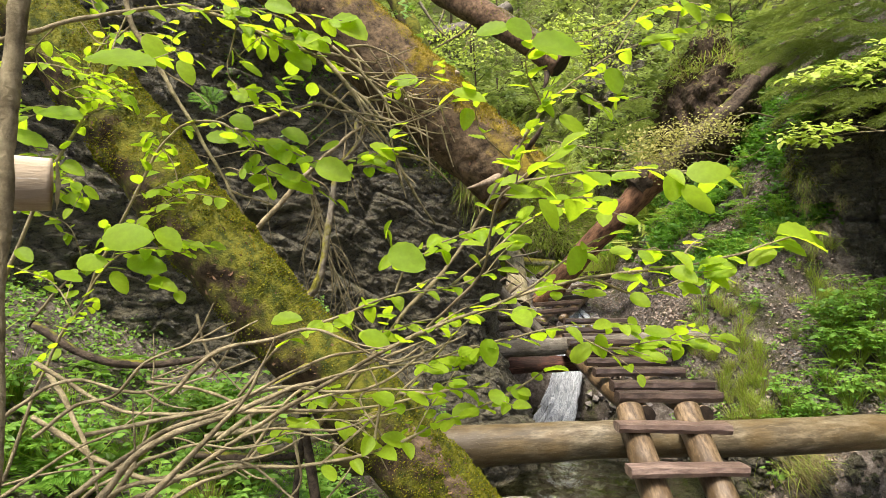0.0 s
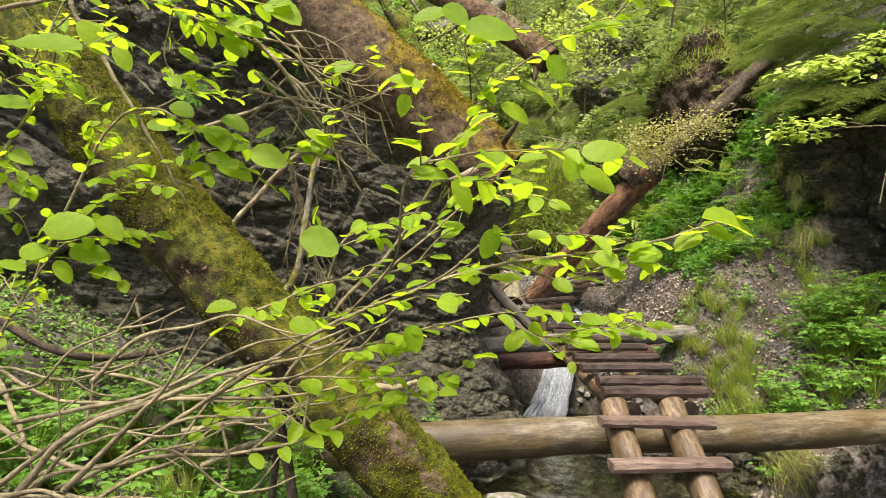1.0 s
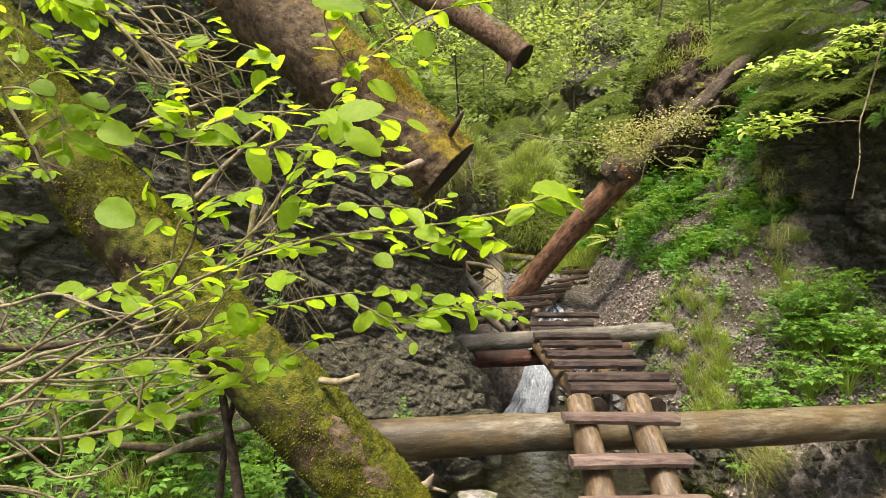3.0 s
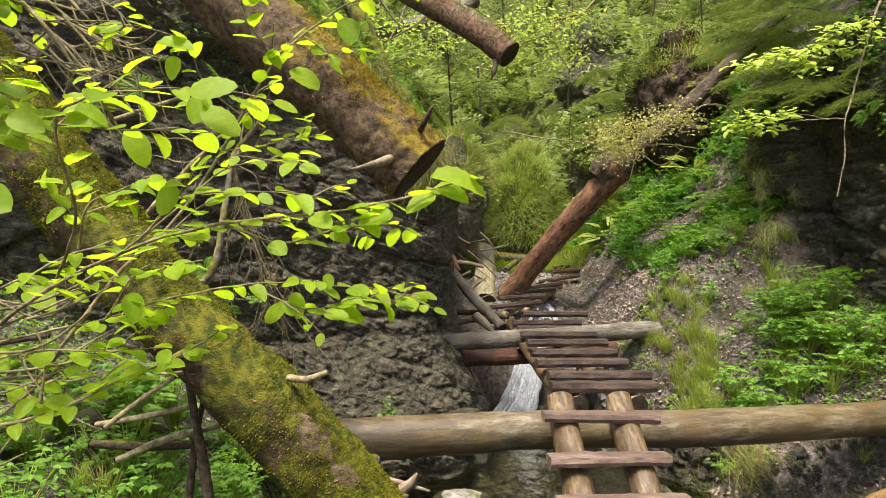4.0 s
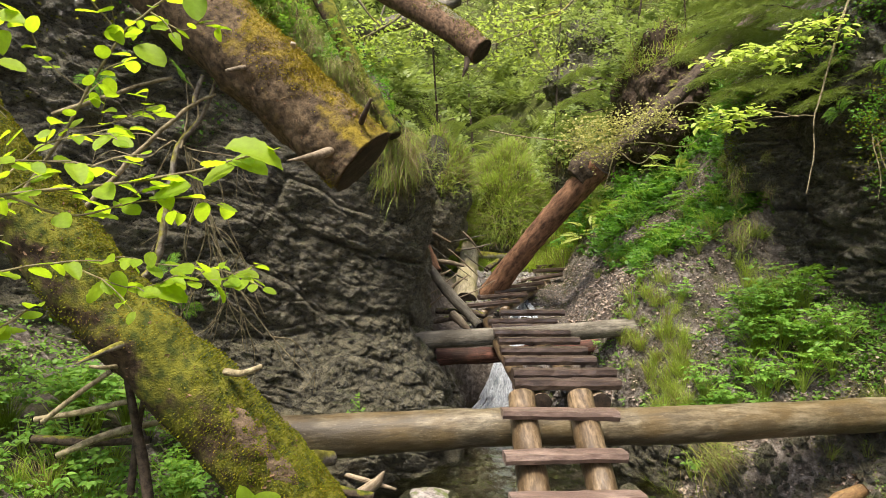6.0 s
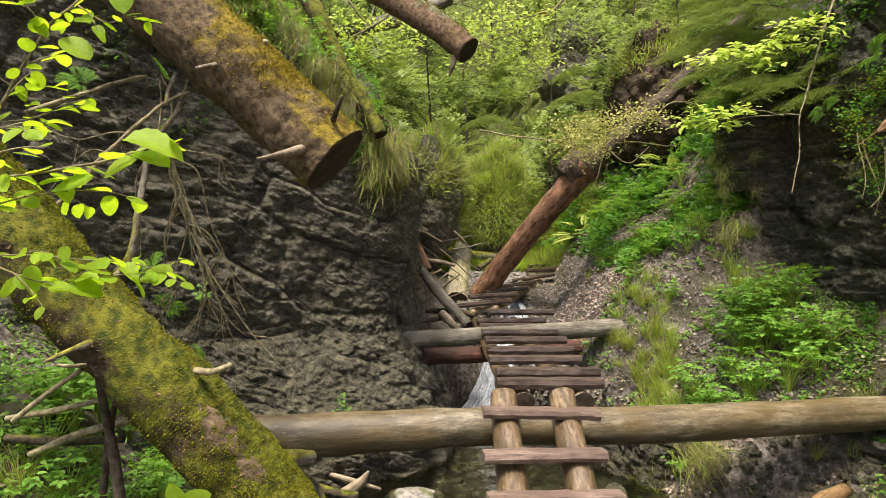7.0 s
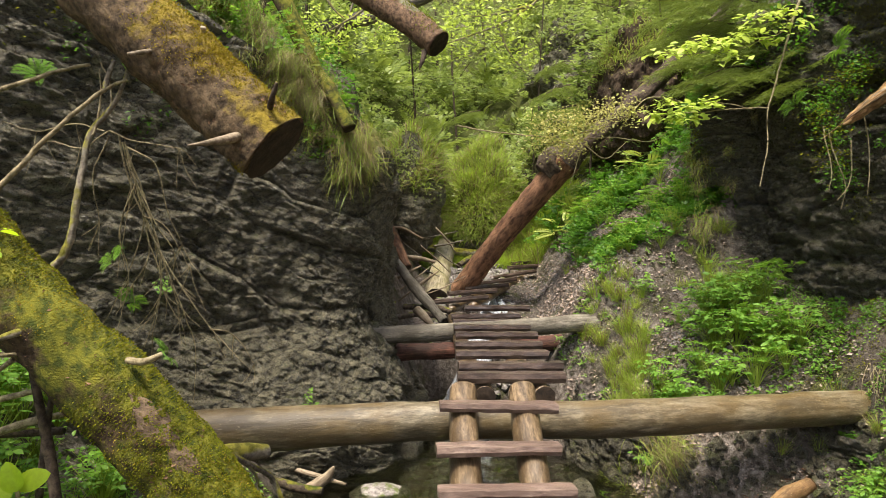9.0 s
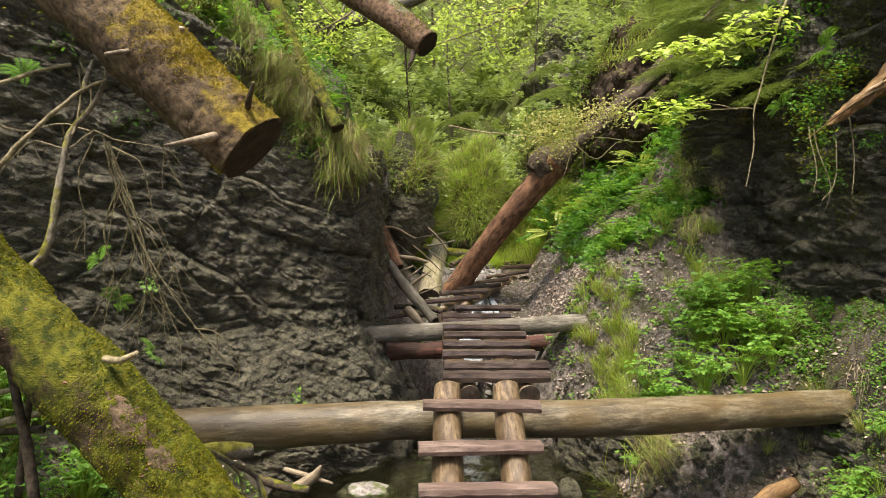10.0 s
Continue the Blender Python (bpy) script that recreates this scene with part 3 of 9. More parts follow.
# ---- logs and trunks ----
def along(name, points, n, seg, rough, scale, seed, mat, parent):
    """A tube whose own x axis runs along it, so that its grain does too."""
    vv, ff = tube(points, n, seg, rough, scale, seed)
    a, b = Vector(points[0][:3]), Vector(points[-1][:3])
    x = (b - a).normalized()
    y = Vector((0, 0, 1)).cross(x).normalized()
    rot = Matrix((x, y, x.cross(y))).transposed()
    local = (vv - np.array(a)) @ np.array(rot)
    ob = put(name, clean_mesh(name, local, ff), mat, parent)
    ob.matrix_basis = Matrix.Translation(a) @ rot.to_4x4()
    return ob


def log(name, points, label, mat, seg=36, n=90, rough=0.012, scale=7.0, seed=0, cut=(True, True), category="log", group="", cut_mat=None, extra=None):
    ob = thing(name, label, category, group)
    along("stem", points, n, seg, rough, scale, seed, mat, ob)
    s = smooth_path(points, n)
    for on, i, j in ((cut[0], 0, 1), (cut[1], -1, -2)):
        if on:
            way = s[i, :3] - s[j, :3]
            way /= np.linalg.norm(way)
            put("cut_face", disc(s[i, :3] + way * 0.006, way, s[i, 3] * 0.97, seed + i), cut_mat or CUT, ob)
    return ob


fallen = log("fallen_tree_trunk", [(0.62, 2.8, -0.3, 0.19), (0.25, 2.93, 0.22, 0.185), (-0.115, 2.95, 0.652, 0.178), (-0.79, 2.91, 1.38, 0.172), (-1.18, 2.9, 1.87, 0.17), (-1.6, 2.9, 2.42, 0.165), (-2.3, 2.95, 3.3, 0.15)],
             "fallen trunk thickly covered with green moss", BARK_MOSSY, 72, 280, 0.03, 7.0, 3, category="fallen tree")
sawn = log("sawn_tree_trunk", [(0.36, 3.08, 1.885, 0.172), (0.1, 3.1, 2.12, 0.175), (-0.128, 3.1, 2.335, 0.178), (-0.75, 3.2, 2.92, 0.185), (-1.5, 3.4, 3.65, 0.19)],
           "sawn-off trunk with scaly bark and golden moss", BARK_T2, 72, 240, 0.024, 10.0, 5, category="fallen tree")
HANG_LINE = [(1.08, 6.15, 3.28, 0.125), (0.75, 6.3, 3.58, 0.13), (0.33, 6.5, 3.9, 0.135), (-0.6, 6.9, 4.6, 0.14)]
hanging = log("hanging_log", HANG_LINE, "brown sawn log hanging over the gorge", BARK_GREY, 36, 80, 0.014, 9.0, 6)
LEAN_LINE = [(1.38, 9.4, 0.85, 0.16), (1.75, 9.0, 1.4, 0.145), (2.2, 8.5, 2.0, 0.15), (2.62, 8.15, 2.5, 0.165)]
leaning = log("leaning_trunk", LEAN_LINE, "broken reddish trunk leaning against the slope", BARK_RED, 40, 90, 0.02, 7.0, 7, (False, True), "fallen tree")
log("leaning_trunk", [(2.36, 8.25, 2.33, 0.16), (2.55, 8.25, 2.5, 0.22), (2.85, 8.35, 2.72, 0.13), (3.3, 8.5, 3.08, 0.1), (4.0, 8.65, 3.72, 0.1), (4.9, 8.9, 4.6, 0.11)], "dark leaning trunk overgrown with plants", BARK_DARK, 40, 120, 0.05, 6.0, 8, (False, False), "fallen tree")
log("crossing_log", [(-0.684, 4.180, 0.325, 0.1400), (-0.079, 4.260, 0.329, 0.1400), (0.903, 4.420, 0.342, 0.1230), (1.451, 4.500, 0.328, 0.1240), (2.426, 4.680, 0.297, 0.1260), (3.972, 5.020, 0.279, 0.1200), (4.205, 5.060, 0.286, 0.1100), (4.293, 5.080, 0.290, 0.0800)],
    "thick peeled log laid across the stream", PEELED, 48, 200, 0.012, 4.0, 9)
log("crossing_log", [(0.3, 6.62, 0.6, 0.088), (1.5, 6.7, 0.65, 0.085), (2.72, 6.82, 0.715, 0.088)], "grey weathered log under the upper ladder", GREY_LOG, 32, 90, 0.008, 5.0, 10)
log("crossing_log", [(0.4, 6.85, 0.4, 0.09), (1.5, 7.0, 0.42, 0.085), (2.72, 7.2, 0.49, 0.08)], "red-brown rotten log above the waterfall", RED_LOG, 32, 90, 0.02, 6.0, 11)


# ---- the ladders ----
def rung(parent, left, right, deep=0.1, thick=0.055, seed=0, mat=None):
    """A split plank from left to right: flat on top, rounded and uneven below."""
    a, b = np.array(left, float), np.array(right, float)
    n = 18
    prof = [(-0.5, 0.5), (-0.25, 0.52), (0.25, 0.5), (0.5, 0.46), (0.55, 0.0), (0.42, -0.42), (0.0, -0.52), (-0.42, -0.45), (-0.54, 0.0)]
    way = (b - a) / np.linalg.norm(b - a)
    back = np.cross((0, 0, 1), way)
    up = np.cross(way, back)
    vv = []
    for i in range(n):
        c = a + (b - a) * i / (n - 1)
        for q, r in prof:
            vv.append(c + back * q * deep + up * r * thick)
    vv = np.array(vv)
    vv += np.stack([vnoise(vv + seed, 9.0, 3, seed), vnoise(vv - seed, 9.0, 3, seed + 1), vnoise(vv, 14.0, 3, seed + 2)], 1) * (0.006, 0.012, 0.008)
    m = len(prof)
    ff = grid_faces(n, m, True).tolist()
    me = bpy.data.meshes.new("rung")
    me.from_pydata(vv.tolist(), [], ff + [list(range(m))[::-1], [(n - 1) * m + i for i in range(m)]])
    me.update()
    return put("rung", me, mat or RUNG, parent)


lower = thing("log_ladder", "wet log ladder with flat wooden rungs", "ladder")
for k, x in enumerate((1.235, 1.615)):
    along("stringer", [(x + 0.02, 2.6, -0.66, 0.085), (x, 3.7, 0.06, 0.088), (x - 0.005, 4.15, 0.33, 0.09), (x, 4.46, 0.53, 0.088)], 60, 24, 0.01, 8.0, 20 + k, STRINGER, lower)
for k, (a, b) in enumerate([((1.085, 4.2, 0.49), (1.8, 4.24, 0.47)), ((1.065, 3.86, 0.325), (1.76, 3.92, 0.315)), ((1.075, 3.62, 0.17), (1.8, 3.68, 0.16)), ((1.06, 3.25, -0.06), (1.8, 3.3, -0.07)), ((1.06, 2.9, -0.28), (1.8, 2.95, -0.29))]):
    rung(lower, a, b, 0.12, 0.058, k, PLANK)
upper = thing("log_ladder", "flat log bridge with close weathered rungs", "ladder")
for k, x in enumerate((1.39, 1.79)):
    along("stringer", [(x, 4.62, 0.455, 0.072), (x - 0.06, 5.5, 0.485, 0.072), (x - 0.15, 7.6, 0.67, 0.066)], 50, 22, 0.01, 6.0, 30 + k, STRINGER, upper)
    put("cut_face", disc((x, 4.612, 0.455), (0, -1, -0.1), 0.07, k), CUT, upper)
rung(upper, (1.207, 4.660, 0.576), (1.933, 4.700, 0.568), 0.115, 0.072, 10)
rung(upper, (1.216, 4.840, 0.613), (1.950, 4.880, 0.606), 0.115, 0.072, 11)
rung(upper, (1.210, 5.380, 0.616), (1.933, 5.420, 0.609), 0.115, 0.066, 12)
rung(upper, (1.214, 5.730, 0.641), (1.942, 5.770, 0.634), 0.115, 0.066, 13)
rung(upper, (1.228, 6.130, 0.669), (1.962, 6.170, 0.663), 0.115, 0.066, 14)
rung(upper, (1.222, 6.530, 0.688), (1.950, 6.570, 0.682), 0.115, 0.066, 15)
rung(upper, (1.223, 6.830, 0.708), (1.956, 6.870, 0.704), 0.115, 0.066, 16)
rung(upper, (1.207, 7.180, 0.729), (1.936, 7.220, 0.725), 0.115, 0.066, 17)
rung(upper, (1.364, 7.580, 0.783), (2.092, 7.620, 0.779), 0.115, 0.066, 18)
far = thing("log_ladder", "far ladder climbing up the stream bed", "ladder")
rung(far, (0.986, 8.320, 0.786), (1.688, 8.500, 0.842), 0.1, 0.06, 30)
rung(far, (1.199, 8.770, 0.867), (1.832, 8.950, 0.899), 0.1, 0.06, 31)
rung(far, (1.432, 9.170, 0.901), (2.022, 9.350, 0.952), 0.1, 0.06, 32)
rung(far, (1.580, 9.520, 0.943), (2.170, 9.700, 1.014), 0.1, 0.06, 33)
rung(far, (1.767, 9.920, 1.004), (2.510, 10.100, 1.113), 0.1, 0.06, 34)
rung(far, (2.138, 10.320, 1.157), (2.620, 10.500, 1.178), 0.1, 0.06, 35)
rung(far, (2.213, 10.620, 1.211), (2.682, 10.800, 1.234), 0.1, 0.06, 36)
along("stringer", [(1.206, 8.300, 0.690, 0.05), (2.299, 10.600, 1.044, 0.045)], 20, 14, 0.008, 6.0, 41, STRINGER, far)
along("stringer", [(1.484, 8.350, 0.728, 0.05), (2.552, 10.700, 1.077, 0.045)], 20, 14, 0.008, 6.0, 41, STRINGER, far)

# ---- plants on the ground ----
def cover(name, at, sizes, mat, label, category="undergrowth", shape=(CHIP_V, CHIP_F), upright=1.3, flat=0.25):
    k = len(at)
    way = unit(k) * (1, 1, 0.5) + (0, 0, -0.1)
    return put(name, scatter_mesh(name, shape[0], shape[1], at, way, unit(k) * flat * 3 + (0, -0.3, upright), sizes), mat, None, label, category, kind="stuff")


def patch(n, x0, x1, y0, y1, level=-1.0, scale=1.6, seed=0, high=0.1):
    """Points over the ground within a stretch, gathered into uneven patches."""
    x, y = rng.uniform(x0, x1, n), rng.uniform(y0, y1, n)
    p = ground_at(x, y)
    k = vnoise(p, scale, 3, seed)
    p = p[k > level]
    k = k[k > level]
    hump = np.clip(vnoise(p, 4.0, 2, seed + 1) + 0.4, 0.05, 1.4)
    p[:, 2] += np.abs(rng.normal(0, 1, len(p))) * high * hump
    return p


def in_stream(p):
    return np.abs(p[:, 0] - stream_x(p[:, 1])) < np.interp(p[:, 1], [0, 6, 7, 12, 20], [0.95, 0.95, 0.6, 0.4, 0.2])


def dry(p):
    return p[~in_stream(p)]


p = dry(patch(11000, 2.8, 5.0, 6.9, 11.0, -0.1, 1.8, 31, 0.09))
cover("undergrowth", p, rng.uniform(0.08, 0.2, len(p)), LEAF_DARK, "dense low leafy plants on the slope", shape=CLUSTER)
p = dry(patch(2600, 2.3, 4.4, 5.3, 7.0, 0.12, 2.2, 33, 0.04))
cover("undergrowth", p, rng.uniform(0.05, 0.11, len(p)), LEAF_HERB, "patches of small green plants on stony soil", shape=CLUSTER)
p = patch(9000, 3.85, 4.6, 4.3, 6.3, -0.1, 2.5, 81, 0.05)
cover("undergrowth", p, rng.uniform(0.012, 0.03, len(p)), LEAF_HERB, "small green plants at the foot of the rock wall")
p = patch(420, 3.95, 4.6, 4.5, 6.2, 0.0, 2.5, 83, 0.04)
cover("undergrowth", p, rng.uniform(0.06, 0.15, len(p)), LEAF_DARK, "dark leafy plants under the rock wall", shape=CLUSTER)
p = patch(30000, 2.5, 4.6, 3.9, 6.0, -0.05, 2.5, 82, 0.012)
cover("moss_cover", p, rng.uniform(0.008, 0.018, len(p)), MOSS_GREEN, "olive moss on the dark bank", "moss")
p = dry(patch(26000, -3.4, 0.5, 1.8, 5.2, -0.2, 2.0, 35, 0.09))
cover("undergrowth", p, rng.uniform(0.015, 0.04, len(p)), LEAF_HERB, "low green plants on the stream bank", shape=(LEAF_V, LEAF_F))
p = patch(30000, -7, 8, 8.8, 22, -0.1, 0.9, 37, 0.06)
p = p[(p[:, 0] < 0.1) | (p[:, 0] > 2.7) | (p[:, 1] > 12.4)]
cover("hill_foliage", p, rng.uniform(0.03, 0.06, len(p)), LEAF_FAR, "light green spring foliage on the slopes", "foliage")


def clumps(count, per, x0, x1, y0, y1, level, seed, small, large, size, shape, mat, label):
    """Bushes and saplings: uneven heaps of leafy sprays that reach outwards and droop."""
    c = patch(count, x0, x1, y0, y1, level, 0.6, seed, 0.2)
    c = c[(~in_stream(c)) | (c[:, 1] > 13)]
    c = c[(c[:, 0] < 0.1) | (c[:, 0] > 2.7) | (c[:, 1] > 12.4)]  # the bed with its driftwood stays clear
    rad = rng.uniform(small, large, len(c))
    d = unit(len(c) * per)
    d[:, 2] = np.abs(d[:, 2]) * 1.3 - 0.25
    q = rng.uniform(0.15, 0.8, len(d)) * (1 + 0.5 * vnoise(d * 2 + np.repeat(c, per, 0), 1.2, 2, seed))
    at = np.repeat(c, per, 0) + d * (q * np.repeat(rad, per))[:, None] + (0, 0, 0.1)
    way = d * (1, 1, 0.35) + unit(len(d)) * 0.45 + (0, 0, 0.1)
    put("bushes", scatter_mesh("bushes", shape[0], shape[1], at, way, unit(len(d)) * 0.35 + (0, -0.15, 1.0), size * np.repeat(rad, per) * rng.uniform(0.6, 1.2, len(d))), mat, None, label, "foliage", kind="stuff")


clumps(230, 26, -3, 5.5, 9.8, 15, 0.0, 71, 0.18, 0.42, 0.75, CLUSTER, LEAF_FAR, "light green bushes on the slopes")
clumps(260, 30, -6, 8, 14, 26, 0.0, 72, 0.4, 0.9, 0.65, CLUSTER, LEAF_FAR, "light green young trees far up the gorge")
clumps(150, 22, -3, 6, 9.5, 16, 0.0, 73, 0.2, 0.45, 0.8, FROND, LEAF_FERN, "yellow-green ferns on the slopes")
clumps(70, 40, 2.9, 5.5, 8.6, 12, 0.0, 74, 0.14, 0.3, 0.5, CLUSTER, LEAF_HERB, "fresh green bushes above the leaning trunk")
clumps(150, 34, -6, 7, 12, 24, 0.0, 75, 0.4, 0.95, 0.8, SPRAY, NEEDLE, "spruce growth far up the gorge")
clumps(90, 24, -3, 6, 9.5, 16, 0.05, 76, 0.15, 0.4, 0.75, CLUSTER, LEAF_DARK, "dark green bushes on the slopes")
p = dry(patch(30000, -5, 0.6, 6.0, 10.5, -0.3, 1.5, 38, 0.12))
p = p[p[:, 2] > 2.0]
cover("undergrowth", p, rng.uniform(0.03, 0.07, len(p)), LEAF_DARK, "green plants crowning the cliff")
p = dry(patch(16000, 4.1, 8, 3.0, 9.0, -0.3, 1.5, 39, 0.16))
p = p[p[:, 2] > 1.9]
cover("undergrowth", p, rng.uniform(0.03, 0.07, len(p)), LEAF_DARK, "dark leafy plants above the rock wall")



def on_rock(points, n, low, level, seed, out, size, mat, label):
    """Small plants clinging to a rock face, thicker in its upper part."""
    c = points[rng.integers(0, len(points), n)]
    k = vnoise(c, 1.7, 3, seed) + 0.35 * np.clip(c[:, 2] - low, -1, 1.2)
    c = c[k > level]
    cover("rock_plants", c + rng.normal(0, 1, (len(c), 3)) * 0.03 + out, size * rng.uniform(0.5, 1.2, len(c)), mat, label)


near_r = CLIFF_R[(CLIFF_R[:, 1] > 2.5)]
on_rock(near_r, 36000, 2.9, 0.2, 61, (-0.03, -0.02, 0), 0.045, LEAF_DARK, "small green plants on the rock wall")
on_rock(near_r, 12000, 3.0, 0.25, 62, (-0.04, -0.02, 0), 0.04, LEAF_HERB, "fresh green plants on the rock wall")
on_rock(near_r, 40000, 2.0, 0.35, 66, (-0.015, -0.015, 0), 0.022, MOSS_GREEN, "moss cushions on the rock wall")
near_l = CLIFF_L[(CLIFF_L[:, 1] > 3.0)]
on_rock(near_l, 36000, 2.8, 0.3, 63, (0, -0.03, 0), 0.04, LEAF_DARK, "small green plants on the cliff")
on_rock(near_l, 26000, 2.7, 0.35, 64, (0, -0.03, 0), 0.035, MOSS_GREEN, "moss cushions on the cliff")

# litter and stones of the scree
p = np.vstack([dry(patch(15000, 2.3, 4.3, 5.2, 8.6, -0.3, 1.5, 41, 0.006)), patch(3500, 1.95, 3.0, 7.4, 10.6, -1, 1.5, 43, 0.006)])
cover("leaf_litter", p, rng.uniform(0.02, 0.05, len(p)), LITTER, "brown dead leaves scattered on the soil", "leaf litter")
p = patch(4500, 2.5, 4.3, 3.9, 5.25, -0.3, 1.5, 48, 0.008)
cover("leaf_litter", p, rng.uniform(0.012, 0.035, len(p)), LITTER, "brown dead leaves on the dark bank", "leaf litter")
p = patch(1600, 3.25, 3.95, 4.45, 5.0, -1, 1.5, 49, 0.012)
p = p[vnoise(p, 3.0, 2, 5) > -0.1]
put("wood_chips", scatter_mesh("wood_chips", [(x * 0.35, y, z) for x, y, z in CHIP_V], CHIP_F, p, unit(len(p)) * (1, 1, 0.3), unit(len(p)) * 0.4 + (0, 0, 1), rng.uniform(0.02, 0.06, len(p))), BARK_SCALE, None, "reddish rotten wood chips strewn on the bank", "wood chips", kind="stuff")
p = dry(patch(5000, -3.4, 0.4, 1.8, 5.6, -0.2, 1.5, 42, 0.01))
cover("leaf_litter", p, rng.uniform(0.02, 0.045, len(p)), LITTER, "brown dead leaves under the bank plants", "leaf litter")

STONE_V = [(0, 0, .5), (.6, .1, .05), (.1, .55, 0), (-.55, .15, .08), (-.2, -.5, -.02), (.35, -.42, .1), (0, 0, -.4)]
STONE_F = [(0, 1, 2), (0, 2, 3), (0, 3, 4), (0, 4, 5), (0, 5, 1), (6, 2, 1), (6, 3, 2), (6, 4, 3), (6, 5, 4), (6, 1, 5)]


def stone_material():
    m = Nodes("grey_stone")
    v = m.coords()
    g = m.node("ShaderNodeNewGeometry")
    o = m.node("ShaderNodeObjectInfo")
    r = m.math("FRACT", m.math("ADD", g.outputs["Random Per Island"], o.outputs["Random"]))
    c = m.noise(25.0, v, 8.0, 0.7)
    col = m.mix(r, m.ramp(c, (0.3, (0.06, 0.054, 0.048)), (0.7, (0.2, 0.18, 0.16))), m.ramp(c, (0.4, (0.15, 0.128, 0.113)), (0.6, (0.4, 0.36, 0.325))))
    col = m.mix(m.ramp(m.math("ADD", m.noise(7.0, v), m.math("MULTIPLY", m.up(), 0.15)), (0.62, (0, 0, 0)), (0.72, (1, 1, 1))), col, (0.1, 0.12, 0.03))
    m.bump(c, 0.7, 0.01)
    return m.finish(col, 0.7, 0.4)


STONE = stone_material()
p = dry(np.vstack([patch(12000, 2.4, 4.0, 5.3, 10.5, -0.05, 1.3, 44, 0.002), patch(7000, 2.75, 3.6, 5.5, 7.6, -0.1, 1.3, 45, 0.002)]))
p = np.vstack([p, patch(6000, 1.95, 3.0, 7.4, 10.6, -1, 1.3, 46, 0.002)])
put("scree", scatter_mesh("scree", STONE_V, STONE_F, p, unit(len(p)), unit(len(p)), 0.005 + 0.026 * rng.uniform(0, 1, len(p)) ** 4), STONE, None, "grey stones and gravel lying on the slope", "scree", kind="stuff")
p = patch(1500, 2.3, 4.2, 3.9, 5.2, -1, 1.3, 47, 0.0)
put("bank_rubble", scatter_mesh("bank_rubble", STONE_V, STONE_F, p, unit(len(p)), unit(len(p)), 0.02 + 0.11 * rng.uniform(0, 1, len(p)) ** 2), ROCK_SHADED, None, "dark wet rubble on the near bank", "rubble", kind="stuff")
p = patch(5200, 0.0, 2.6, 3.0, 12.0, -1, 1.3, 45, 0.01)
p = p[in_stream(p)]
put("stream_stones", scatter_mesh("stream_stones", STONE_V, STONE_F, p, unit(len(p)), unit(len(p)), rng.uniform(0.03, 0.14, len(p))), STONE, None, "wet stones in the stream bed", "stones", kind="stuff")


def boulder(at, size, seed, label, mat=None):
    b = bmesh.new()
    bmesh.ops.create_icosphere(b, subdivisions=4, radius=1)
    vv = np.array([q.co[:] for q in b.verts])
    vv *= (1 + 0.28 * vnoise(vv, 1.3, 4, seed) + 0.06 * vnoise(vv, 6.0, 3, seed + 1))[:, None]
    vv[:, 2] = np.where(vv[:, 2] < -0.4, -0.4, vv[:, 2])
    for q, c in zip(b.verts, vv * size):
        q.co = c
    me = bpy.data.meshes.new("boulder")
    b.to_mesh(me)
    b.free()
    for pl in me.polygons:
        pl.use_smooth = True
    ob = put("boulder", me, mat or STONE, None, label, "boulder", "boulders in the stream")
    ob.location = at
    return ob


boulder((0.62, 5.45, -0.58), (0.26, 0.2, 0.17), 1, "pale stone half covered with moss in the stream")
# stands for a wet wood stump; boulder shape and rock material used
boulder((2.2, 5.35, -0.52), (0.09, 0.12, 0.17), 2, "dark small upright wet wood stump beside the stream, built as a stone", ROCK)
boulder((0.72, 6.5, -0.45), (0.2, 0.3, 0.4), 3, "dark wet rock beside the waterfall", ROCK)
boulder((1.78, 6.75, -0.45), (0.2, 0.25, 0.4), 4, "dark wet rock beside the waterfall", ROCK)


# ---- grass tufts ----
def tuft(name, n, length, spread, sink, green, label, seed):
    """Blades rising from a common foot, then bending out; sink pulls them down like hanging grass."""
    r = np.random.default_rng(seed)
    ob = thing(name, label, "grass", "grass tufts")
    for pname, mat, share in (("green_grass", GRASS, green), ("dry_grass", STRAW, 1 - green)):
        k = max(4, int(n * share))
        a = r.uniform(0, 2 * math.pi, k)
        out = np.stack([np.cos(a), np.sin(a), np.zeros(k)], 1)
        way = out * r.uniform(0.2, 1.0, k)[:, None] * spread + (0, 0, 1)
        if sink:
            way = out * r.uniform(0.05, 0.7, k)[:, None] + np.stack([r.normal(0, 0.2, k), -0.25 + r.normal(0, 0.2, k), -1.0 + np.abs(r.normal(0, 0.45, k))], 1)
        at = out * r.uniform(0, 0.16 if sink else 0.06, k)[:, None] + r.normal(0, 1, (k, 3)) * ((0.1, 0.05, 0.13) if sink else (0.01, 0.01, 0.01))
        up = -out + (0, 0, 0.6) if not sink else out + (0, -0.6, 0.5)
        put(pname, scatter_mesh(pname, BLADE_V, BLADE_F, at, way, np.asarray(up) + r.normal(0, 0.4, (k, 3)), length * r.uniform(0.35, 1.2, k)), mat, ob)
    return ob


TUFT = [tuft("grass_tuft", 150, 0.22, 0.9, False, 0.9, "fresh green grass tuft on the slope", 1),
        tuft("grass_tuft", 150, 0.25, 0.8, False, 0.6, "yellowing grass tuft on stony soil", 2)]
HANG = [tuft("grass_tuft", 240, 0.34, 1, True, 0.4, "long grass hanging over the rock edge", 3),
        tuft("grass_tuft", 220, 0.28, 1, True, 0.2, "dry straw-coloured grass hanging from the rock", 4)]
used = set()


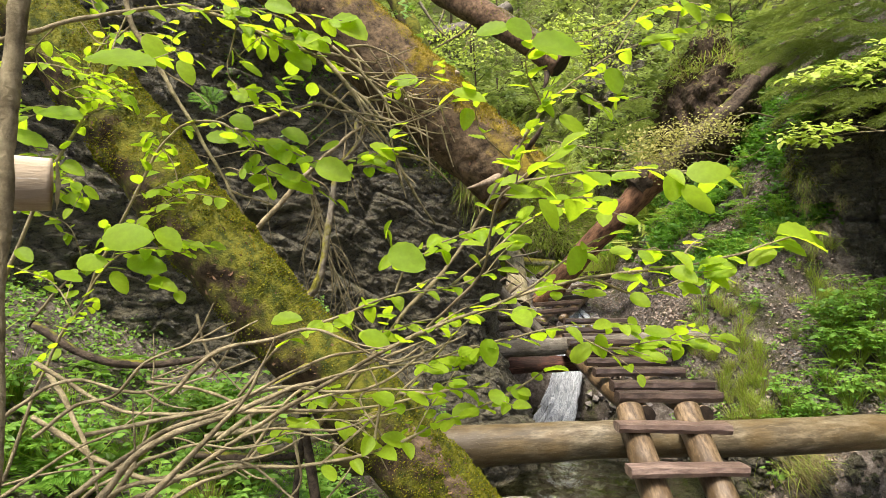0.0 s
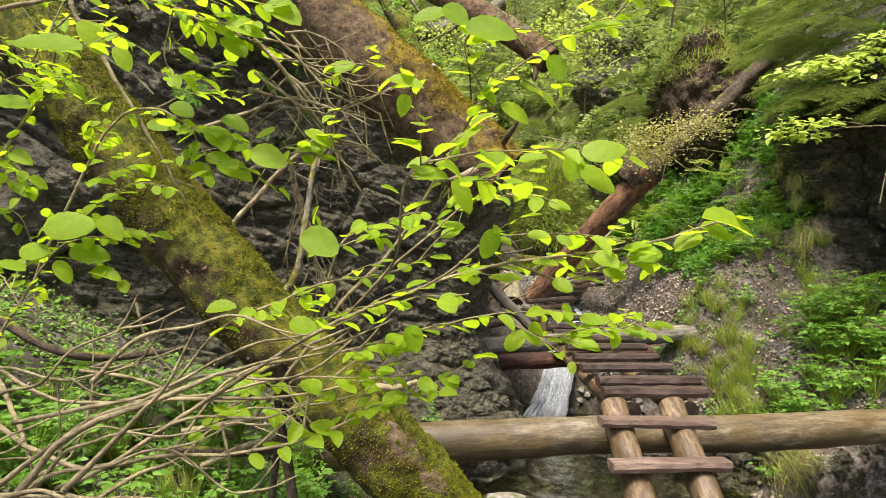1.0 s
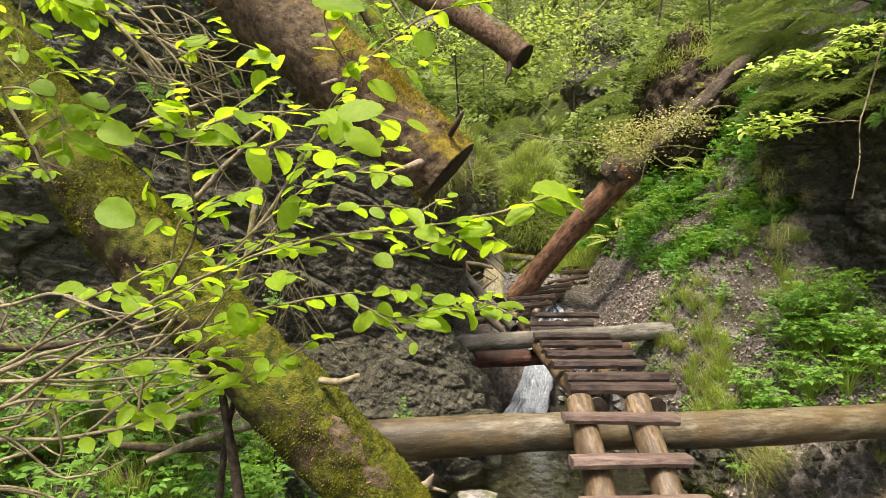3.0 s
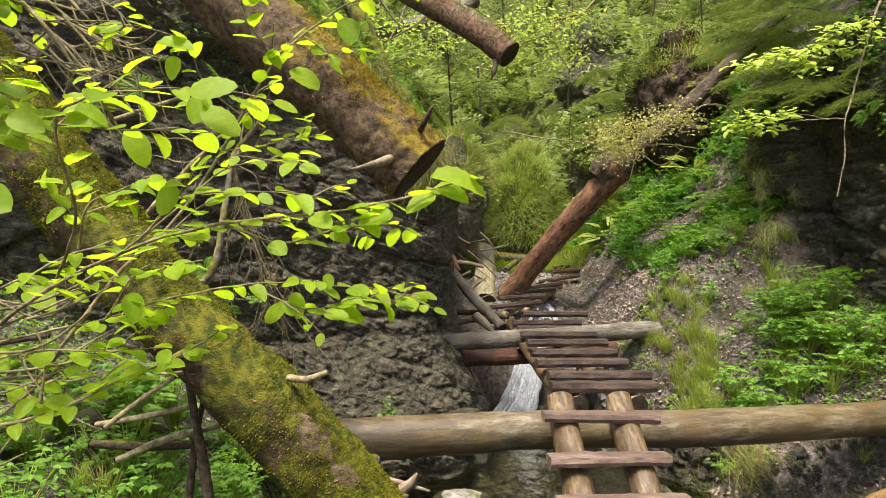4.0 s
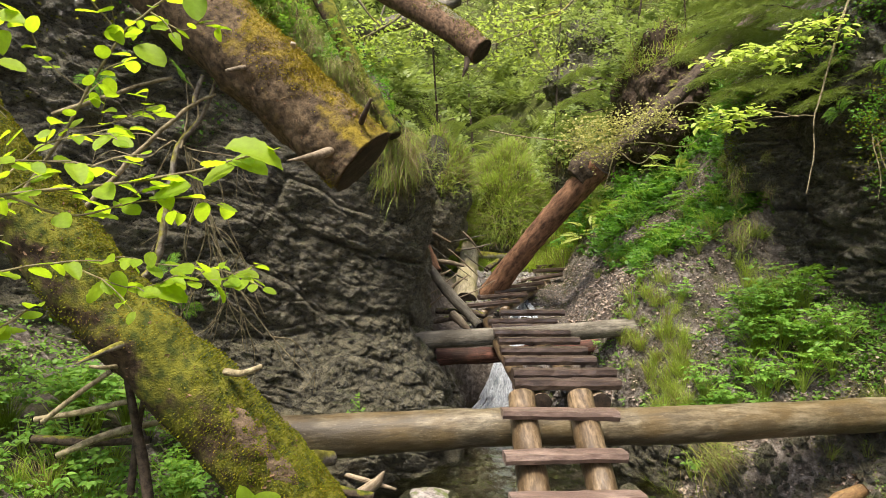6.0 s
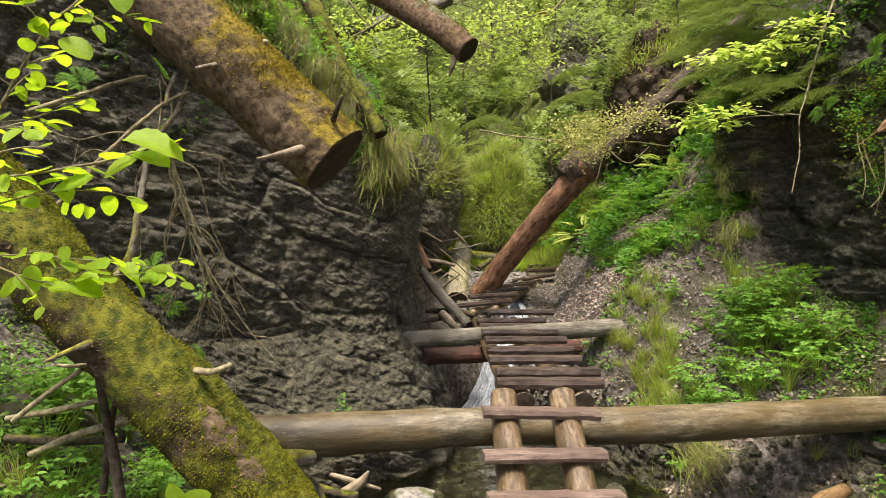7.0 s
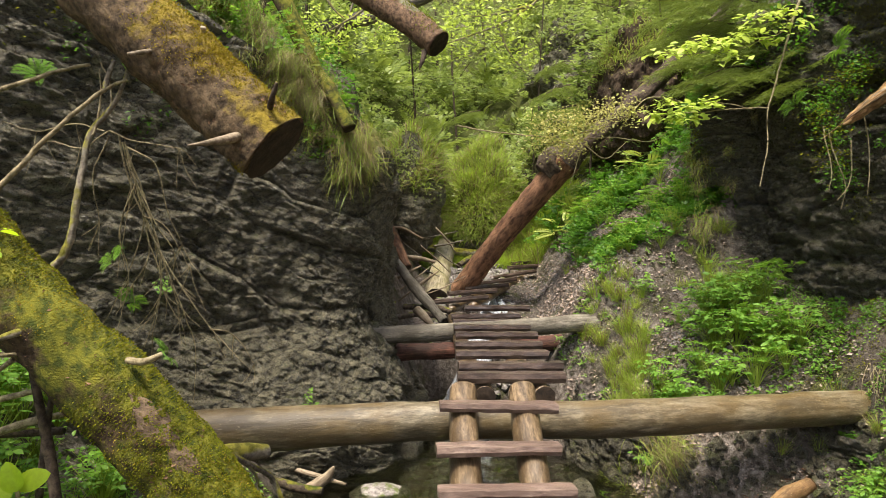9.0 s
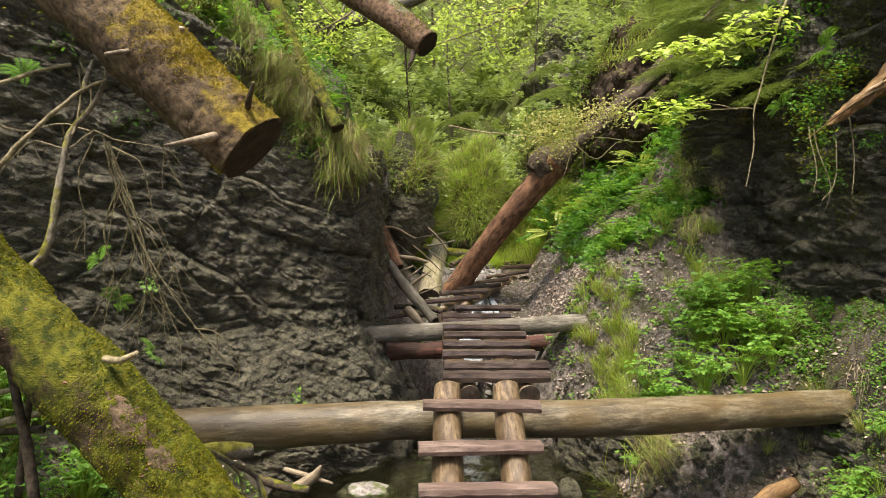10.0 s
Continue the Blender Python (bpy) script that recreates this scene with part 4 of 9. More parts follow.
def plant(kinds, k, at, scale=1.0, turn=0.0, tilt=0.0):
    m = Matrix.Translation(at) @ Euler((tilt, 0, turn)).to_matrix().to_4x4() @ Matrix.Scale(scale, 4)
    ob = kinds[k]
    if ob.name in used:
        return copy_thing(ob, m)
    used.add(ob.name)
    ob.matrix_basis = m
    return ob


r = random.Random(11)


def on_ground(x, y, lift=-0.01):
    return tuple(ground_at(np.array([x]), np.array([y]))[0] + (0, 0, lift))


for x0, x1, y0, y1, count, kind, big in ((2.5, 2.9, 5.5, 6.8, 40, 1, 0.9), (2.55, 3.0, 5.6, 7.0, 34, 0, 0.9), (2.8, 3.25, 5.3, 5.5, 4, 0, 0.8), (3.3, 3.9, 6.4, 7.0, 6, 0, 0.8), (2.6, 3.4, 7.2, 8.4, 12, 0, 0.8),
                                         (1.9, 3.4, 10.5, 14.5, 34, 1, 2.0), (-2.6, -0.5, 2.4, 3.8, 16, 0, 0.9), (3.5, 4.2, 4.4, 5.3, 8, 0, 0.8)):
    for _ in range(count):
        x, y = r.uniform(x0, x1), r.uniform(y0, y1)
        plant(TUFT, kind if r.random() < 0.75 else 1 - kind, on_ground(x, y), big * r.uniform(0.6, 1.2), r.uniform(0, 6.28), 0.2)
# bright grass along the broken edge of the slope
for i in range(46):
    u = r.random()
    x, y = 2.58 + 0.36 * u + r.uniform(-.1, .14), 5.55 + 1.0 * u + r.uniform(-.12, .12)
    plant(TUFT, 0 if r.random() < 0.65 else 1, on_ground(x, y), r.uniform(0.6, 1.1), r.uniform(0, 6.28), 0.25)
for i in range(3):
    plant(HANG, i % 2, (2.9 + r.uniform(-.2, .22), 5.22 + r.uniform(-.06, .06), 0.0 + r.uniform(-.08, .06)), r.uniform(0.6, 1.0), r.uniform(-0.6, 0.6), r.uniform(-0.9, -0.2))
for i in range(9):
    plant(TUFT, 0, on_ground(3.68 + r.uniform(-.12, .25), 6.6 + r.uniform(-.2, .2)), r.uniform(0.7, 1.3), r.uniform(0, 6.28), 0.25)
# the hanging fringe along the top of the cliff and on the right wall
for i in range(40):
    u = r.random()
    x, y, z = 0.02 - 0.42 * u + r.uniform(-.05, .05), 6.05 - 0.15 * u + r.uniform(-.06, .08), 2.72 + 0.45 * u + r.uniform(-.3, .25)
    plant(HANG, 0 if r.random() < 0.45 else 1, (x, y - 0.1, z), r.uniform(0.35, 0.8), r.uniform(-0.9, 0.9), r.uniform(-0.5, 0.3))
for i in range(34):
    plant(HANG, 0 if r.random() < 0.55 else 1, (0.3 + r.uniform(-.14, .16), 6.12 + r.uniform(-0.06, 0.12), 2.38 + r.uniform(-.2, .12)), r.uniform(0.5, 0.95), r.uniform(-0.3, 1.5))
for i in range(22):
    u = r.random()
    x, y = 0.35 - 1.0 * u, 6.3 + r.uniform(0, 0.9)
    plant(TUFT, r.choice((0, 1)), on_ground(x, y), r.uniform(0.5, 1.1), r.uniform(0, 6.28), 0.35)
for i in range(64):
    u = r.random()
    x, y, z = 0.2 - 1.25 * u + r.uniform(-.06, .06), 6.12 - 0.55 * u + r.uniform(-.05, .1), 2.5 + 1.1 * u + r.uniform(-.25, .35)
    plant(HANG, 1 if r.random() < 0.6 else 0, (x, y - 0.1, z), r.uniform(0.35, 0.75), r.uniform(-0.9, 0.9), r.uniform(-0.4, 0.5))
u = rng.uniform(0, 1, 1500)
p = np.stack([0.2 - 1.3 * u, 6.1 - 0.55 * u, 2.55 + 1.1 * u], 1) + rng.normal(0, 1, (1500, 3)) * (0.08, 0.07, 0.22)
p = p[vnoise(p, 3.0, 2, 91) > -0.1]
cover("undergrowth", p, rng.uniform(0.06, 0.15, len(p)), LEAF_HERB, "small leafy plants growing along the cliff top", shape=CLUSTER)
u = rng.uniform(0, 1, 9000)
p = np.stack([0.15 - 1.3 * u, 6.02 - 0.55 * u, 2.55 + 1.1 * u], 1) + rng.normal(0, 1, (9000, 3)) * (0.06, 0.05, 0.22)
p = p[vnoise(p, 2.5, 3, 92) > 0.0]
cover("moss_cover", p, rng.uniform(0.015, 0.035, len(p)), MOSS_GREEN, "thick moss along the cliff top", "moss")
for i in range(22):
    c = CLIFF_R[r.randrange(len(CLIFF_R))]
    if 4.0 < c[1] < 7.6 and 1.9 < c[2] < 3.8:
        plant(HANG, 1 if r.random() < 0.5 else 0, tuple(c + (-0.06, -0.02, 0)), r.uniform(0.25, 0.5), r.uniform(-1.6, 0))
for i in range(6):
    x, y, z = 3.6 + r.uniform(-.08, .2), 6.75 + r.uniform(-.2, .3), 1.55 + r.uniform(-.2, .75)
    plant(HANG, r.choice((0, 1)), (x + 0.15 * (z - 1.5), y, z), r.uniform(0.35, 0.7), -0.8)


# ---- rock outcrops and the grassy mound behind ----
def outcrop(at, size, seed, label, category="rock outcrop", mat=None, sub=6):
    """A broken knoll: a rounded mass cut into beds and blocks."""
    b = bmesh.new()
    bmesh.ops.create_icosphere(b, subdivisions=sub, radius=1)
    vv = np.array([q.co[:] for q in b.verts])
    w = vv * size
    out = 1 + 0.36 * vnoise(w + seed, 1.6, 3, seed) + 0.2 * vnoise(w, 4.0, 5, seed + 1)
    if mat is None:
        beds = (w[:, 2] + 0.3 * w[:, 0] + 0.1 * vnoise(w, 2.0, 2, seed)) / 0.16
        out += 0.06 * (beds - np.floor(beds)) + 0.05 * lattice(np.floor(beds).astype(np.int64), np.floor(w[:, 0] / 0.3).astype(np.int64), np.zeros(len(w), np.int64), seed)
    w = w * out[:, None] + at
    for q, c in zip(b.verts, w):
        q.co = c
    me = bpy.data.meshes.new("outcrop")
    b.to_mesh(me)
    b.free()
    put("rock_outcrop" if mat is None else "grassy_mound", me, mat or ROCK, None, label, category)
    return w


def clothe(pts, n, short, long, label, straw, seed, low=-9.0, droop=0.6):
    """Grass over the side of a knoll that faces the stream, thick in patches, hanging outwards."""
    q = np.random.default_rng(seed)
    mid = pts.mean(0)
    pts = pts[(pts[:, 1] < mid[1] + 0.1) & (pts[:, 2] > low)]
    c = pts[q.integers(0, len(pts), n)] + q.normal(0, 0.03, (n, 3))
    c = c[vnoise(c, 3.0, 3, seed) > (-0.5 if n > 9000 else -0.12)]
    k = len(c)
    out = c - mid
    out /= np.linalg.norm(out, axis=1)[:, None]
    way = out * 0.6 + q.normal(0, 0.3, (k, 3)) + (0, 0, 0.5 - droop)
    dead = q.random(k) < straw
    for mat, pick_k in ((GRASS, ~dead), (STRAW, dead)):
        m = pick_k.sum()
        put("slope_grass", scatter_mesh("slope_grass", BLADE_FAR_V, BLADE_F, c[pick_k], way[pick_k], q.normal(0, 0.4, (m, 3)) + (0, -0.4, 0.8), q.uniform(short, long, m)), mat, None, label if mat is GRASS else "dry grass stems among the green", "grass", kind="stuff")


def leafy(pts, n, size, mat, label, seed, low=-9.0):
    q = np.random.default_rng(seed)
    pts = pts[pts[:, 2] > low]
    c = pts[q.integers(0, len(pts), n)]
    c = c[vnoise(c, 2.2, 3, seed) > -0.1]
    cover("rock_plants", c + q.normal(0, 0.06, c.shape), size * q.uniform(0.5, 1.2, len(c)), mat, label)


knoll = outcrop((0.66, 10.30, 2.26), (0.46, 0.42, 0.88), 3, "grey broken rock knoll beside the upper stream")
clothe(knoll, 5000, 0.08, 0.24, "green grass on the rock knoll", 0.4, 1, 2.3)
leafy(knoll, 4200, 0.05, LEAF_FAR, "light green plants on the rock knoll", 7, 2.2)
knoll = outcrop((1.79, 11.60, 1.95), (0.68, 0.5, 1.2), 5, "steep mound grown over with yellow-green grass", "mound", SOIL)
clothe(knoll, 26000, 0.08, 0.22, "yellow-green grass covering the mound", 0.25, 2, 1.6, 0.45)
p = patch(26000, 0.7, 3.4, 10.6, 14.5, -0.1, 1.4, 93, 0.0)
k = len(p)
put("bank_grass", scatter_mesh("bank_grass", BLADE_FAR_V, BLADE_F, p, unit(k) * (0.7, 0.5, 0.2) + (0, -0.35, 0.6), unit(k) * 0.4 + (0, 0.3, 0.8), rng.uniform(0.1, 0.24, k)), GRASS, None, "yellow-green grass on the far banks", "grass", kind="stuff")
knoll = outcrop((4.21, 11.2, 3.85), (0.62, 1.6, 1.05), 7, "dark earthy overhang above the leaning trunk", "mound", EARTH)
clothe(knoll, 2600, 0.1, 0.25, "grass hanging from the earthy overhang", 0.4, 3, 4.2)
leafy(knoll, 5000, 0.06, LEAF_FAR, "light green plants on the overhang", 8, 4.3)
knoll = outcrop((4.3, 16.0, 5.5), (0.95, 1.0, 1.6), 9, "dark rock jutting from the green slope")
leafy(knoll, 5000, 0.09, LEAF_FAR, "light green plants on the jutting rock", 9, 5.9)
knoll = outcrop((3.05, 12.5, 2.75), (0.42, 0.5, 0.75), 11, "brown broken rock on the far slope")
clothe(knoll, 1500, 0.1, 0.24, "grass on the brown rock", 0.5, 5, 2.9)


# ---- herbs and ferns ----
def herb(name, label, seed, stems=14, height=0.32, leaf=0.055):
    """A clump of stems, each with a compound leaf of several leaflets."""
    q = np.random.default_rng(seed)
    ob = thing(name, label, "plant", "leafy herbs")
    at, way, up, size, sv, sf, off = [], [], [], [], [], [], 0
    for k in range(stems):
        a, lean = q.uniform(0, 6.28), q.uniform(0.15, 0.9)
        h = height * q.uniform(0.55, 1.1)
        tip = np.array([math.cos(a) * lean * h, math.sin(a) * lean * h, h])
        pts = [(0.3 * tip[0] * i, 0.3 * tip[1] * i, 0) for i in (0,)] + [tuple(tip * (0.4, 0.4, 0.6)), tuple(tip)]
        s = smooth_path([(*c, 0.0028 - 0.0006 * i) for i, c in enumerate(pts)], 7)
        vv = rings(s[:, :3], s[:, 3], 4)
        sv.append(vv)
        sf.append(grid_faces(7, 4, True) + off)
        off += len(vv)
        d = np.array([math.cos(a), math.sin(a), -0.12])
        side = np.array([-d[1], d[0], 0])
        for sgn, fw, sc, back in ((0, 1.0, 1.2, 0), (1, 0.5, 1.0, 0.01), (-1, 0.5, 1.0, 0.01), (1, -0.1, 0.85, 0.035), (-1, -0.1, 0.85, 0.035), (1, .8, .8, 0), (-1, .8, .8, 0)):
            at.append(tip - d * back)
            way.append(d * fw + side * sgn + q.normal(0, 0.16, 3))
            up.append(np.array([0, -0.2, 1]) + q.normal(0, 0.3, 3))
            size.append(leaf * sc * q.uniform(0.75, 1.15))
    put("stalk", mesh_of("stalk", np.vstack(sv), np.vstack(sf)), GRASS, ob)
    put("foliage", scatter_mesh("foliage", [(x * 0.8, y, z) for x, y, z in LEAF_V], LEAF_F, at, way, up, np.array(size), True), LEAF_HERB, ob)
    return ob


def fern(name, label, seed, fronds=8, length=0.34):
    q = np.random.default_rng(seed)
    ob = thing(name, label, "fern", "ferns")
    for k in range(fronds):
        a, l = q.uniform(0, 6.28), length * q.uniform(0.6, 1.1)
        d = np.array([math.cos(a), math.sin(a), 0])
        side = np.array([-d[1], d[0], 0])
        u = np.linspace(0.1, 1, 30)
        path = d[None] * (u * l * 0.85)[:, None] + np.array([0, 0, 1.0])[None] * (l * (0.75 * u - 0.62 * u * u))[:, None]
        at = np.repeat(path, 2, 0)
        sg = np.tile([1, -1], 30)
        way = side[None] * sg[:, None] + d[None] * 0.45 + q.normal(0, 0.05, (60, 3))
        size = np.repeat(l * 0.22 * np.sin(np.pi * np.clip(u * 0.9 + 0.08, 0, 1)) ** 0.8, 2)
        put("frond", scatter_mesh("frond", [(x * 0.24, y, z * 0.5) for x, y, z in CHIP_V], CHIP_F, at, way, np.tile((0, 0, 1.0), (60, 1)) + 0.2 * d, size + 0.006), LEAF_HERB, ob)
    return ob


HERB = [herb("herb_plant", "bushy herb with fresh green divided leaves", 1, 26, 0.36, 0.05), herb("herb_plant", "low herb with small green leaves", 2, 16, 0.2, 0.034), herb("herb_plant", "leafy green herb on the slope", 3, 26, 0.28, 0.042)]
FERN = [fern("fern", "small green fern on damp rock", 1), fern("fern", "arching green fern on the slope", 2, 10, 0.42)]
# the bushy clump on the right slope
for i in range(26):
    u, w = r.uniform(-1, 1), r.uniform(-1, 1)
    if u * u + w * w < 1:
        x, y = 3.74 + 0.36 * u, 5.82 + 0.42 * w
        plant(HERB, 0 if r.random() < 0.7 else 2, on_ground(x, y), r.uniform(0.75, 1.15), r.uniform(0, 6.28), 0.1)
for x0, x1, y0, y1, count, kinds in ((2.7, 3.5, 5.45, 5.75, 18, (1, 2)), (3.7, 4.1, 4.25, 4.6, 6, (1, 1)), (2.95, 3.9, 7.0, 8.2, 10, (1, 2)), (3.0, 4.0, 8.2, 10.2, 16, (1, 2)), (2.7, 3.3, 6.2, 7.2, 8, (1, 2)),
                                      (-2.4, -0.35, 2.35, 3.3, 44, (1, 2)), (-1.6, -0.2, 3.3, 4.4, 40, (1, 2)), (-0.3, 0.15, 3.6, 4.3, 8, (1, 1)), (-2.6, -0.6, 1.7, 2.3, 20, (1, 2)), (3.3, 4.0, 4.0, 4.4, 4, (1, 1))):
    for _ in range(count):
        x, y = r.uniform(x0, x1), r.uniform(y0, y1)
        plant(HERB, r.choice(kinds), on_ground(x, y), r.uniform(0.6, 1.15), r.uniform(0, 6.28), 0.1)
for x, y, z, s in ((-0.06, 5.75, 0.05, 0.9), (-0.2, 5.72, 0.0, 0.7), (-0.95, 5.05, 1.1, 0.6)):
    plant(HERB, 1, (x, y, z), s, 0.5, 0.6)
for x0, x1, y0, y1, count in ((-2.2, -0.3, 2.4, 4.0, 16), (-1.6, 0.2, 6.4, 7.2, 20), (4.4, 5.2, 6.2, 7.5, 10), (2.8, 3.9, 7.5, 9.5, 10)):
    for _ in range(count):
        x, y = r.uniform(x0, x1), r.uniform(y0, y1)
        plant(FERN, r.randrange(2), on_ground(x, y, 0.0), r.uniform(0.6, 1.2), r.uniform(0, 6.28), 0.2)
for x, y, z in ((-1.25, 4.95, 1.35), (-1.15, 4.95, 1.05), (-0.95, 5.1, 0.65), (-1.6, 4.65, 2.6), (-1.2, 5.0, 2.75), (4.0, 5.6, 2.6), (4.0, 5.0, 2.9)):
    plant(FERN, 0, (x, y, z), r.uniform(0.5, 0.8), r.uniform(0, 6.28), 0.9)


# ---- trees behind ----
def broad_tree(name, base, height, crown, leaves, seed, label, lean=(0, 0), leaf=0.085, mat=None, low=0.3):
    q = np.random.default_rng(seed)
    ob = thing(name, label, "tree", "young trees")
    top = np.array([base[0] + lean[0], base[1] + lean[1], base[2] + height])
    base = np.array(base)
    r0 = 0.005 * height + 0.008
    trunk = [(*(base + (top - base) * u + (0.05 * math.sin(7 * u + seed), 0.05 * math.cos(5 * u + seed), 0)), r0 * (1 - 0.85 * u)) for u in (0, 0.25, 0.5, 0.75, 1)]
    put("trunk", clean_mesh("trunk", *tube(trunk, 26, 9, r0 * 0.15, 9.0, seed)), BARK_DARK, ob)
    at, ups = [], []
    count = 12
    for k in range(count):
        u = low + (0.98 - low) * k / count
        o = base + (top - base) * u
        a = q.uniform(0, 6.28)
        l = crown * (1.15 - 0.6 * u) * q.uniform(0.7, 1.1)
        tip = o + (math.cos(a) * l, math.sin(a) * l, l * q.uniform(0.05, 0.5))
        mid = (o + tip) / 2 + (0, 0, 0.08 * l)
        s = smooth_path([(*o, r0 * 0.4 * (1 - u * 0.6)), (*mid, r0 * 0.25 * (1 - u * 0.6)), (*tip, 0.003)], 10)
        put("limb", mesh_of("limb", rings(s[:, :3], s[:, 3], 6), grid_faces(10, 6, True)), BARK_DARK, ob)
        m = leaves // count
        w = q.uniform(0.2, 1.0, m) ** 0.7
        c = o[None] + (tip - o)[None] * w[:, None] + q.normal(0, 1, (m, 3)) * (0.16 * l, 0.16 * l, 0.07 * l)
        at.append(c)
    at = np.vstack(at)
    m = len(at)
    at = at[::7]
    m = len(at)
    put("crown", scatter_mesh("crown", CLUSTER[0], CLUSTER[1], at, unit(m) * (1, 1, 0.3), unit(m) * 0.4 + (0, -0.2, 1.0), 3.0 * leaf * q.uniform(0.5, 1.2, m)), mat or LEAF_FAR, ob)
    return ob


for k, (x, y, h, c, n_leaf) in enumerate(((0.6, 12.5, 4.0, 1.2, 2600), (-0.6, 11.0, 3.6, 1.2, 2600), (1.6, 18.0, 6.0, 1.8, 3600), (3.4, 15.5, 5.0, 1.7, 3400), (4.4, 13.0, 4.5, 1.5, 3000), (-1.6, 14.0, 5.0, 1.8, 3400), (0.2, 20.0, 7.0, 2.2, 4200), (5.6, 18.0, 6.5, 2.2, 4200),
                                          (2.6, 22.0, 7.0, 2.4, 4600), (-3.2, 18.0, 6.5, 2.4, 4200), (3.6, 11.3, 2.6, 0.9, 2200), (4.6, 10.6, 3.4, 1.2, 2600), (2.7, 11.9, 2.2, 0.8, 1800), (-1.2, 8.6, 2.6, 0.9, 2000), (-0.5, 9.6, 2.4, 0.8, 1800), (1.0, 24.0, 8.0, 2.8, 5000), (5.0, 25, 9, 3, 5000), (-4, 24, 9, 3, 5000))):
    b = on_ground(x, y, -0.05)
    broad_tree("young_tree", b, h, c, n_leaf, 50 + k, "slender young tree with light green leaves", (0.3 * math.sin(k * 2.1), -0.25))


# ---- spruce boughs over the right wall ----
def bough(start, tip, seed, sag=0.25, label="drooping spruce bough with soft green needles"):
    q = np.random.default_rng(seed)
    ob = thing("spruce_bough", label, "branch", "spruce boughs")
    a, b = np.array(start, float), np.array(tip, float)
    a[2] = b[2] + 0.4 * (a[2] - b[2])
    mid = (a + b) / 2 + (0, 0, sag * np.linalg.norm(b - a) * 0.5)
    s = smooth_path([(*a, 0.014), (*mid, 0.008), (*b, 0.002)], 26)
    put("stem", mesh_of("stem", rings(s[:, :3], s[:, 3], 6), grid_faces(26, 6, True)), BARK_DARK, ob)
    way0 = (b - a) / np.linalg.norm(b - a)
    side = np.cross(way0, (0, 0, 1.0))
    side /= np.linalg.norm(side)
    at, way, up, size = [], [], [], []
    tv, tf, off = [], [], 0
    length = np.linalg.norm(b - a)
    for i in range(2, 26, 2):
        u = i / 25
        for sg in (1, -1):
            l = 0.42 * length * (1.05 - u) ** 0.7 * q.uniform(0.7, 1.1) + 0.05
            o = s[i, :3]
            d = side * sg * 0.8 + way0 * 0.75 + np.array([0, 0, q.uniform(-0.35, 0.05)])
            d /= np.linalg.norm(d)
            e = o + d * l + (0, 0, -0.18 * l)
            t = smooth_path([(*o, 0.004), (*((o + e) / 2 + (0, 0, 0.04 * l)), 0.003), (*e, 0.001)], 8)
            vv = rings(t[:, :3], t[:, 3], 4)
            tv.append(vv)
            tf.append(grid_faces(8, 4, True) + off)
            off += len(vv)
            m = int(l / 0.011)
            w = np.linspace(0.1, 1, m)
            c = np.stack([np.interp(w, np.linspace(0, 1, 8), t[:, j]) for j in range(3)], 1)
            sd = np.cross(d, (0, 0, 1.0))
            for f2 in (1, -1):
                # short side shoots, each a feather of needles
                sh = c[:: 3]
                for c0 in sh:
                    sl = 0.12 * q.uniform(0.5, 1.1)
                    dd = sd * f2 * 0.8 + d * 0.8 + np.array([0, 0, q.uniform(-0.5, -0.05)])
                    nn = 10
                    at.append(c0 + dd * (np.linspace(0, 1, nn) * sl)[:, None])
                    way.append(dd * 0.8 + np.outer(np.where(np.arange(nn) % 2, 1.0, -1.0), np.cross(dd, (0, 0, 1.0))) + q.normal(0, 0.25, (nn, 3)))
                    up.append(q.normal(0, 0.5, (nn, 3)) + (0, 0, 1))
                    size.append(np.full(nn, 0.04) * q.uniform(0.7, 1.2, nn))
            at.append(c)
            way.append(np.tile(d, (m, 1)) + q.normal(0, 0.5, (m, 3)))
            up.append(q.normal(0, 0.5, (m, 3)) + (0, 0, 1))
            size.append(np.full(m, 0.036))
    put("twig_spray", mesh_of("twig_spray", np.vstack(tv), np.vstack(tf)), BARK_DARK, ob)
    put("needles", scatter_mesh("needles", [(x * 0.3, y, z) for x, y, z in CHIP_V], CHIP_F, np.vstack(at), np.vstack(way), np.vstack(up), np.concatenate(size)), NEEDLE, ob)


# boughs over the right wall
bough((4.811, 7.000, 4.173), (3.117, 6.600, 3.602), 70)
bough((4.816, 6.800, 3.813), (3.186, 6.400, 3.113), 71)
bough((4.485, 6.600, 3.468), (3.231, 6.300, 2.878), 72)
bough((5.182, 7.400, 4.516), (3.538, 7.100, 3.974), 73)
bough((4.866, 6.000, 3.728), (4.117, 5.900, 3.128), 74)
bough((4.752, 6.400, 3.565), (3.666, 6.100, 2.858), 75)
bough((4.956, 5.700, 3.471), (4.237, 5.600, 2.994), 76)
bough((4.568, 7.600, 4.473), (3.246, 7.200, 3.534), 77)
bough((4.667, 6.000, 3.232), (3.873, 5.900, 2.738), 78)
bough((4.807, 7.800, 4.683), (3.564, 7.500, 4.212), 79)
bough((4.413, 6.900, 3.790), (3.516, 6.500, 3.220), 80)
bough((4.745, 6.300, 3.896), (3.915, 6.200, 3.394), 81)
# four unseen boughs above the view, added to keep light off the wall
bough((6.200, 6.200, 5.400), (3.500, 5.600, 4.700), 110, 0.2, "long spruce bough added out of view to shade the rock wall")
bough((6.200, 7.200, 5.800), (3.700, 6.600, 5.100), 111, 0.2, "long spruce bough added out of view to shade the rock wall")
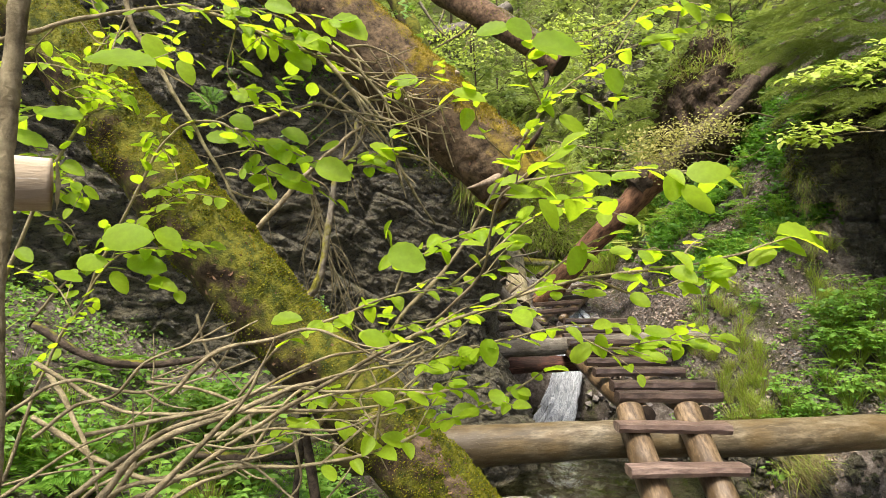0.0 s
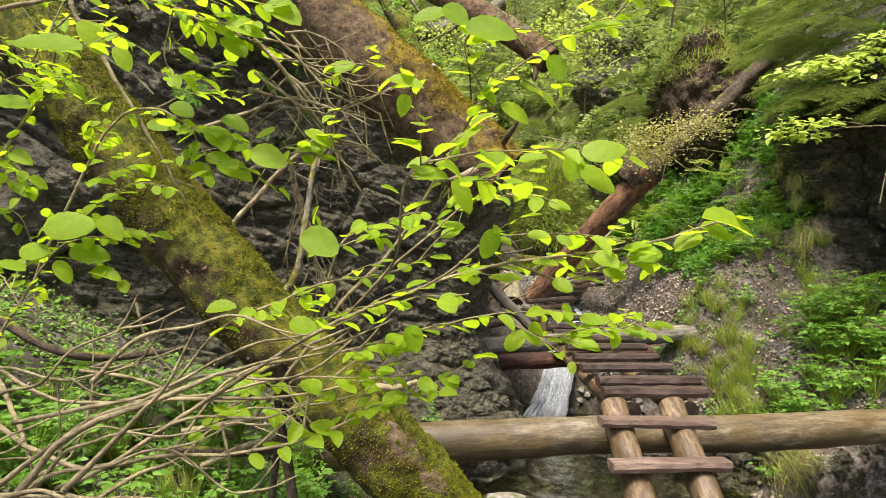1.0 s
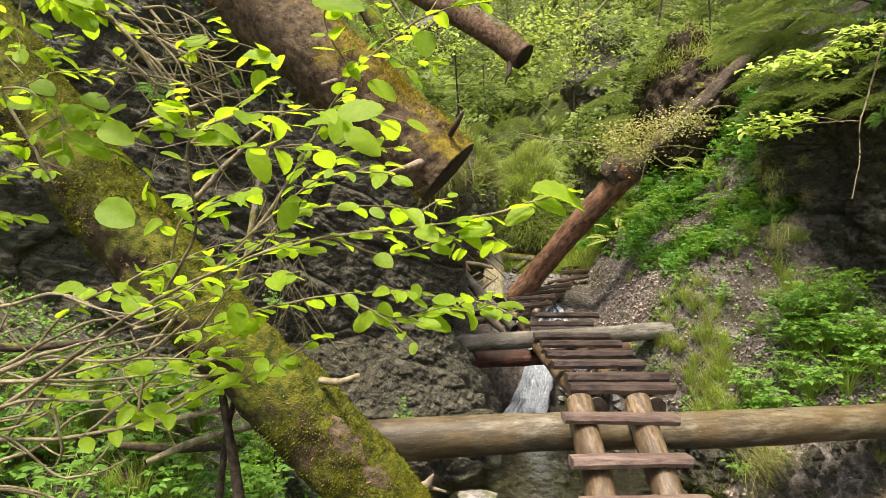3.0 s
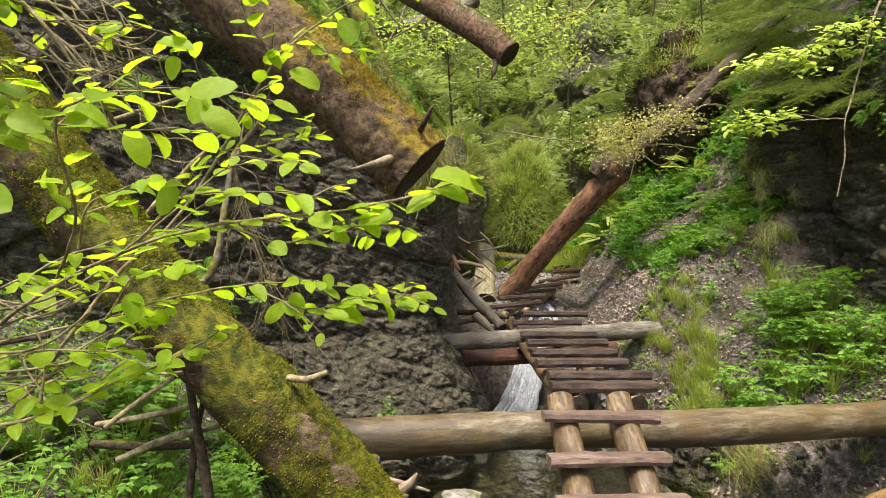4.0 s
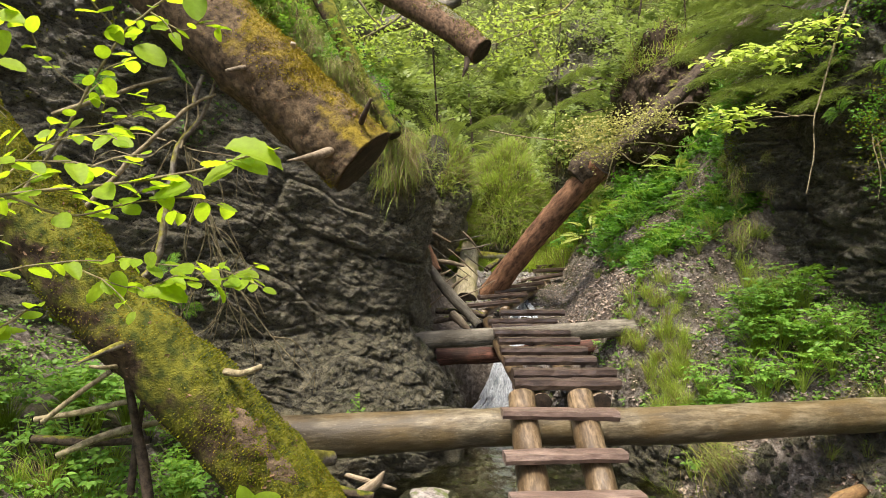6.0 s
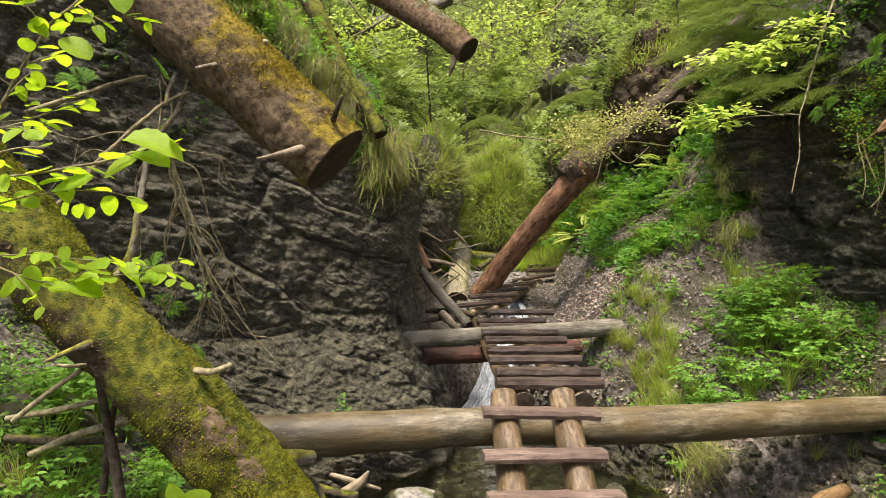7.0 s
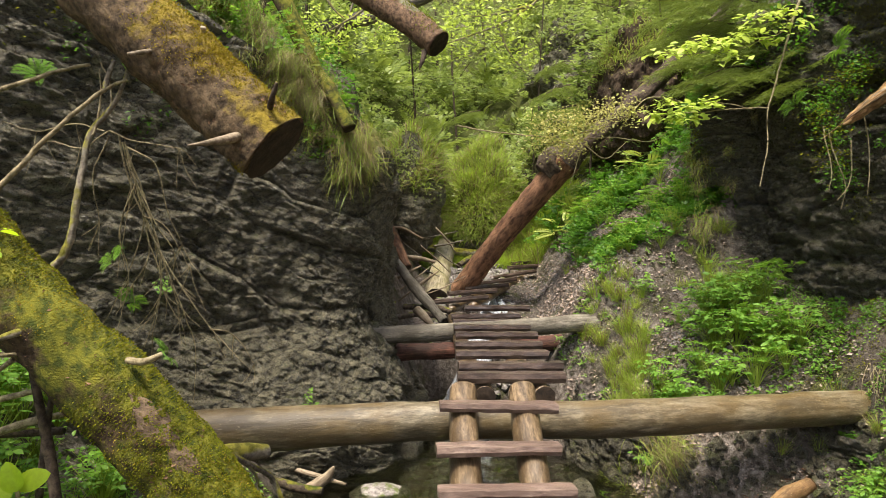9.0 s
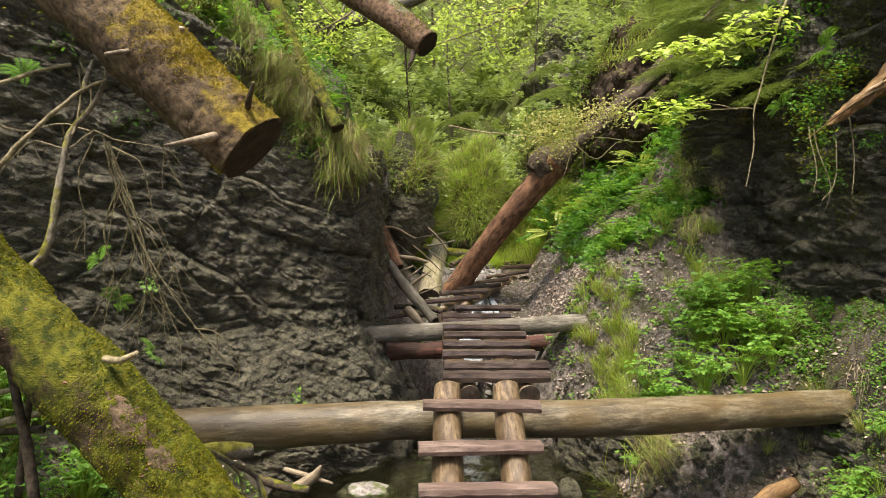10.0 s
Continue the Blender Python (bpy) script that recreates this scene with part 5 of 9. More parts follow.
bough((6.400, 6.600, 6.200), (3.300, 5.900, 5.600), 112, 0.2, "long spruce bough added out of view to shade the rock wall")
bough((6.200, 8.000, 6.200), (3.800, 7.400, 5.500), 113, 0.2, "long spruce bough added out of view to shade the rock wall")
bough((3.138, 10.600, 4.536), (2.562, 10.000, 3.652), 90, 0.1, "small spruce bough on the far slope")
bough((3.144, 10.200, 4.079), (2.491, 9.800, 3.281), 91, 0.1, "small spruce bough on the far slope")
bough((3.125, 11.000, 4.928), (2.696, 10.600, 4.182), 92, 0.1, "small spruce bough on the far slope")
bough((0.927, 11.000, 3.918), (0.760, 10.500, 3.412), 93, 0.1, "small spruce bough on the far slope")
bough((1.812, 12.000, 4.347), (1.301, 11.400, 3.583), 94, 0.1, "small spruce bough on the far slope")

# ---- the shrub in front ----
def leaf_mesh(name, curl, fold, width=1.0):
    """A young beech leaf: toothed ovate outline, folded along the midrib, tip curling down."""
    rows = 13
    vv, ff = [], []
    for i in range(rows):
        y = i / (rows - 1)
        w = width * 0.355 * math.sin(math.pi * min(1, 0.03 + 0.94 * y ** 0.92)) ** 0.62 * (1.08 - 0.2 * y)
        if i in (0, rows - 1):
            w *= 0.15
        droop = -curl * y * y
        tooth = 1.0 + (0.015 if i % 2 else -0.015)
        ripple = 0.012 if i % 2 else -0.012
        vv += [(-w * tooth, y, droop + fold * w + ripple), (-w * 0.5, y + 0.01, droop + fold * w * 0.35 - ripple * 0.4), (0, y, droop - 0.02), (w * 0.5, y + 0.01, droop + fold * w * 0.35 - ripple * 0.4), (w * tooth, y, droop + fold * w + ripple)]
    return mesh_of(name, vv, grid_faces(rows, 5), True)


LEAVES = [leaf_mesh("leaf", c, f, w) for c, f, w in ((0.12, 0.25, 1.0), (0.3, 0.4, 0.95), (0.05, 0.12, 1.1), (0.22, -0.1, 0.9))]
for me in LEAVES:
    me.materials.append(LEAF)
pick = random.Random(5)


def add_leaf(ob, base, way, up, size):
    way = Vector(way).normalized()
    x = way.cross(Vector(up))
    if x.length < 1e-4:
        x = way.cross(Vector((0.3, 0.5, 0.8)))
    x.normalize()
    z = x.cross(way)
    leaf = new("leaf", pick.choice(LEAVES))
    leaf.parent = ob
    m = Matrix((x, way, z)).transposed().to_4x4() @ Matrix.Scale(0.88 * size, 4)
    leaf.matrix_basis = Matrix.Translation(base) @ m


def twig(ob, points, r0, r1, leaf_from, size, mat):
    """A tapering twig; leaves stand alternately along it from the given share of its length."""
    if leaf_from is None and points[0][1] < 1.3:
        r0, r1 = 1.45 * r0, 1.45 * r1  # the bare wood close by is stout
    pts = [(*p, r0 + (r1 - r0) * i / (len(points) - 1)) for i, p in enumerate(points)]
    n = 8 * len(points)
    s = smooth_path(pts, n)
    far = min(1.0, 0.4 + 0.3 * s[0, 1])
    s[:, 2] += 0.012 * far * vnoise(s[:, :3] + r0 * 900, 9.0, 3, 5)
    s[:, 0] += 0.008 * far * vnoise(s[:, :3] + r0 * 500, 12.0, 3, 9)
    vv = rings(s[:, :3], s[:, 3], 7, r0 * 0.25, 60.0, 2)
    ob = put("twig", mesh_of("twig", vv, grid_faces(n, 7, True)), mat, ob)
    if leaf_from is None:
        return
    d = np.r_[0, np.cumsum(np.linalg.norm(np.diff(s[:, :3], axis=0), axis=1))]
    pos, side = d[-1] * leaf_from, 1
    while pos < d[-1]:
        p = np.array([np.interp(pos, d, s[:, j]) for j in range(3)])
        q = np.array([np.interp(min(pos + 0.01, d[-1] + 0.01), d, s[:, j]) for j in range(3)]) - p
        t = Vector(q).normalized() if np.linalg.norm(q) > 1e-6 else Vector((1, 0, 0))
        out = t.cross(Vector((0, 0, 1))).normalized() * side
        way = t * pick.uniform(0.3, 1.0) + out * pick.uniform(0.5, 1.0) + Vector((0, 0, pick.uniform(-0.55, 0.15)))
        up = Vector((pick.uniform(-0.5, 0.5), pick.uniform(-0.9, 0.25), 1.0))
        add_leaf(ob, Vector(p) + way.normalized() * 0.006, way, up, size * pick.uniform(0.55, 1.05))
        if pick.random() < 0.3 and r0 < 0.01:
            e = Vector(p) + (out * pick.uniform(0.03, 0.07) + t * pick.uniform(0.02, 0.06) + Vector((0, 0, pick.uniform(-0.02, 0.03))))
            sp = smooth_path([(*p, 0.0011), (*((Vector(p) + e) / 2 + Vector((0, 0, 0.004))), 0.0009), (*e, 0.0006)], 6)
            put("shoot", mesh_of("shoot", rings(sp[:, :3], sp[:, 3], 5), grid_faces(6, 5, True)), mat, ob)
            for g in (0.45, 0.75, 1.0):
                c = Vector(p).lerp(e, g)
                side2 = pick.choice((-1, 1))
                add_leaf(ob, c, (e - Vector(p)).normalized() * 0.8 + t * side2 * 0.7 + Vector((0, 0, pick.uniform(-0.4, 0.1))), Vector((pick.uniform(-0.5, 0.5), pick.uniform(-0.9, 0.25), 1.0)), size * pick.uniform(0.5, 0.9))
        pos += pick.uniform(0.012, 0.03)
        side = -side


def big_leaves(ob, rows):
    """Single large leaves from stalk to tip; face: 0 seen from its edge, 1 hanging broad side on."""
    for bx, by, bz, tx, ty, tz, face in rows:
        a, b = Vector((bx, by, bz)), Vector((tx, ty, tz))
        up = Vector((0.15, -0.85 * face, 1.1 - 0.85 * face))
        add_leaf(ob, a, b - a, up, (b - a).length)


ob = thing('leafy_branch', 'long leafy beech branch with light green leaves', 'branch', 'leafy shrub branches')
twig(ob, [(-0.466, 1.000, 1.222), (-0.382, 1.000, 1.264), (-0.256, 1.000, 1.349), (-0.149, 0.960, 1.419), (-0.050, 0.920, 1.477), (0.064, 0.880, 1.523), (0.197, 0.880, 1.562), (0.353, 0.900, 1.584), (0.461, 0.920, 1.610), (0.508, 0.920, 1.616)], 0.0040, 0.0010, 0.45, 0.045, BARK_TWIG)
twig(ob, [(0.064, 0.880, 1.523), (0.119, 0.850, 1.558), (0.158, 0.830, 1.590), (0.233, 0.850, 1.601), (0.315, 0.860, 1.593)], 0.0020, 0.0006, 0.3, 0.045, BARK_TWIG)
twig(ob, [(0.197, 0.880, 1.562), (0.262, 0.900, 1.540), (0.322, 0.920, 1.554), (0.396, 0.930, 1.562)], 0.0020, 0.0006, 0.25, 0.045, BARK_TWIG)
twig(ob, [(-0.018, 0.900, 1.491), (0.046, 0.820, 1.573), (0.067, 0.750, 1.661), (0.127, 0.700, 1.678), (0.198, 0.680, 1.681), (0.243, 0.670, 1.673)], 0.0020, 0.0006, 0.3, 0.045, BARK_TWIG)
twig(ob, [(0.067, 0.750, 1.661), (0.112, 0.760, 1.658), (0.168, 0.780, 1.660), (0.213, 0.800, 1.661)], 0.0013, 0.0005, 0.3, 0.045, BARK_TWIG)
big_leaves(ob, [(0.237, 0.655, 1.673, 0.284, 0.645, 1.682, 0.8), (0.241, 0.680, 1.663, 0.281, 0.670, 1.639, 0.8), (0.239, 0.690, 1.677, 0.230, 0.680, 1.645, 0.7), (0.447, 0.900, 1.622, 0.527, 0.890, 1.613, 0.5), (0.453, 0.920, 1.612, 0.502, 0.910, 1.592, 0.6), (0.166, 0.800, 1.604, 0.150, 0.790, 1.566, 0.9), (0.187, 0.750, 1.678, 0.222, 0.740, 1.684, 0.5), (0.093, 0.760, 1.677, 0.061, 0.750, 1.678, 0.5), (0.118, 0.800, 1.665, 0.144, 0.790, 1.621, 0.5), (0.453, 0.920, 1.601, 0.410, 0.910, 1.578, 0.5), (0.399, 0.920, 1.578, 0.349, 0.910, 1.561, 0.5)])

ob = thing('leafy_branch', 'leafy beech branch rising over the stream', 'branch', 'leafy shrub branches')
twig(ob, [(-0.217, 1.150, 1.291), (-0.081, 1.150, 1.470), (0.016, 1.180, 1.581), (0.085, 1.200, 1.697), (0.122, 1.200, 1.757), (0.178, 1.200, 1.848), (0.228, 1.200, 1.894), (0.309, 1.200, 1.949), (0.386, 1.220, 1.979), (0.437, 1.220, 1.996)], 0.0040, 0.0008, 0.5, 0.045, BARK_TWIG)
twig(ob, [(0.178, 1.200, 1.848), (0.141, 1.150, 1.920), (0.163, 1.100, 1.939), (0.233, 1.080, 1.932)], 0.0017, 0.0006, 0.2, 0.045, BARK_TWIG)
twig(ob, [(0.228, 1.200, 1.894), (0.279, 1.200, 1.863), (0.319, 1.200, 1.884)], 0.0017, 0.0006, 0.2, 0.045, BARK_TWIG)
twig(ob, [(0.309, 1.200, 1.949), (0.369, 1.200, 2.025), (0.470, 1.200, 2.040)], 0.0013, 0.0005, 0.3, 0.045, BARK_TWIG)
twig(ob, [(0.122, 1.200, 1.757), (0.066, 1.180, 1.809), (0.044, 1.150, 1.867), (-0.023, 1.120, 1.884), (-0.087, 1.100, 1.878)], 0.0013, 0.0005, 0.2, 0.045, BARK_TWIG)
twig(ob, [(0.085, 1.200, 1.697), (0.178, 1.200, 1.712), (0.267, 1.150, 1.719)], 0.0013, 0.0005, 0.3, 0.045, BARK_TWIG)
big_leaves(ob, [(0.299, 1.200, 1.924, 0.311, 1.190, 1.869, 0.9), (0.354, 1.200, 1.964, 0.428, 1.190, 1.983, 0.5), (0.138, 1.050, 1.923, 0.228, 1.040, 1.909, 0.8), (0.107, 1.100, 1.976, 0.148, 1.090, 1.936, 0.9), (-0.041, 1.120, 1.884, -0.097, 1.110, 1.883, 0.7), (0.015, 1.120, 1.860, 0.080, 1.110, 1.848, 0.6), (0.043, 1.120, 1.835, 0.035, 1.110, 1.795, 0.8), (0.412, 1.150, 2.017, 0.447, 1.140, 1.989, 0.9), (0.109, 1.120, 1.973, 0.048, 1.110, 1.954, 0.6), (0.208, 1.200, 1.838, 0.261, 1.190, 1.796, 0.6), (0.175, 1.180, 1.854, 0.198, 1.170, 1.832, 0.8)])

ob = thing('leafy_branch', 'low leafy branch with thin bare forks', 'branch', 'leafy shrub branches')
twig(ob, [(-0.670, 1.100, 1.328), (-0.596, 1.100, 1.275), (-0.494, 1.080, 1.239), (-0.401, 1.050, 1.243), (-0.304, 1.020, 1.268), (-0.188, 1.000, 1.277), (-0.079, 1.000, 1.306), (0.005, 1.000, 1.344), (0.089, 1.000, 1.382), (0.148, 1.000, 1.416)], 0.0050, 0.0010, 0.6, 0.045, BARK_TWIG)
twig(ob, [(-0.304, 1.020, 1.268), (-0.233, 1.050, 1.371), (-0.127, 1.050, 1.411), (-0.021, 1.020, 1.429), (0.081, 1.000, 1.466), (0.187, 1.030, 1.480), (0.332, 1.080, 1.476), (0.430, 1.120, 1.452)], 0.0026, 0.0006, 0.4, 0.045, BARK_TWIG)
twig(ob, [(-0.079, 1.000, 1.306), (-0.121, 1.000, 1.382), (-0.020, 1.000, 1.391), (0.072, 1.000, 1.391)], 0.0020, 0.0006, 0.4, 0.045, BARK_TWIG)
twig(ob, [(-0.021, 1.020, 1.429), (0.046, 0.980, 1.502), (0.118, 0.960, 1.516), (0.142, 0.960, 1.520)], 0.0017, 0.0006, 0.3, 0.045, BARK_TWIG)
twig(ob, [(0.187, 1.030, 1.480), (0.261, 1.050, 1.442), (0.308, 1.060, 1.449), (0.396, 1.080, 1.451)], 0.0013, 0.0005, 0.2, 0.045, BARK_TWIG)
twig(ob, [(-0.188, 1.000, 1.277), (-0.072, 1.020, 1.378), (-0.021, 1.050, 1.415)], 0.0017, 0.0006, None, 0.045, BARK_TWIG)
big_leaves(ob, [(0.059, 0.930, 1.476, 0.070, 0.920, 1.434, 0.9), (0.098, 0.960, 1.508, 0.137, 0.950, 1.511, 0.9), (-0.054, 1.000, 1.311, -0.095, 0.990, 1.326, 0.6), (0.102, 1.000, 1.395, 0.130, 0.990, 1.376, 0.8), (-0.121, 1.000, 1.475, -0.070, 0.990, 1.447, 0.6), (0.200, 1.050, 1.424, 0.233, 1.040, 1.461, 0.6), (0.244, 1.050, 1.468, 0.255, 1.040, 1.426, 0.7), (0.297, 1.050, 1.442, 0.355, 1.040, 1.426, 0.5), (0.292, 1.050, 1.495, 0.298, 1.040, 1.470, 0.7), (0.013, 1.000, 1.353, 0.055, 0.990, 1.368, 0.6)])

ob = thing('leafy_branch', 'arching leafy branch with light green leaves', 'branch', 'leafy shrub branches')
twig(ob, [(-0.852, 1.200, 1.949), (-0.791, 1.200, 1.971), (-0.690, 1.200, 2.005), (-0.550, 1.180, 2.022), (-0.443, 1.160, 2.017), (-0.349, 1.140, 1.983), (-0.251, 1.130, 1.941), (-0.194, 1.130, 1.916)], 0.0056, 0.0016, 0.45, 0.045, BARK_TWIG)
twig(ob, [(-0.550, 1.180, 2.022), (-0.565, 1.150, 1.939), (-0.503, 1.100, 1.906), (-0.420, 1.100, 1.929)], 0.0017, 0.0006, 0.2, 0.045, BARK_TWIG)
twig(ob, [(-0.443, 1.160, 2.017), (-0.337, 1.100, 1.989), (-0.240, 1.080, 1.982), (-0.149, 1.080, 1.964)], 0.0017, 0.0006, 0.2, 0.045, BARK_TWIG)
twig(ob, [(-0.349, 1.140, 1.983), (-0.263, 1.100, 1.943), (-0.176, 1.080, 1.937)], 0.0017, 0.0006, 0.2, 0.045, BARK_TWIG)
twig(ob, [(-0.349, 1.140, 1.983), (-0.371, 1.150, 1.910), (-0.342, 1.150, 1.872), (-0.255, 1.150, 1.872)], 0.0013, 0.0006, 0.2, 0.045, BARK_TWIG)
twig(ob, [(-0.690, 1.200, 2.005), (-0.761, 1.250, 1.958), (-0.726, 1.300, 1.896), (-0.671, 1.300, 1.902)], 0.0013, 0.0006, 0.2, 0.045, BARK_TWIG)
big_leaves(ob, [(-0.529, 1.000, 1.887, -0.411, 0.990, 1.874, 0.5), (-0.277, 1.050, 1.985, -0.227, 1.040, 1.968, 0.9), (-0.176, 1.080, 1.973, -0.113, 1.070, 1.934, 0.8), (-0.235, 1.060, 1.931, -0.171, 1.050, 1.919, 0.8), (-0.355, 1.100, 2.003, -0.329, 1.090, 1.977, 0.9), (-0.176, 1.080, 1.964, -0.130, 1.070, 1.970, 0.6), (-0.342, 1.150, 1.920, -0.301, 1.140, 1.898, 0.4), (-0.449, 1.150, 1.925, -0.421, 1.140, 1.879, 0.6), (-0.507, 1.150, 1.969, -0.464, 1.140, 1.908, 0.5), (-0.258, 1.120, 1.931, -0.214, 1.110, 1.890, 0.6)])

ob = thing('leafy_branch', 'leafy twig cluster with drooping leaves', 'branch', 'leafy shrub branches')
twig(ob, [(-0.720, 1.350, 1.510), (-0.600, 1.300, 1.699), (-0.510, 1.280, 1.822), (-0.425, 1.250, 1.838), (-0.353, 1.220, 1.801), (-0.266, 1.200, 1.773), (-0.178, 1.150, 1.741), (-0.089, 1.120, 1.766)], 0.0033, 0.0008, 0.3, 0.045, BARK_TWIG)
twig(ob, [(-0.425, 1.250, 1.838), (-0.362, 1.250, 1.864), (-0.267, 1.250, 1.853), (-0.235, 1.250, 1.895)], 0.0013, 0.0005, 0.2, 0.045, BARK_TWIG)
twig(ob, [(-0.353, 1.220, 1.801), (-0.317, 1.200, 1.742), (-0.242, 1.180, 1.715)], 0.0013, 0.0005, 0.2, 0.045, BARK_TWIG)
twig(ob, [(-0.600, 1.300, 1.699), (-0.532, 1.280, 1.719), (-0.467, 1.280, 1.752)], 0.0013, 0.0005, 0.2, 0.045, BARK_TWIG)
big_leaves(ob, [(-0.317, 1.200, 1.793, -0.254, 1.190, 1.759, 0.9), (-0.207, 1.100, 1.740, -0.143, 1.090, 1.713, 0.9), (-0.119, 1.100, 1.772, -0.070, 1.090, 1.743, 0.5), (-0.173, 1.120, 1.780, -0.209, 1.110, 1.767, 0.5), (-0.430, 1.220, 1.806, -0.365, 1.210, 1.807, 0.7), (-0.384, 1.220, 1.842, -0.338, 1.210, 1.813, 0.7), (-0.287, 1.200, 1.813, -0.232, 1.190, 1.786, 0.6), (-0.287, 1.180, 1.725, -0.220, 1.170, 1.707, 0.7), (-0.317, 1.200, 1.742, -0.269, 1.190, 1.743, 0.9), (-0.126, 1.120, 1.747, -0.088, 1.110, 1.736, 0.5), (-0.347, 1.200, 1.727, -0.294, 1.190, 1.706, 0.6)])

ob = thing('leafy_branch', 'leafy twigs over the bank plants', 'branch', 'leafy shrub branches')
twig(ob, [(-0.857, 1.300, 1.142), (-0.804, 1.320, 1.312), (-0.732, 1.330, 1.467), (-0.664, 1.330, 1.568), (-0.584, 1.300, 1.601), (-0.496, 1.300, 1.590)], 0.0040, 0.0008, 0.35, 0.045, BARK_TWIG)
twig(ob, [(-0.664, 1.330, 1.568), (-0.606, 1.300, 1.634), (-0.521, 1.280, 1.623)], 0.0017, 0.0006, 0.2, 0.045, BARK_TWIG)
twig(ob, [(-0.732, 1.330, 1.467), (-0.788, 1.350, 1.533), (-0.875, 1.380, 1.566)], 0.0017, 0.0006, 0.2, 0.045, BARK_TWIG)
twig(ob, [(-0.584, 1.300, 1.601), (-0.562, 1.300, 1.546), (-0.507, 1.300, 1.514)], 0.0013, 0.0005, 0.2, 0.045, BARK_TWIG)
big_leaves(ob, [(-0.635, 1.250, 1.622, -0.531, 1.240, 1.630, 0.9), (-0.530, 1.250, 1.638, -0.479, 1.240, 1.593, 0.6), (-0.699, 1.280, 1.574, -0.634, 1.270, 1.580, 0.9), (-0.602, 1.280, 1.580, -0.517, 1.270, 1.569, 0.7), (-0.564, 1.280, 1.536, -0.496, 1.270, 1.532, 0.4), (-0.824, 1.300, 1.601, -0.786, 1.290, 1.574, 0.6), (-0.748, 1.300, 1.557, -0.688, 1.290, 1.547, 0.4), (-0.639, 1.300, 1.557, -0.601, 1.290, 1.514, 0.5)])

ob = thing('leafy_branch', 'thin leafy stem at the edge of the bank', 'branch', 'leafy shrub branches')
twig(ob, [(-0.923, 1.400, 1.507), (-0.829, 1.420, 1.768), (-0.773, 1.450, 1.894), (-0.724, 1.450, 2.016), (-0.773, 1.450, 2.174)], 0.0046, 0.0016, 0.3, 0.045, BARK_TWIG)
twig(ob, [(-0.829, 1.420, 1.768), (-0.907, 1.450, 1.845), (-0.976, 1.480, 1.912)], 0.0017, 0.0006, 0.1, 0.045, BARK_TWIG)
twig(ob, [(-0.829, 1.420, 1.768), (-0.758, 1.400, 1.731), (-0.770, 1.400, 1.684)], 0.0017, 0.0006, 0.1, 0.045, BARK_TWIG)
twig(ob, [(-0.773, 1.450, 1.894), (-0.846, 1.450, 1.900), (-0.907, 1.450, 1.876)], 0.0017, 0.0006, 0.1, 0.045, BARK_TWIG)
twig(ob, [(-0.773, 1.450, 1.894), (-0.688, 1.450, 1.912)], 0.0017, 0.0006, 0.1, 0.045, BARK_TWIG)
big_leaves(ob, [(-0.912, 1.420, 1.852, -0.823, 1.410, 1.827, 0.5), (-0.847, 1.420, 1.894, -0.746, 1.410, 1.874, 0.5), (-0.805, 1.420, 1.780, -0.752, 1.410, 1.761, 0.8), (-0.787, 1.420, 1.721, -0.758, 1.410, 1.684, 0.9), (-0.912, 1.420, 1.721, -0.859, 1.410, 1.708, 0.5)])

ob = thing('leafy_branch', 'leafy twigs with fresh leaves on the bank', 'branch', 'leafy shrub branches')
twig(ob, [(-0.913, 1.500, 1.450), (-0.800, 1.500, 1.563), (-0.690, 1.480, 1.651), (-0.566, 1.450, 1.717), (-0.459, 1.420, 1.709)], 0.0033, 0.0008, 0.2, 0.045, BARK_TWIG)
twig(ob, [(-0.800, 1.500, 1.563), (-0.838, 1.500, 1.652), (-0.913, 1.500, 1.677)], 0.0020, 0.0006, 0.2, 0.045, BARK_TWIG)
twig(ob, [(-0.566, 1.450, 1.717), (-0.590, 1.450, 1.796), (-0.651, 1.450, 1.833)], 0.0020, 0.0006, 0.2, 0.045, BARK_TWIG)
twig(ob, [(-1.014, 1.500, 1.740), (-0.926, 1.500, 1.778), (-0.850, 1.500, 1.727), (-0.787, 1.500, 1.715)], 0.0020, 0.0006, 0.2, 0.045, BARK_TWIG)
twig(ob, [(-0.947, 1.400, 1.978), (-0.852, 1.400, 1.990), (-0.736, 1.380, 1.961), (-0.634, 1.360, 1.910)], 0.0026, 0.0008, 0.1, 0.045, BARK_TWIG)
twig(ob, [(-0.736, 1.380, 1.961), (-0.668, 1.360, 2.036), (-0.568, 1.340, 2.018), (-0.482, 1.320, 1.967)], 0.0020, 0.0006, 0.1, 0.045, BARK_TWIG)

ob = thing('leafy_branch', 'fine leafy twigs among the bare forks', 'branch', 'leafy shrub branches')
twig(ob, [(-0.337, 1.100, 1.360), (-0.263, 1.100, 1.444), (-0.167, 1.080, 1.492), (-0.074, 1.050, 1.530), (0.014, 1.050, 1.543), (0.085, 1.050, 1.574)], 0.0026, 0.0008, 0.2, 0.045, BARK_TWIG)
twig(ob, [(-0.167, 1.080, 1.492), (-0.111, 1.060, 1.467), (-0.030, 1.050, 1.486), (0.032, 1.050, 1.495)], 0.0020, 0.0006, 0.2, 0.045, BARK_TWIG)
twig(ob, [(-0.357, 1.050, 1.283), (-0.277, 1.050, 1.301), (-0.198, 1.050, 1.336), (-0.127, 1.050, 1.336), (-0.055, 1.030, 1.376)], 0.0020, 0.0006, 0.2, 0.045, BARK_TWIG)
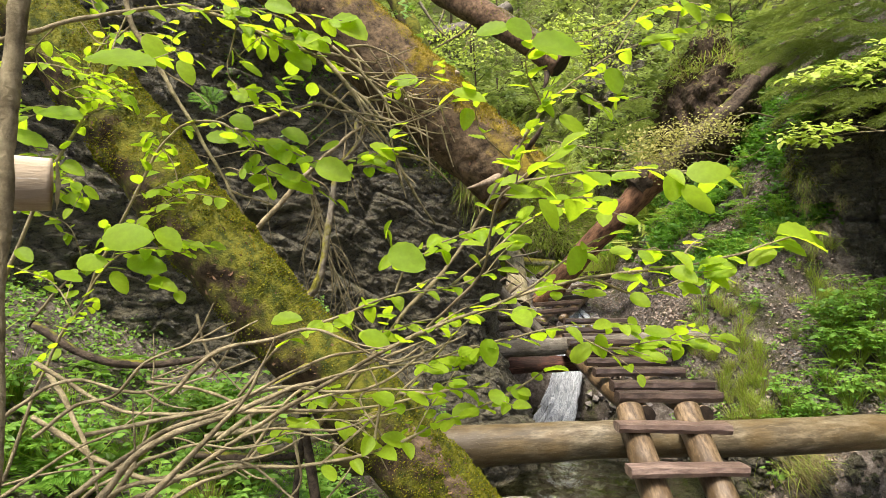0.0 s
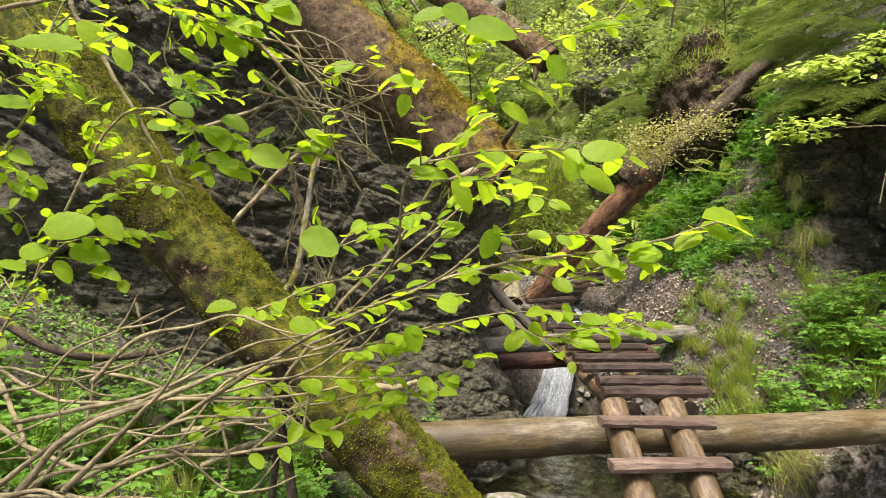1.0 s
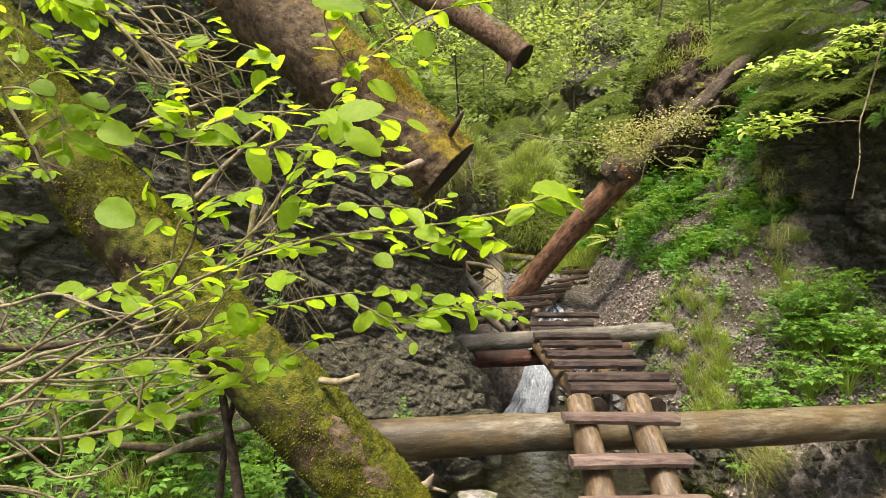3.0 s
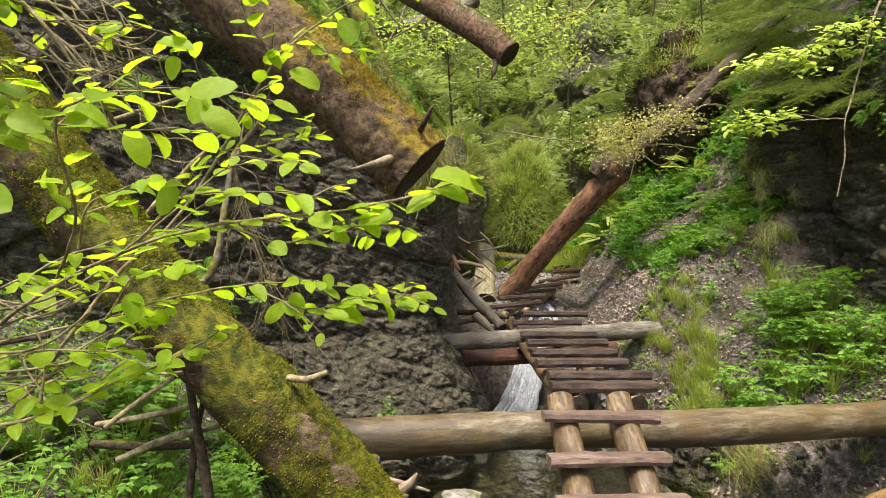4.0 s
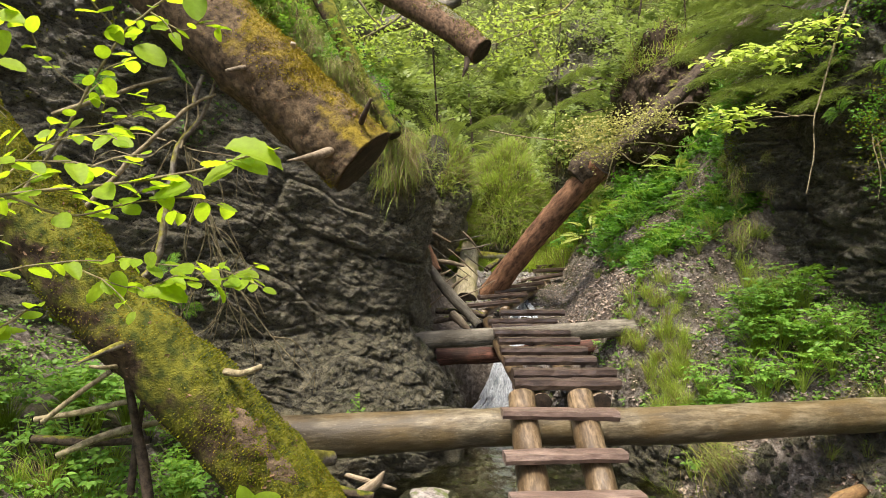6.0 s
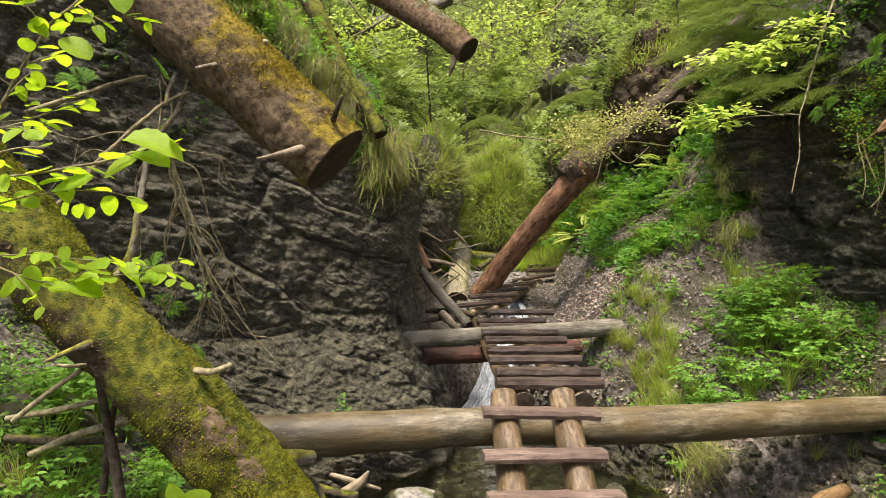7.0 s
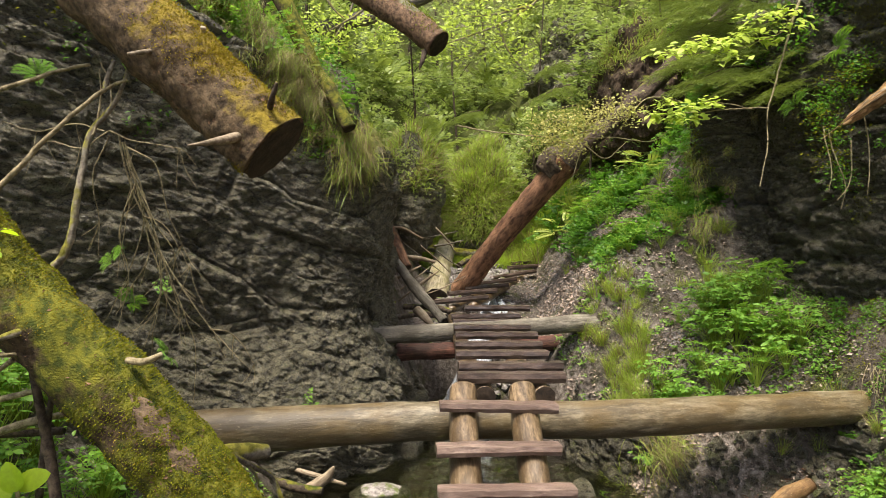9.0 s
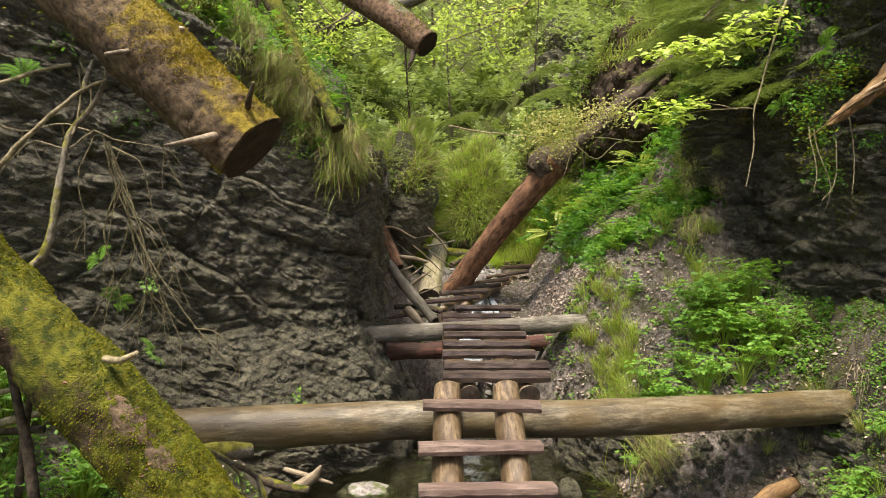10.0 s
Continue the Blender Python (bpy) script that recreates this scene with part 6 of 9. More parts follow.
twig(ob, [(-0.309, 1.100, 1.370), (-0.226, 1.100, 1.379), (-0.167, 1.080, 1.365), (-0.113, 1.080, 1.365)], 0.0020, 0.0006, 0.2, 0.045, BARK_TWIG)
twig(ob, [(0.014, 1.050, 1.543), (0.102, 1.050, 1.619), (0.155, 1.050, 1.654), (0.244, 1.050, 1.663)], 0.0020, 0.0006, 0.3, 0.045, BARK_TWIG)
twig(ob, [(-0.074, 1.050, 1.530), (-0.046, 1.020, 1.592), (0.013, 1.000, 1.618), (0.056, 1.000, 1.634)], 0.0020, 0.0006, 0.2, 0.045, BARK_TWIG)
big_leaves(ob, [(-0.065, 0.820, 1.601, -0.016, 0.810, 1.573, 0.9), (-0.281, 1.100, 1.481, -0.224, 1.090, 1.491, 0.5)])

# bare forked twigs of the shrub
ob = thing('dead_branch', 'bare grey dead twigs forking over the stream', 'branch')
twig(ob, [(-0.213, 1.130, 1.929), (-0.165, 1.130, 1.877), (-0.133, 1.140, 1.831), (-0.091, 1.150, 1.770), (-0.048, 1.170, 1.694), (-0.014, 1.200, 1.641)], 0.0030, 0.0010, None, 0.045, BARK_TWIG)
twig(ob, [(-0.165, 1.130, 1.877), (-0.199, 1.130, 1.843), (-0.194, 1.130, 1.820)], 0.0013, 0.0005, None, 0.045, BARK_TWIG)
twig(ob, [(-0.184, 1.130, 1.900), (-0.138, 1.140, 1.889), (-0.092, 1.160, 1.860), (-0.062, 1.160, 1.830)], 0.0013, 0.0005, None, 0.045, BARK_TWIG)
twig(ob, [(-0.156, 1.130, 1.862), (-0.217, 1.150, 1.809), (-0.236, 1.150, 1.799)], 0.0013, 0.0005, None, 0.045, BARK_TWIG)
twig(ob, [(-0.133, 1.140, 1.831), (-0.082, 1.160, 1.820), (-0.024, 1.170, 1.803), (0.016, 1.170, 1.803)], 0.0013, 0.0005, None, 0.045, BARK_TWIG)
twig(ob, [(-0.133, 1.140, 1.831), (-0.148, 1.140, 1.778), (-0.159, 1.140, 1.764)], 0.0013, 0.0005, None, 0.045, BARK_TWIG)
twig(ob, [(-0.091, 1.150, 1.770), (-0.043, 1.170, 1.754), (0.006, 1.180, 1.720)], 0.0013, 0.0005, None, 0.045, BARK_TWIG)
twig(ob, [(-0.091, 1.150, 1.770), (-0.043, 1.150, 1.756), (-0.023, 1.150, 1.746), (0.016, 1.160, 1.708)], 0.0013, 0.0005, None, 0.045, BARK_TWIG)
twig(ob, [(-0.119, 1.140, 1.812), (-0.178, 1.150, 1.814), (-0.242, 1.180, 1.780)], 0.0013, 0.0005, None, 0.045, BARK_TWIG)
twig(ob, [(-0.213, 1.130, 1.924), (-0.294, 1.150, 1.969), (-0.381, 1.180, 1.919)], 0.0012, 0.0004, None, 0.045, BARK_TWIG)
twig(ob, [(-0.175, 1.130, 1.896), (-0.101, 1.150, 1.901), (-0.052, 1.150, 1.901)], 0.0012, 0.0004, None, 0.045, BARK_TWIG)

ob = thing('dead_branch', 'reddish-grey dead branch hanging through the leaves', 'branch')
twig(ob, [(-0.608, 1.270, 2.114), (-0.586, 1.270, 2.028), (-0.538, 1.270, 1.948), (-0.485, 1.270, 1.852), (-0.426, 1.270, 1.751), (-0.376, 1.270, 1.670)], 0.0040, 0.0016, None, 0.045, BARK_TWIG)
twig(ob, [(-0.405, 1.270, 1.713), (-0.357, 1.270, 1.692), (-0.316, 1.270, 1.678)], 0.0017, 0.0008, None, 0.045, BARK_TWIG)
twig(ob, [(-0.538, 1.270, 1.948), (-0.496, 1.300, 1.918), (-0.453, 1.300, 1.874)], 0.0013, 0.0006, None, 0.045, BARK_TWIG)
twig(ob, [(-0.586, 1.270, 2.028), (-0.660, 1.300, 2.000), (-0.704, 1.300, 2.049)], 0.0013, 0.0006, None, 0.045, BARK_TWIG)

ob = thing('dead_branch', 'tangle of bare brown twigs with dead tips', 'branch')
twig(ob, [(-0.491, 0.950, 1.241), (-0.419, 0.950, 1.321), (-0.307, 0.950, 1.361), (-0.211, 0.950, 1.401), (-0.115, 0.950, 1.433), (-0.019, 0.950, 1.473)], 0.0040, 0.0008, None, 0.045, BARK_TWIG)
twig(ob, [(-0.575, 1.000, 1.214), (-0.407, 1.000, 1.332), (-0.264, 1.000, 1.357), (-0.121, 1.000, 1.365), (0.013, 1.000, 1.391)], 0.0033, 0.0008, None, 0.045, BARK_TWIG)
twig(ob, [(-0.413, 0.920, 1.253), (-0.320, 0.920, 1.345), (-0.266, 0.920, 1.400), (-0.231, 0.920, 1.481)], 0.0033, 0.0008, None, 0.045, BARK_TWIG)
twig(ob, [(-0.670, 1.100, 1.416), (-0.540, 1.100, 1.342), (-0.412, 1.080, 1.337), (-0.251, 1.050, 1.354), (-0.142, 1.030, 1.384), (-0.020, 1.000, 1.391)], 0.0026, 0.0008, None, 0.045, BARK_TWIG)
twig(ob, [(-0.533, 1.000, 1.323), (-0.407, 1.000, 1.349), (-0.306, 1.000, 1.374), (-0.185, 0.980, 1.436), (-0.067, 0.950, 1.465), (0.013, 0.950, 1.505)], 0.0026, 0.0008, None, 0.045, BARK_TWIG)
twig(ob, [(-0.382, 1.000, 1.332), (-0.256, 1.000, 1.391), (-0.121, 1.000, 1.391), (-0.037, 1.000, 1.441), (-0.033, 1.000, 1.454)], 0.0020, 0.0008, None, 0.045, BARK_TWIG)
twig(ob, [(-0.323, 1.000, 1.306), (-0.256, 1.000, 1.332), (-0.155, 1.000, 1.332), (-0.071, 1.000, 1.365)], 0.0020, 0.0008, None, 0.045, BARK_TWIG)
twig(ob, [(-0.222, 1.000, 1.323), (-0.214, 1.000, 1.256), (-0.239, 1.000, 1.222)], 0.0020, 0.0006, None, 0.045, BARK_TWIG)
twig(ob, [(-0.438, 1.200, 1.480), (-0.418, 1.200, 1.419), (-0.367, 1.200, 1.359), (-0.297, 1.200, 1.298)], 0.0020, 0.0006, None, 0.045, BARK_TWIG)
twig(ob, [(-0.705, 1.200, 1.379), (-0.649, 1.180, 1.303), (-0.604, 1.150, 1.243), (-0.584, 1.150, 1.166)], 0.0040, 0.0016, None, 0.045, BARK_TWIG)
twig(ob, [(-0.104, 1.000, 1.315), (-0.096, 1.000, 1.382), (-0.113, 1.000, 1.433)], 0.0020, 0.0006, None, 0.045, BARK_TWIG)
twig(ob, [(-0.659, 1.000, 1.231), (-0.586, 1.050, 1.283), (-0.530, 1.080, 1.310), (-0.448, 1.100, 1.370)], 0.0020, 0.0006, None, 0.045, BARK_TWIG)

ob = thing('dead_branch', 'dense tangle of thin dead tan twigs near the bank', 'branch')
twig(ob, [(-0.697, 0.998, 1.294), (-0.635, 1.004, 1.363), (-0.567, 1.010, 1.400), (-0.454, 1.016, 1.386), (-0.357, 1.022, 1.407), (-0.284, 1.028, 1.432)], 0.0024, 0.0007, None, 0.045, BARK_TWIG)
twig(ob, [(-0.349, 0.998, 1.412), (-0.326, 0.998, 1.439), (-0.304, 0.998, 1.480)], 0.0015, 0.0006, None, 0.045, BARK_TWIG)
twig(ob, [(-0.446, 0.998, 1.390), (-0.410, 0.998, 1.371), (-0.375, 0.998, 1.365)], 0.0015, 0.0006, None, 0.045, BARK_TWIG)
twig(ob, [(-0.519, 0.908, 1.234), (-0.480, 0.914, 1.248), (-0.441, 0.920, 1.254), (-0.396, 0.926, 1.231), (-0.353, 0.932, 1.218), (-0.318, 0.938, 1.185)], 0.0030, 0.0007, None, 0.045, BARK_TWIG)
twig(ob, [(-0.344, 0.908, 1.228), (-0.297, 0.908, 1.233), (-0.249, 0.908, 1.250)], 0.0015, 0.0006, None, 0.045, BARK_TWIG)
twig(ob, [(-0.344, 0.908, 1.228), (-0.324, 0.908, 1.237), (-0.304, 0.908, 1.258)], 0.0015, 0.0006, None, 0.045, BARK_TWIG)
twig(ob, [(-0.532, 0.970, 1.209), (-0.462, 0.976, 1.252), (-0.383, 0.982, 1.262), (-0.295, 0.988, 1.289), (-0.195, 0.994, 1.221), (-0.125, 1.000, 1.293)], 0.0026, 0.0007, None, 0.045, BARK_TWIG)
twig(ob, [(-0.190, 0.970, 1.231), (-0.146, 0.970, 1.236), (-0.103, 0.970, 1.256)], 0.0015, 0.0006, None, 0.045, BARK_TWIG)
twig(ob, [(-0.290, 0.970, 1.295), (-0.245, 0.970, 1.304), (-0.201, 0.970, 1.327)], 0.0015, 0.0006, None, 0.045, BARK_TWIG)
twig(ob, [(-0.825, 1.192, 1.120), (-0.730, 1.198, 1.124), (-0.637, 1.204, 1.148), (-0.539, 1.210, 1.134), (-0.452, 1.216, 1.036), (-0.354, 1.222, 1.039)], 0.0019, 0.0007, None, 0.045, BARK_TWIG)
twig(ob, [(-0.444, 1.192, 1.047), (-0.374, 1.192, 1.047), (-0.305, 1.192, 1.063)], 0.0015, 0.0006, None, 0.045, BARK_TWIG)
twig(ob, [(-0.531, 1.192, 1.141), (-0.471, 1.192, 1.131), (-0.411, 1.192, 1.137)], 0.0015, 0.0006, None, 0.045, BARK_TWIG)
twig(ob, [(-0.375, 0.924, 1.399), (-0.318, 0.930, 1.455), (-0.246, 0.936, 1.471), (-0.170, 0.942, 1.486), (-0.075, 0.948, 1.440), (-0.012, 0.954, 1.474)], 0.0024, 0.0007, None, 0.045, BARK_TWIG)
twig(ob, [(-0.167, 0.924, 1.488), (-0.122, 0.924, 1.470), (-0.078, 0.924, 1.465)], 0.0015, 0.0006, None, 0.045, BARK_TWIG)
twig(ob, [(-0.073, 0.924, 1.444), (-0.020, 0.924, 1.457), (0.033, 0.924, 1.483)], 0.0015, 0.0006, None, 0.045, BARK_TWIG)
twig(ob, [(-0.507, 1.209, 1.133), (-0.441, 1.215, 1.174), (-0.371, 1.221, 1.202), (-0.313, 1.227, 1.250), (-0.254, 1.233, 1.258), (-0.137, 1.239, 1.215)], 0.0031, 0.0007, None, 0.045, BARK_TWIG)
twig(ob, [(-0.249, 1.209, 1.265), (-0.188, 1.209, 1.269), (-0.128, 1.209, 1.290)], 0.0015, 0.0006, None, 0.045, BARK_TWIG)
twig(ob, [(-0.368, 1.209, 1.206), (-0.335, 1.209, 1.187), (-0.302, 1.209, 1.184)], 0.0015, 0.0006, None, 0.045, BARK_TWIG)
twig(ob, [(-0.852, 1.175, 1.127), (-0.799, 1.181, 1.099), (-0.749, 1.187, 1.076), (-0.696, 1.193, 1.080), (-0.635, 1.199, 1.088), (-0.576, 1.205, 1.079)], 0.0025, 0.0007, None, 0.045, BARK_TWIG)
twig(ob, [(-0.622, 1.175, 1.098), (-0.562, 1.175, 1.114), (-0.502, 1.175, 1.146)], 0.0015, 0.0006, None, 0.045, BARK_TWIG)
twig(ob, [(-0.741, 1.175, 1.081), (-0.677, 1.175, 1.052), (-0.612, 1.175, 1.038)], 0.0015, 0.0006, None, 0.045, BARK_TWIG)
twig(ob, [(-0.599, 0.982, 1.323), (-0.539, 0.988, 1.365), (-0.484, 0.994, 1.384), (-0.441, 1.000, 1.435), (-0.377, 1.006, 1.461), (-0.313, 1.012, 1.491)], 0.0022, 0.0007, None, 0.045, BARK_TWIG)
twig(ob, [(-0.368, 0.982, 1.464), (-0.319, 0.982, 1.472), (-0.270, 0.982, 1.493)], 0.0015, 0.0006, None, 0.045, BARK_TWIG)
twig(ob, [(-0.368, 0.982, 1.464), (-0.353, 0.982, 1.486), (-0.338, 0.982, 1.521)], 0.0015, 0.0006, None, 0.045, BARK_TWIG)
twig(ob, [(-0.540, 1.024, 1.205), (-0.447, 1.030, 1.201), (-0.352, 1.036, 1.190), (-0.257, 1.042, 1.171), (-0.188, 1.048, 1.074), (-0.113, 1.054, 1.027)], 0.0023, 0.0007, None, 0.045, BARK_TWIG)
twig(ob, [(-0.348, 1.024, 1.195), (-0.340, 1.024, 1.137), (-0.332, 1.024, 1.093)], 0.0015, 0.0006, None, 0.045, BARK_TWIG)
twig(ob, [(-0.348, 1.024, 1.195), (-0.320, 1.024, 1.143), (-0.292, 1.024, 1.104)], 0.0015, 0.0006, None, 0.045, BARK_TWIG)
twig(ob, [(-0.532, 1.179, 1.125), (-0.468, 1.185, 1.143), (-0.394, 1.191, 1.140), (-0.324, 1.197, 1.110), (-0.260, 1.203, 1.066), (-0.189, 1.209, 1.054)], 0.0026, 0.0007, None, 0.045, BARK_TWIG)
twig(ob, [(-0.254, 1.179, 1.077), (-0.211, 1.179, 1.041), (-0.168, 1.179, 1.022)], 0.0015, 0.0006, None, 0.045, BARK_TWIG)
twig(ob, [(-0.319, 1.179, 1.117), (-0.265, 1.179, 1.090), (-0.211, 1.179, 1.078)], 0.0015, 0.0006, None, 0.045, BARK_TWIG)
twig(ob, [(-0.429, 0.957, 1.231), (-0.349, 0.963, 1.218), (-0.270, 0.969, 1.184), (-0.197, 0.975, 1.138), (-0.100, 0.981, 1.160), (-0.043, 0.987, 1.094)], 0.0023, 0.0007, None, 0.045, BARK_TWIG)
twig(ob, [(-0.098, 0.957, 1.171), (-0.064, 0.957, 1.163), (-0.031, 0.957, 1.169)], 0.0015, 0.0006, None, 0.045, BARK_TWIG)
twig(ob, [(-0.266, 0.957, 1.189), (-0.240, 0.957, 1.161), (-0.214, 0.957, 1.147)], 0.0015, 0.0006, None, 0.045, BARK_TWIG)
twig(ob, [(-0.474, 1.077, 1.386), (-0.393, 1.083, 1.375), (-0.314, 1.089, 1.346), (-0.231, 1.095, 1.330), (-0.146, 1.101, 1.326), (-0.095, 1.107, 1.229)], 0.0022, 0.0007, None, 0.045, BARK_TWIG)
twig(ob, [(-0.142, 1.077, 1.332), (-0.087, 1.077, 1.333), (-0.032, 1.077, 1.349)], 0.0015, 0.0006, None, 0.045, BARK_TWIG)
twig(ob, [(-0.311, 1.077, 1.349), (-0.302, 1.077, 1.291), (-0.293, 1.077, 1.249)], 0.0015, 0.0006, None, 0.045, BARK_TWIG)
twig(ob, [(-0.600, 0.984, 1.204), (-0.536, 0.990, 1.183), (-0.467, 0.996, 1.184), (-0.412, 1.002, 1.123), (-0.337, 1.008, 1.134), (-0.308, 1.014, 1.060)], 0.0026, 0.0007, None, 0.045, BARK_TWIG)
twig(ob, [(-0.461, 0.984, 1.189), (-0.413, 0.984, 1.155), (-0.364, 0.984, 1.135)], 0.0015, 0.0006, None, 0.045, BARK_TWIG)
twig(ob, [(-0.329, 0.984, 1.145), (-0.272, 0.984, 1.145), (-0.215, 0.984, 1.159)], 0.0015, 0.0006, None, 0.045, BARK_TWIG)
twig(ob, [(-0.793, 1.053, 1.194), (-0.706, 1.059, 1.226), (-0.614, 1.065, 1.248), (-0.518, 1.071, 1.254), (-0.429, 1.077, 1.295), (-0.311, 1.083, 1.225)], 0.0017, 0.0007, None, 0.045, BARK_TWIG)
twig(ob, [(-0.607, 1.053, 1.252), (-0.576, 1.053, 1.259), (-0.545, 1.053, 1.280)], 0.0015, 0.0006, None, 0.045, BARK_TWIG)
twig(ob, [(-0.607, 1.053, 1.252), (-0.576, 1.053, 1.259), (-0.546, 1.053, 1.281)], 0.0015, 0.0006, None, 0.045, BARK_TWIG)
twig(ob, [(-0.727, 1.105, 1.173), (-0.640, 1.111, 1.162), (-0.557, 1.117, 1.125), (-0.493, 1.123, 1.058), (-0.386, 1.129, 1.068), (-0.324, 1.135, 1.009)], 0.0029, 0.0007, None, 0.045, BARK_TWIG)
twig(ob, [(-0.378, 1.105, 1.080), (-0.329, 1.105, 1.048), (-0.281, 1.105, 1.032)], 0.0015, 0.0006, None, 0.045, BARK_TWIG)
twig(ob, [(-0.551, 1.105, 1.130), (-0.543, 1.105, 1.080), (-0.535, 1.105, 1.045)], 0.0015, 0.0006, None, 0.045, BARK_TWIG)
twig(ob, [(-0.685, 1.182, 1.124), (-0.621, 1.188, 1.170), (-0.552, 1.194, 1.218), (-0.522, 1.200, 1.308), (-0.520, 1.206, 1.367), (-0.519, 1.212, 1.453)], 0.0027, 0.0007, None, 0.045, BARK_TWIG)
twig(ob, [(-0.510, 1.182, 1.371), (-0.464, 1.182, 1.373), (-0.418, 1.182, 1.390)], 0.0015, 0.0006, None, 0.045, BARK_TWIG)
twig(ob, [(-0.510, 1.182, 1.371), (-0.445, 1.182, 1.394), (-0.381, 1.182, 1.432)], 0.0015, 0.0006, None, 0.045, BARK_TWIG)
twig(ob, [(-0.546, 0.979, 1.222), (-0.496, 0.985, 1.230), (-0.454, 0.991, 1.278), (-0.408, 0.997, 1.296), (-0.365, 1.003, 1.308), (-0.316, 1.009, 1.318)], 0.0032, 0.0007, None, 0.045, BARK_TWIG)
twig(ob, [(-0.449, 0.979, 1.282), (-0.450, 0.979, 1.327), (-0.452, 0.979, 1.386)], 0.0015, 0.0006, None, 0.045, BARK_TWIG)
twig(ob, [(-0.356, 0.979, 1.315), (-0.297, 0.979, 1.309), (-0.238, 0.979, 1.317)], 0.0015, 0.0006, None, 0.045, BARK_TWIG)

ob = thing('dead_branch', 'spray of bare forked dead twigs among the leaves', 'branch')
twig(ob, [(-0.187, 1.161, 1.867), (-0.163, 1.161, 1.836), (-0.133, 1.161, 1.816), (-0.110, 1.161, 1.790), (-0.086, 1.161, 1.762)], 0.0020, 0.0006, None, 0.045, BARK_TWIG)
twig(ob, [(-0.086, 1.161, 1.762), (-0.075, 1.161, 1.721), (-0.063, 1.161, 1.687)], 0.0012, 0.0005, None, 0.045, BARK_TWIG)
twig(ob, [(-0.086, 1.161, 1.762), (-0.049, 1.161, 1.758), (-0.013, 1.161, 1.761)], 0.0012, 0.0005, None, 0.045, BARK_TWIG)
twig(ob, [(-0.133, 1.161, 1.816), (-0.116, 1.161, 1.806), (-0.099, 1.161, 1.803)], 0.0012, 0.0005, None, 0.045, BARK_TWIG)
twig(ob, [(-0.160, 1.144, 1.865), (-0.119, 1.144, 1.855), (-0.076, 1.144, 1.854), (-0.037, 1.144, 1.830), (-0.002, 1.144, 1.810)], 0.0020, 0.0006, None, 0.045, BARK_TWIG)
twig(ob, [(-0.002, 1.144, 1.810), (0.008, 1.144, 1.771), (0.018, 1.144, 1.739)], 0.0012, 0.0005, None, 0.045, BARK_TWIG)
twig(ob, [(-0.037, 1.144, 1.830), (-0.012, 1.144, 1.839), (0.014, 1.144, 1.856)], 0.0012, 0.0005, None, 0.045, BARK_TWIG)
twig(ob, [(-0.119, 1.144, 1.855), (-0.108, 1.144, 1.828), (-0.097, 1.144, 1.809)], 0.0012, 0.0005, None, 0.045, BARK_TWIG)
twig(ob, [(-0.153, 1.140, 1.872), (-0.126, 1.140, 1.833), (-0.093, 1.140, 1.795), (-0.076, 1.140, 1.743), (-0.047, 1.140, 1.711)], 0.0020, 0.0006, None, 0.045, BARK_TWIG)
twig(ob, [(-0.076, 1.140, 1.743), (-0.072, 1.140, 1.719), (-0.068, 1.140, 1.703)], 0.0012, 0.0005, None, 0.045, BARK_TWIG)
twig(ob, [(-0.126, 1.140, 1.833), (-0.098, 1.140, 1.828), (-0.071, 1.140, 1.831)], 0.0012, 0.0005, None, 0.045, BARK_TWIG)
twig(ob, [(-0.126, 1.140, 1.833), (-0.132, 1.140, 1.807), (-0.139, 1.140, 1.789)], 0.0012, 0.0005, None, 0.045, BARK_TWIG)
twig(ob, [(-0.170, 1.163, 1.916), (-0.131, 1.163, 1.898), (-0.093, 1.163, 1.877), (-0.051, 1.163, 1.866), (-0.008, 1.163, 1.864)], 0.0020, 0.0006, None, 0.045, BARK_TWIG)
twig(ob, [(-0.008, 1.163, 1.864), (0.006, 1.163, 1.821), (0.020, 1.163, 1.787)], 0.0012, 0.0005, None, 0.045, BARK_TWIG)
twig(ob, [(-0.131, 1.163, 1.898), (-0.111, 1.163, 1.901), (-0.091, 1.163, 1.912)], 0.0012, 0.0005, None, 0.045, BARK_TWIG)
twig(ob, [(-0.051, 1.163, 1.866), (-0.028, 1.163, 1.873), (-0.006, 1.163, 1.889)], 0.0012, 0.0005, None, 0.045, BARK_TWIG)
twig(ob, [(-0.141, 1.136, 1.910), (-0.122, 1.136, 1.883), (-0.098, 1.136, 1.854), (-0.086, 1.136, 1.828), (-0.057, 1.136, 1.807)], 0.0020, 0.0006, None, 0.045, BARK_TWIG)
twig(ob, [(-0.098, 1.136, 1.854), (-0.103, 1.136, 1.831), (-0.107, 1.136, 1.817)], 0.0012, 0.0005, None, 0.045, BARK_TWIG)
twig(ob, [(-0.098, 1.136, 1.854), (-0.062, 1.136, 1.840), (-0.025, 1.136, 1.833)], 0.0012, 0.0005, None, 0.045, BARK_TWIG)
twig(ob, [(-0.122, 1.136, 1.883), (-0.099, 1.136, 1.869), (-0.076, 1.136, 1.862)], 0.0012, 0.0005, None, 0.045, BARK_TWIG)
twig(ob, [(-0.152, 1.183, 1.925), (-0.122, 1.183, 1.895), (-0.099, 1.183, 1.853), (-0.087, 1.183, 1.807), (-0.047, 1.183, 1.783)], 0.0020, 0.0006, None, 0.045, BARK_TWIG)
twig(ob, [(-0.099, 1.183, 1.853), (-0.065, 1.183, 1.838), (-0.031, 1.183, 1.832)], 0.0012, 0.0005, None, 0.045, BARK_TWIG)
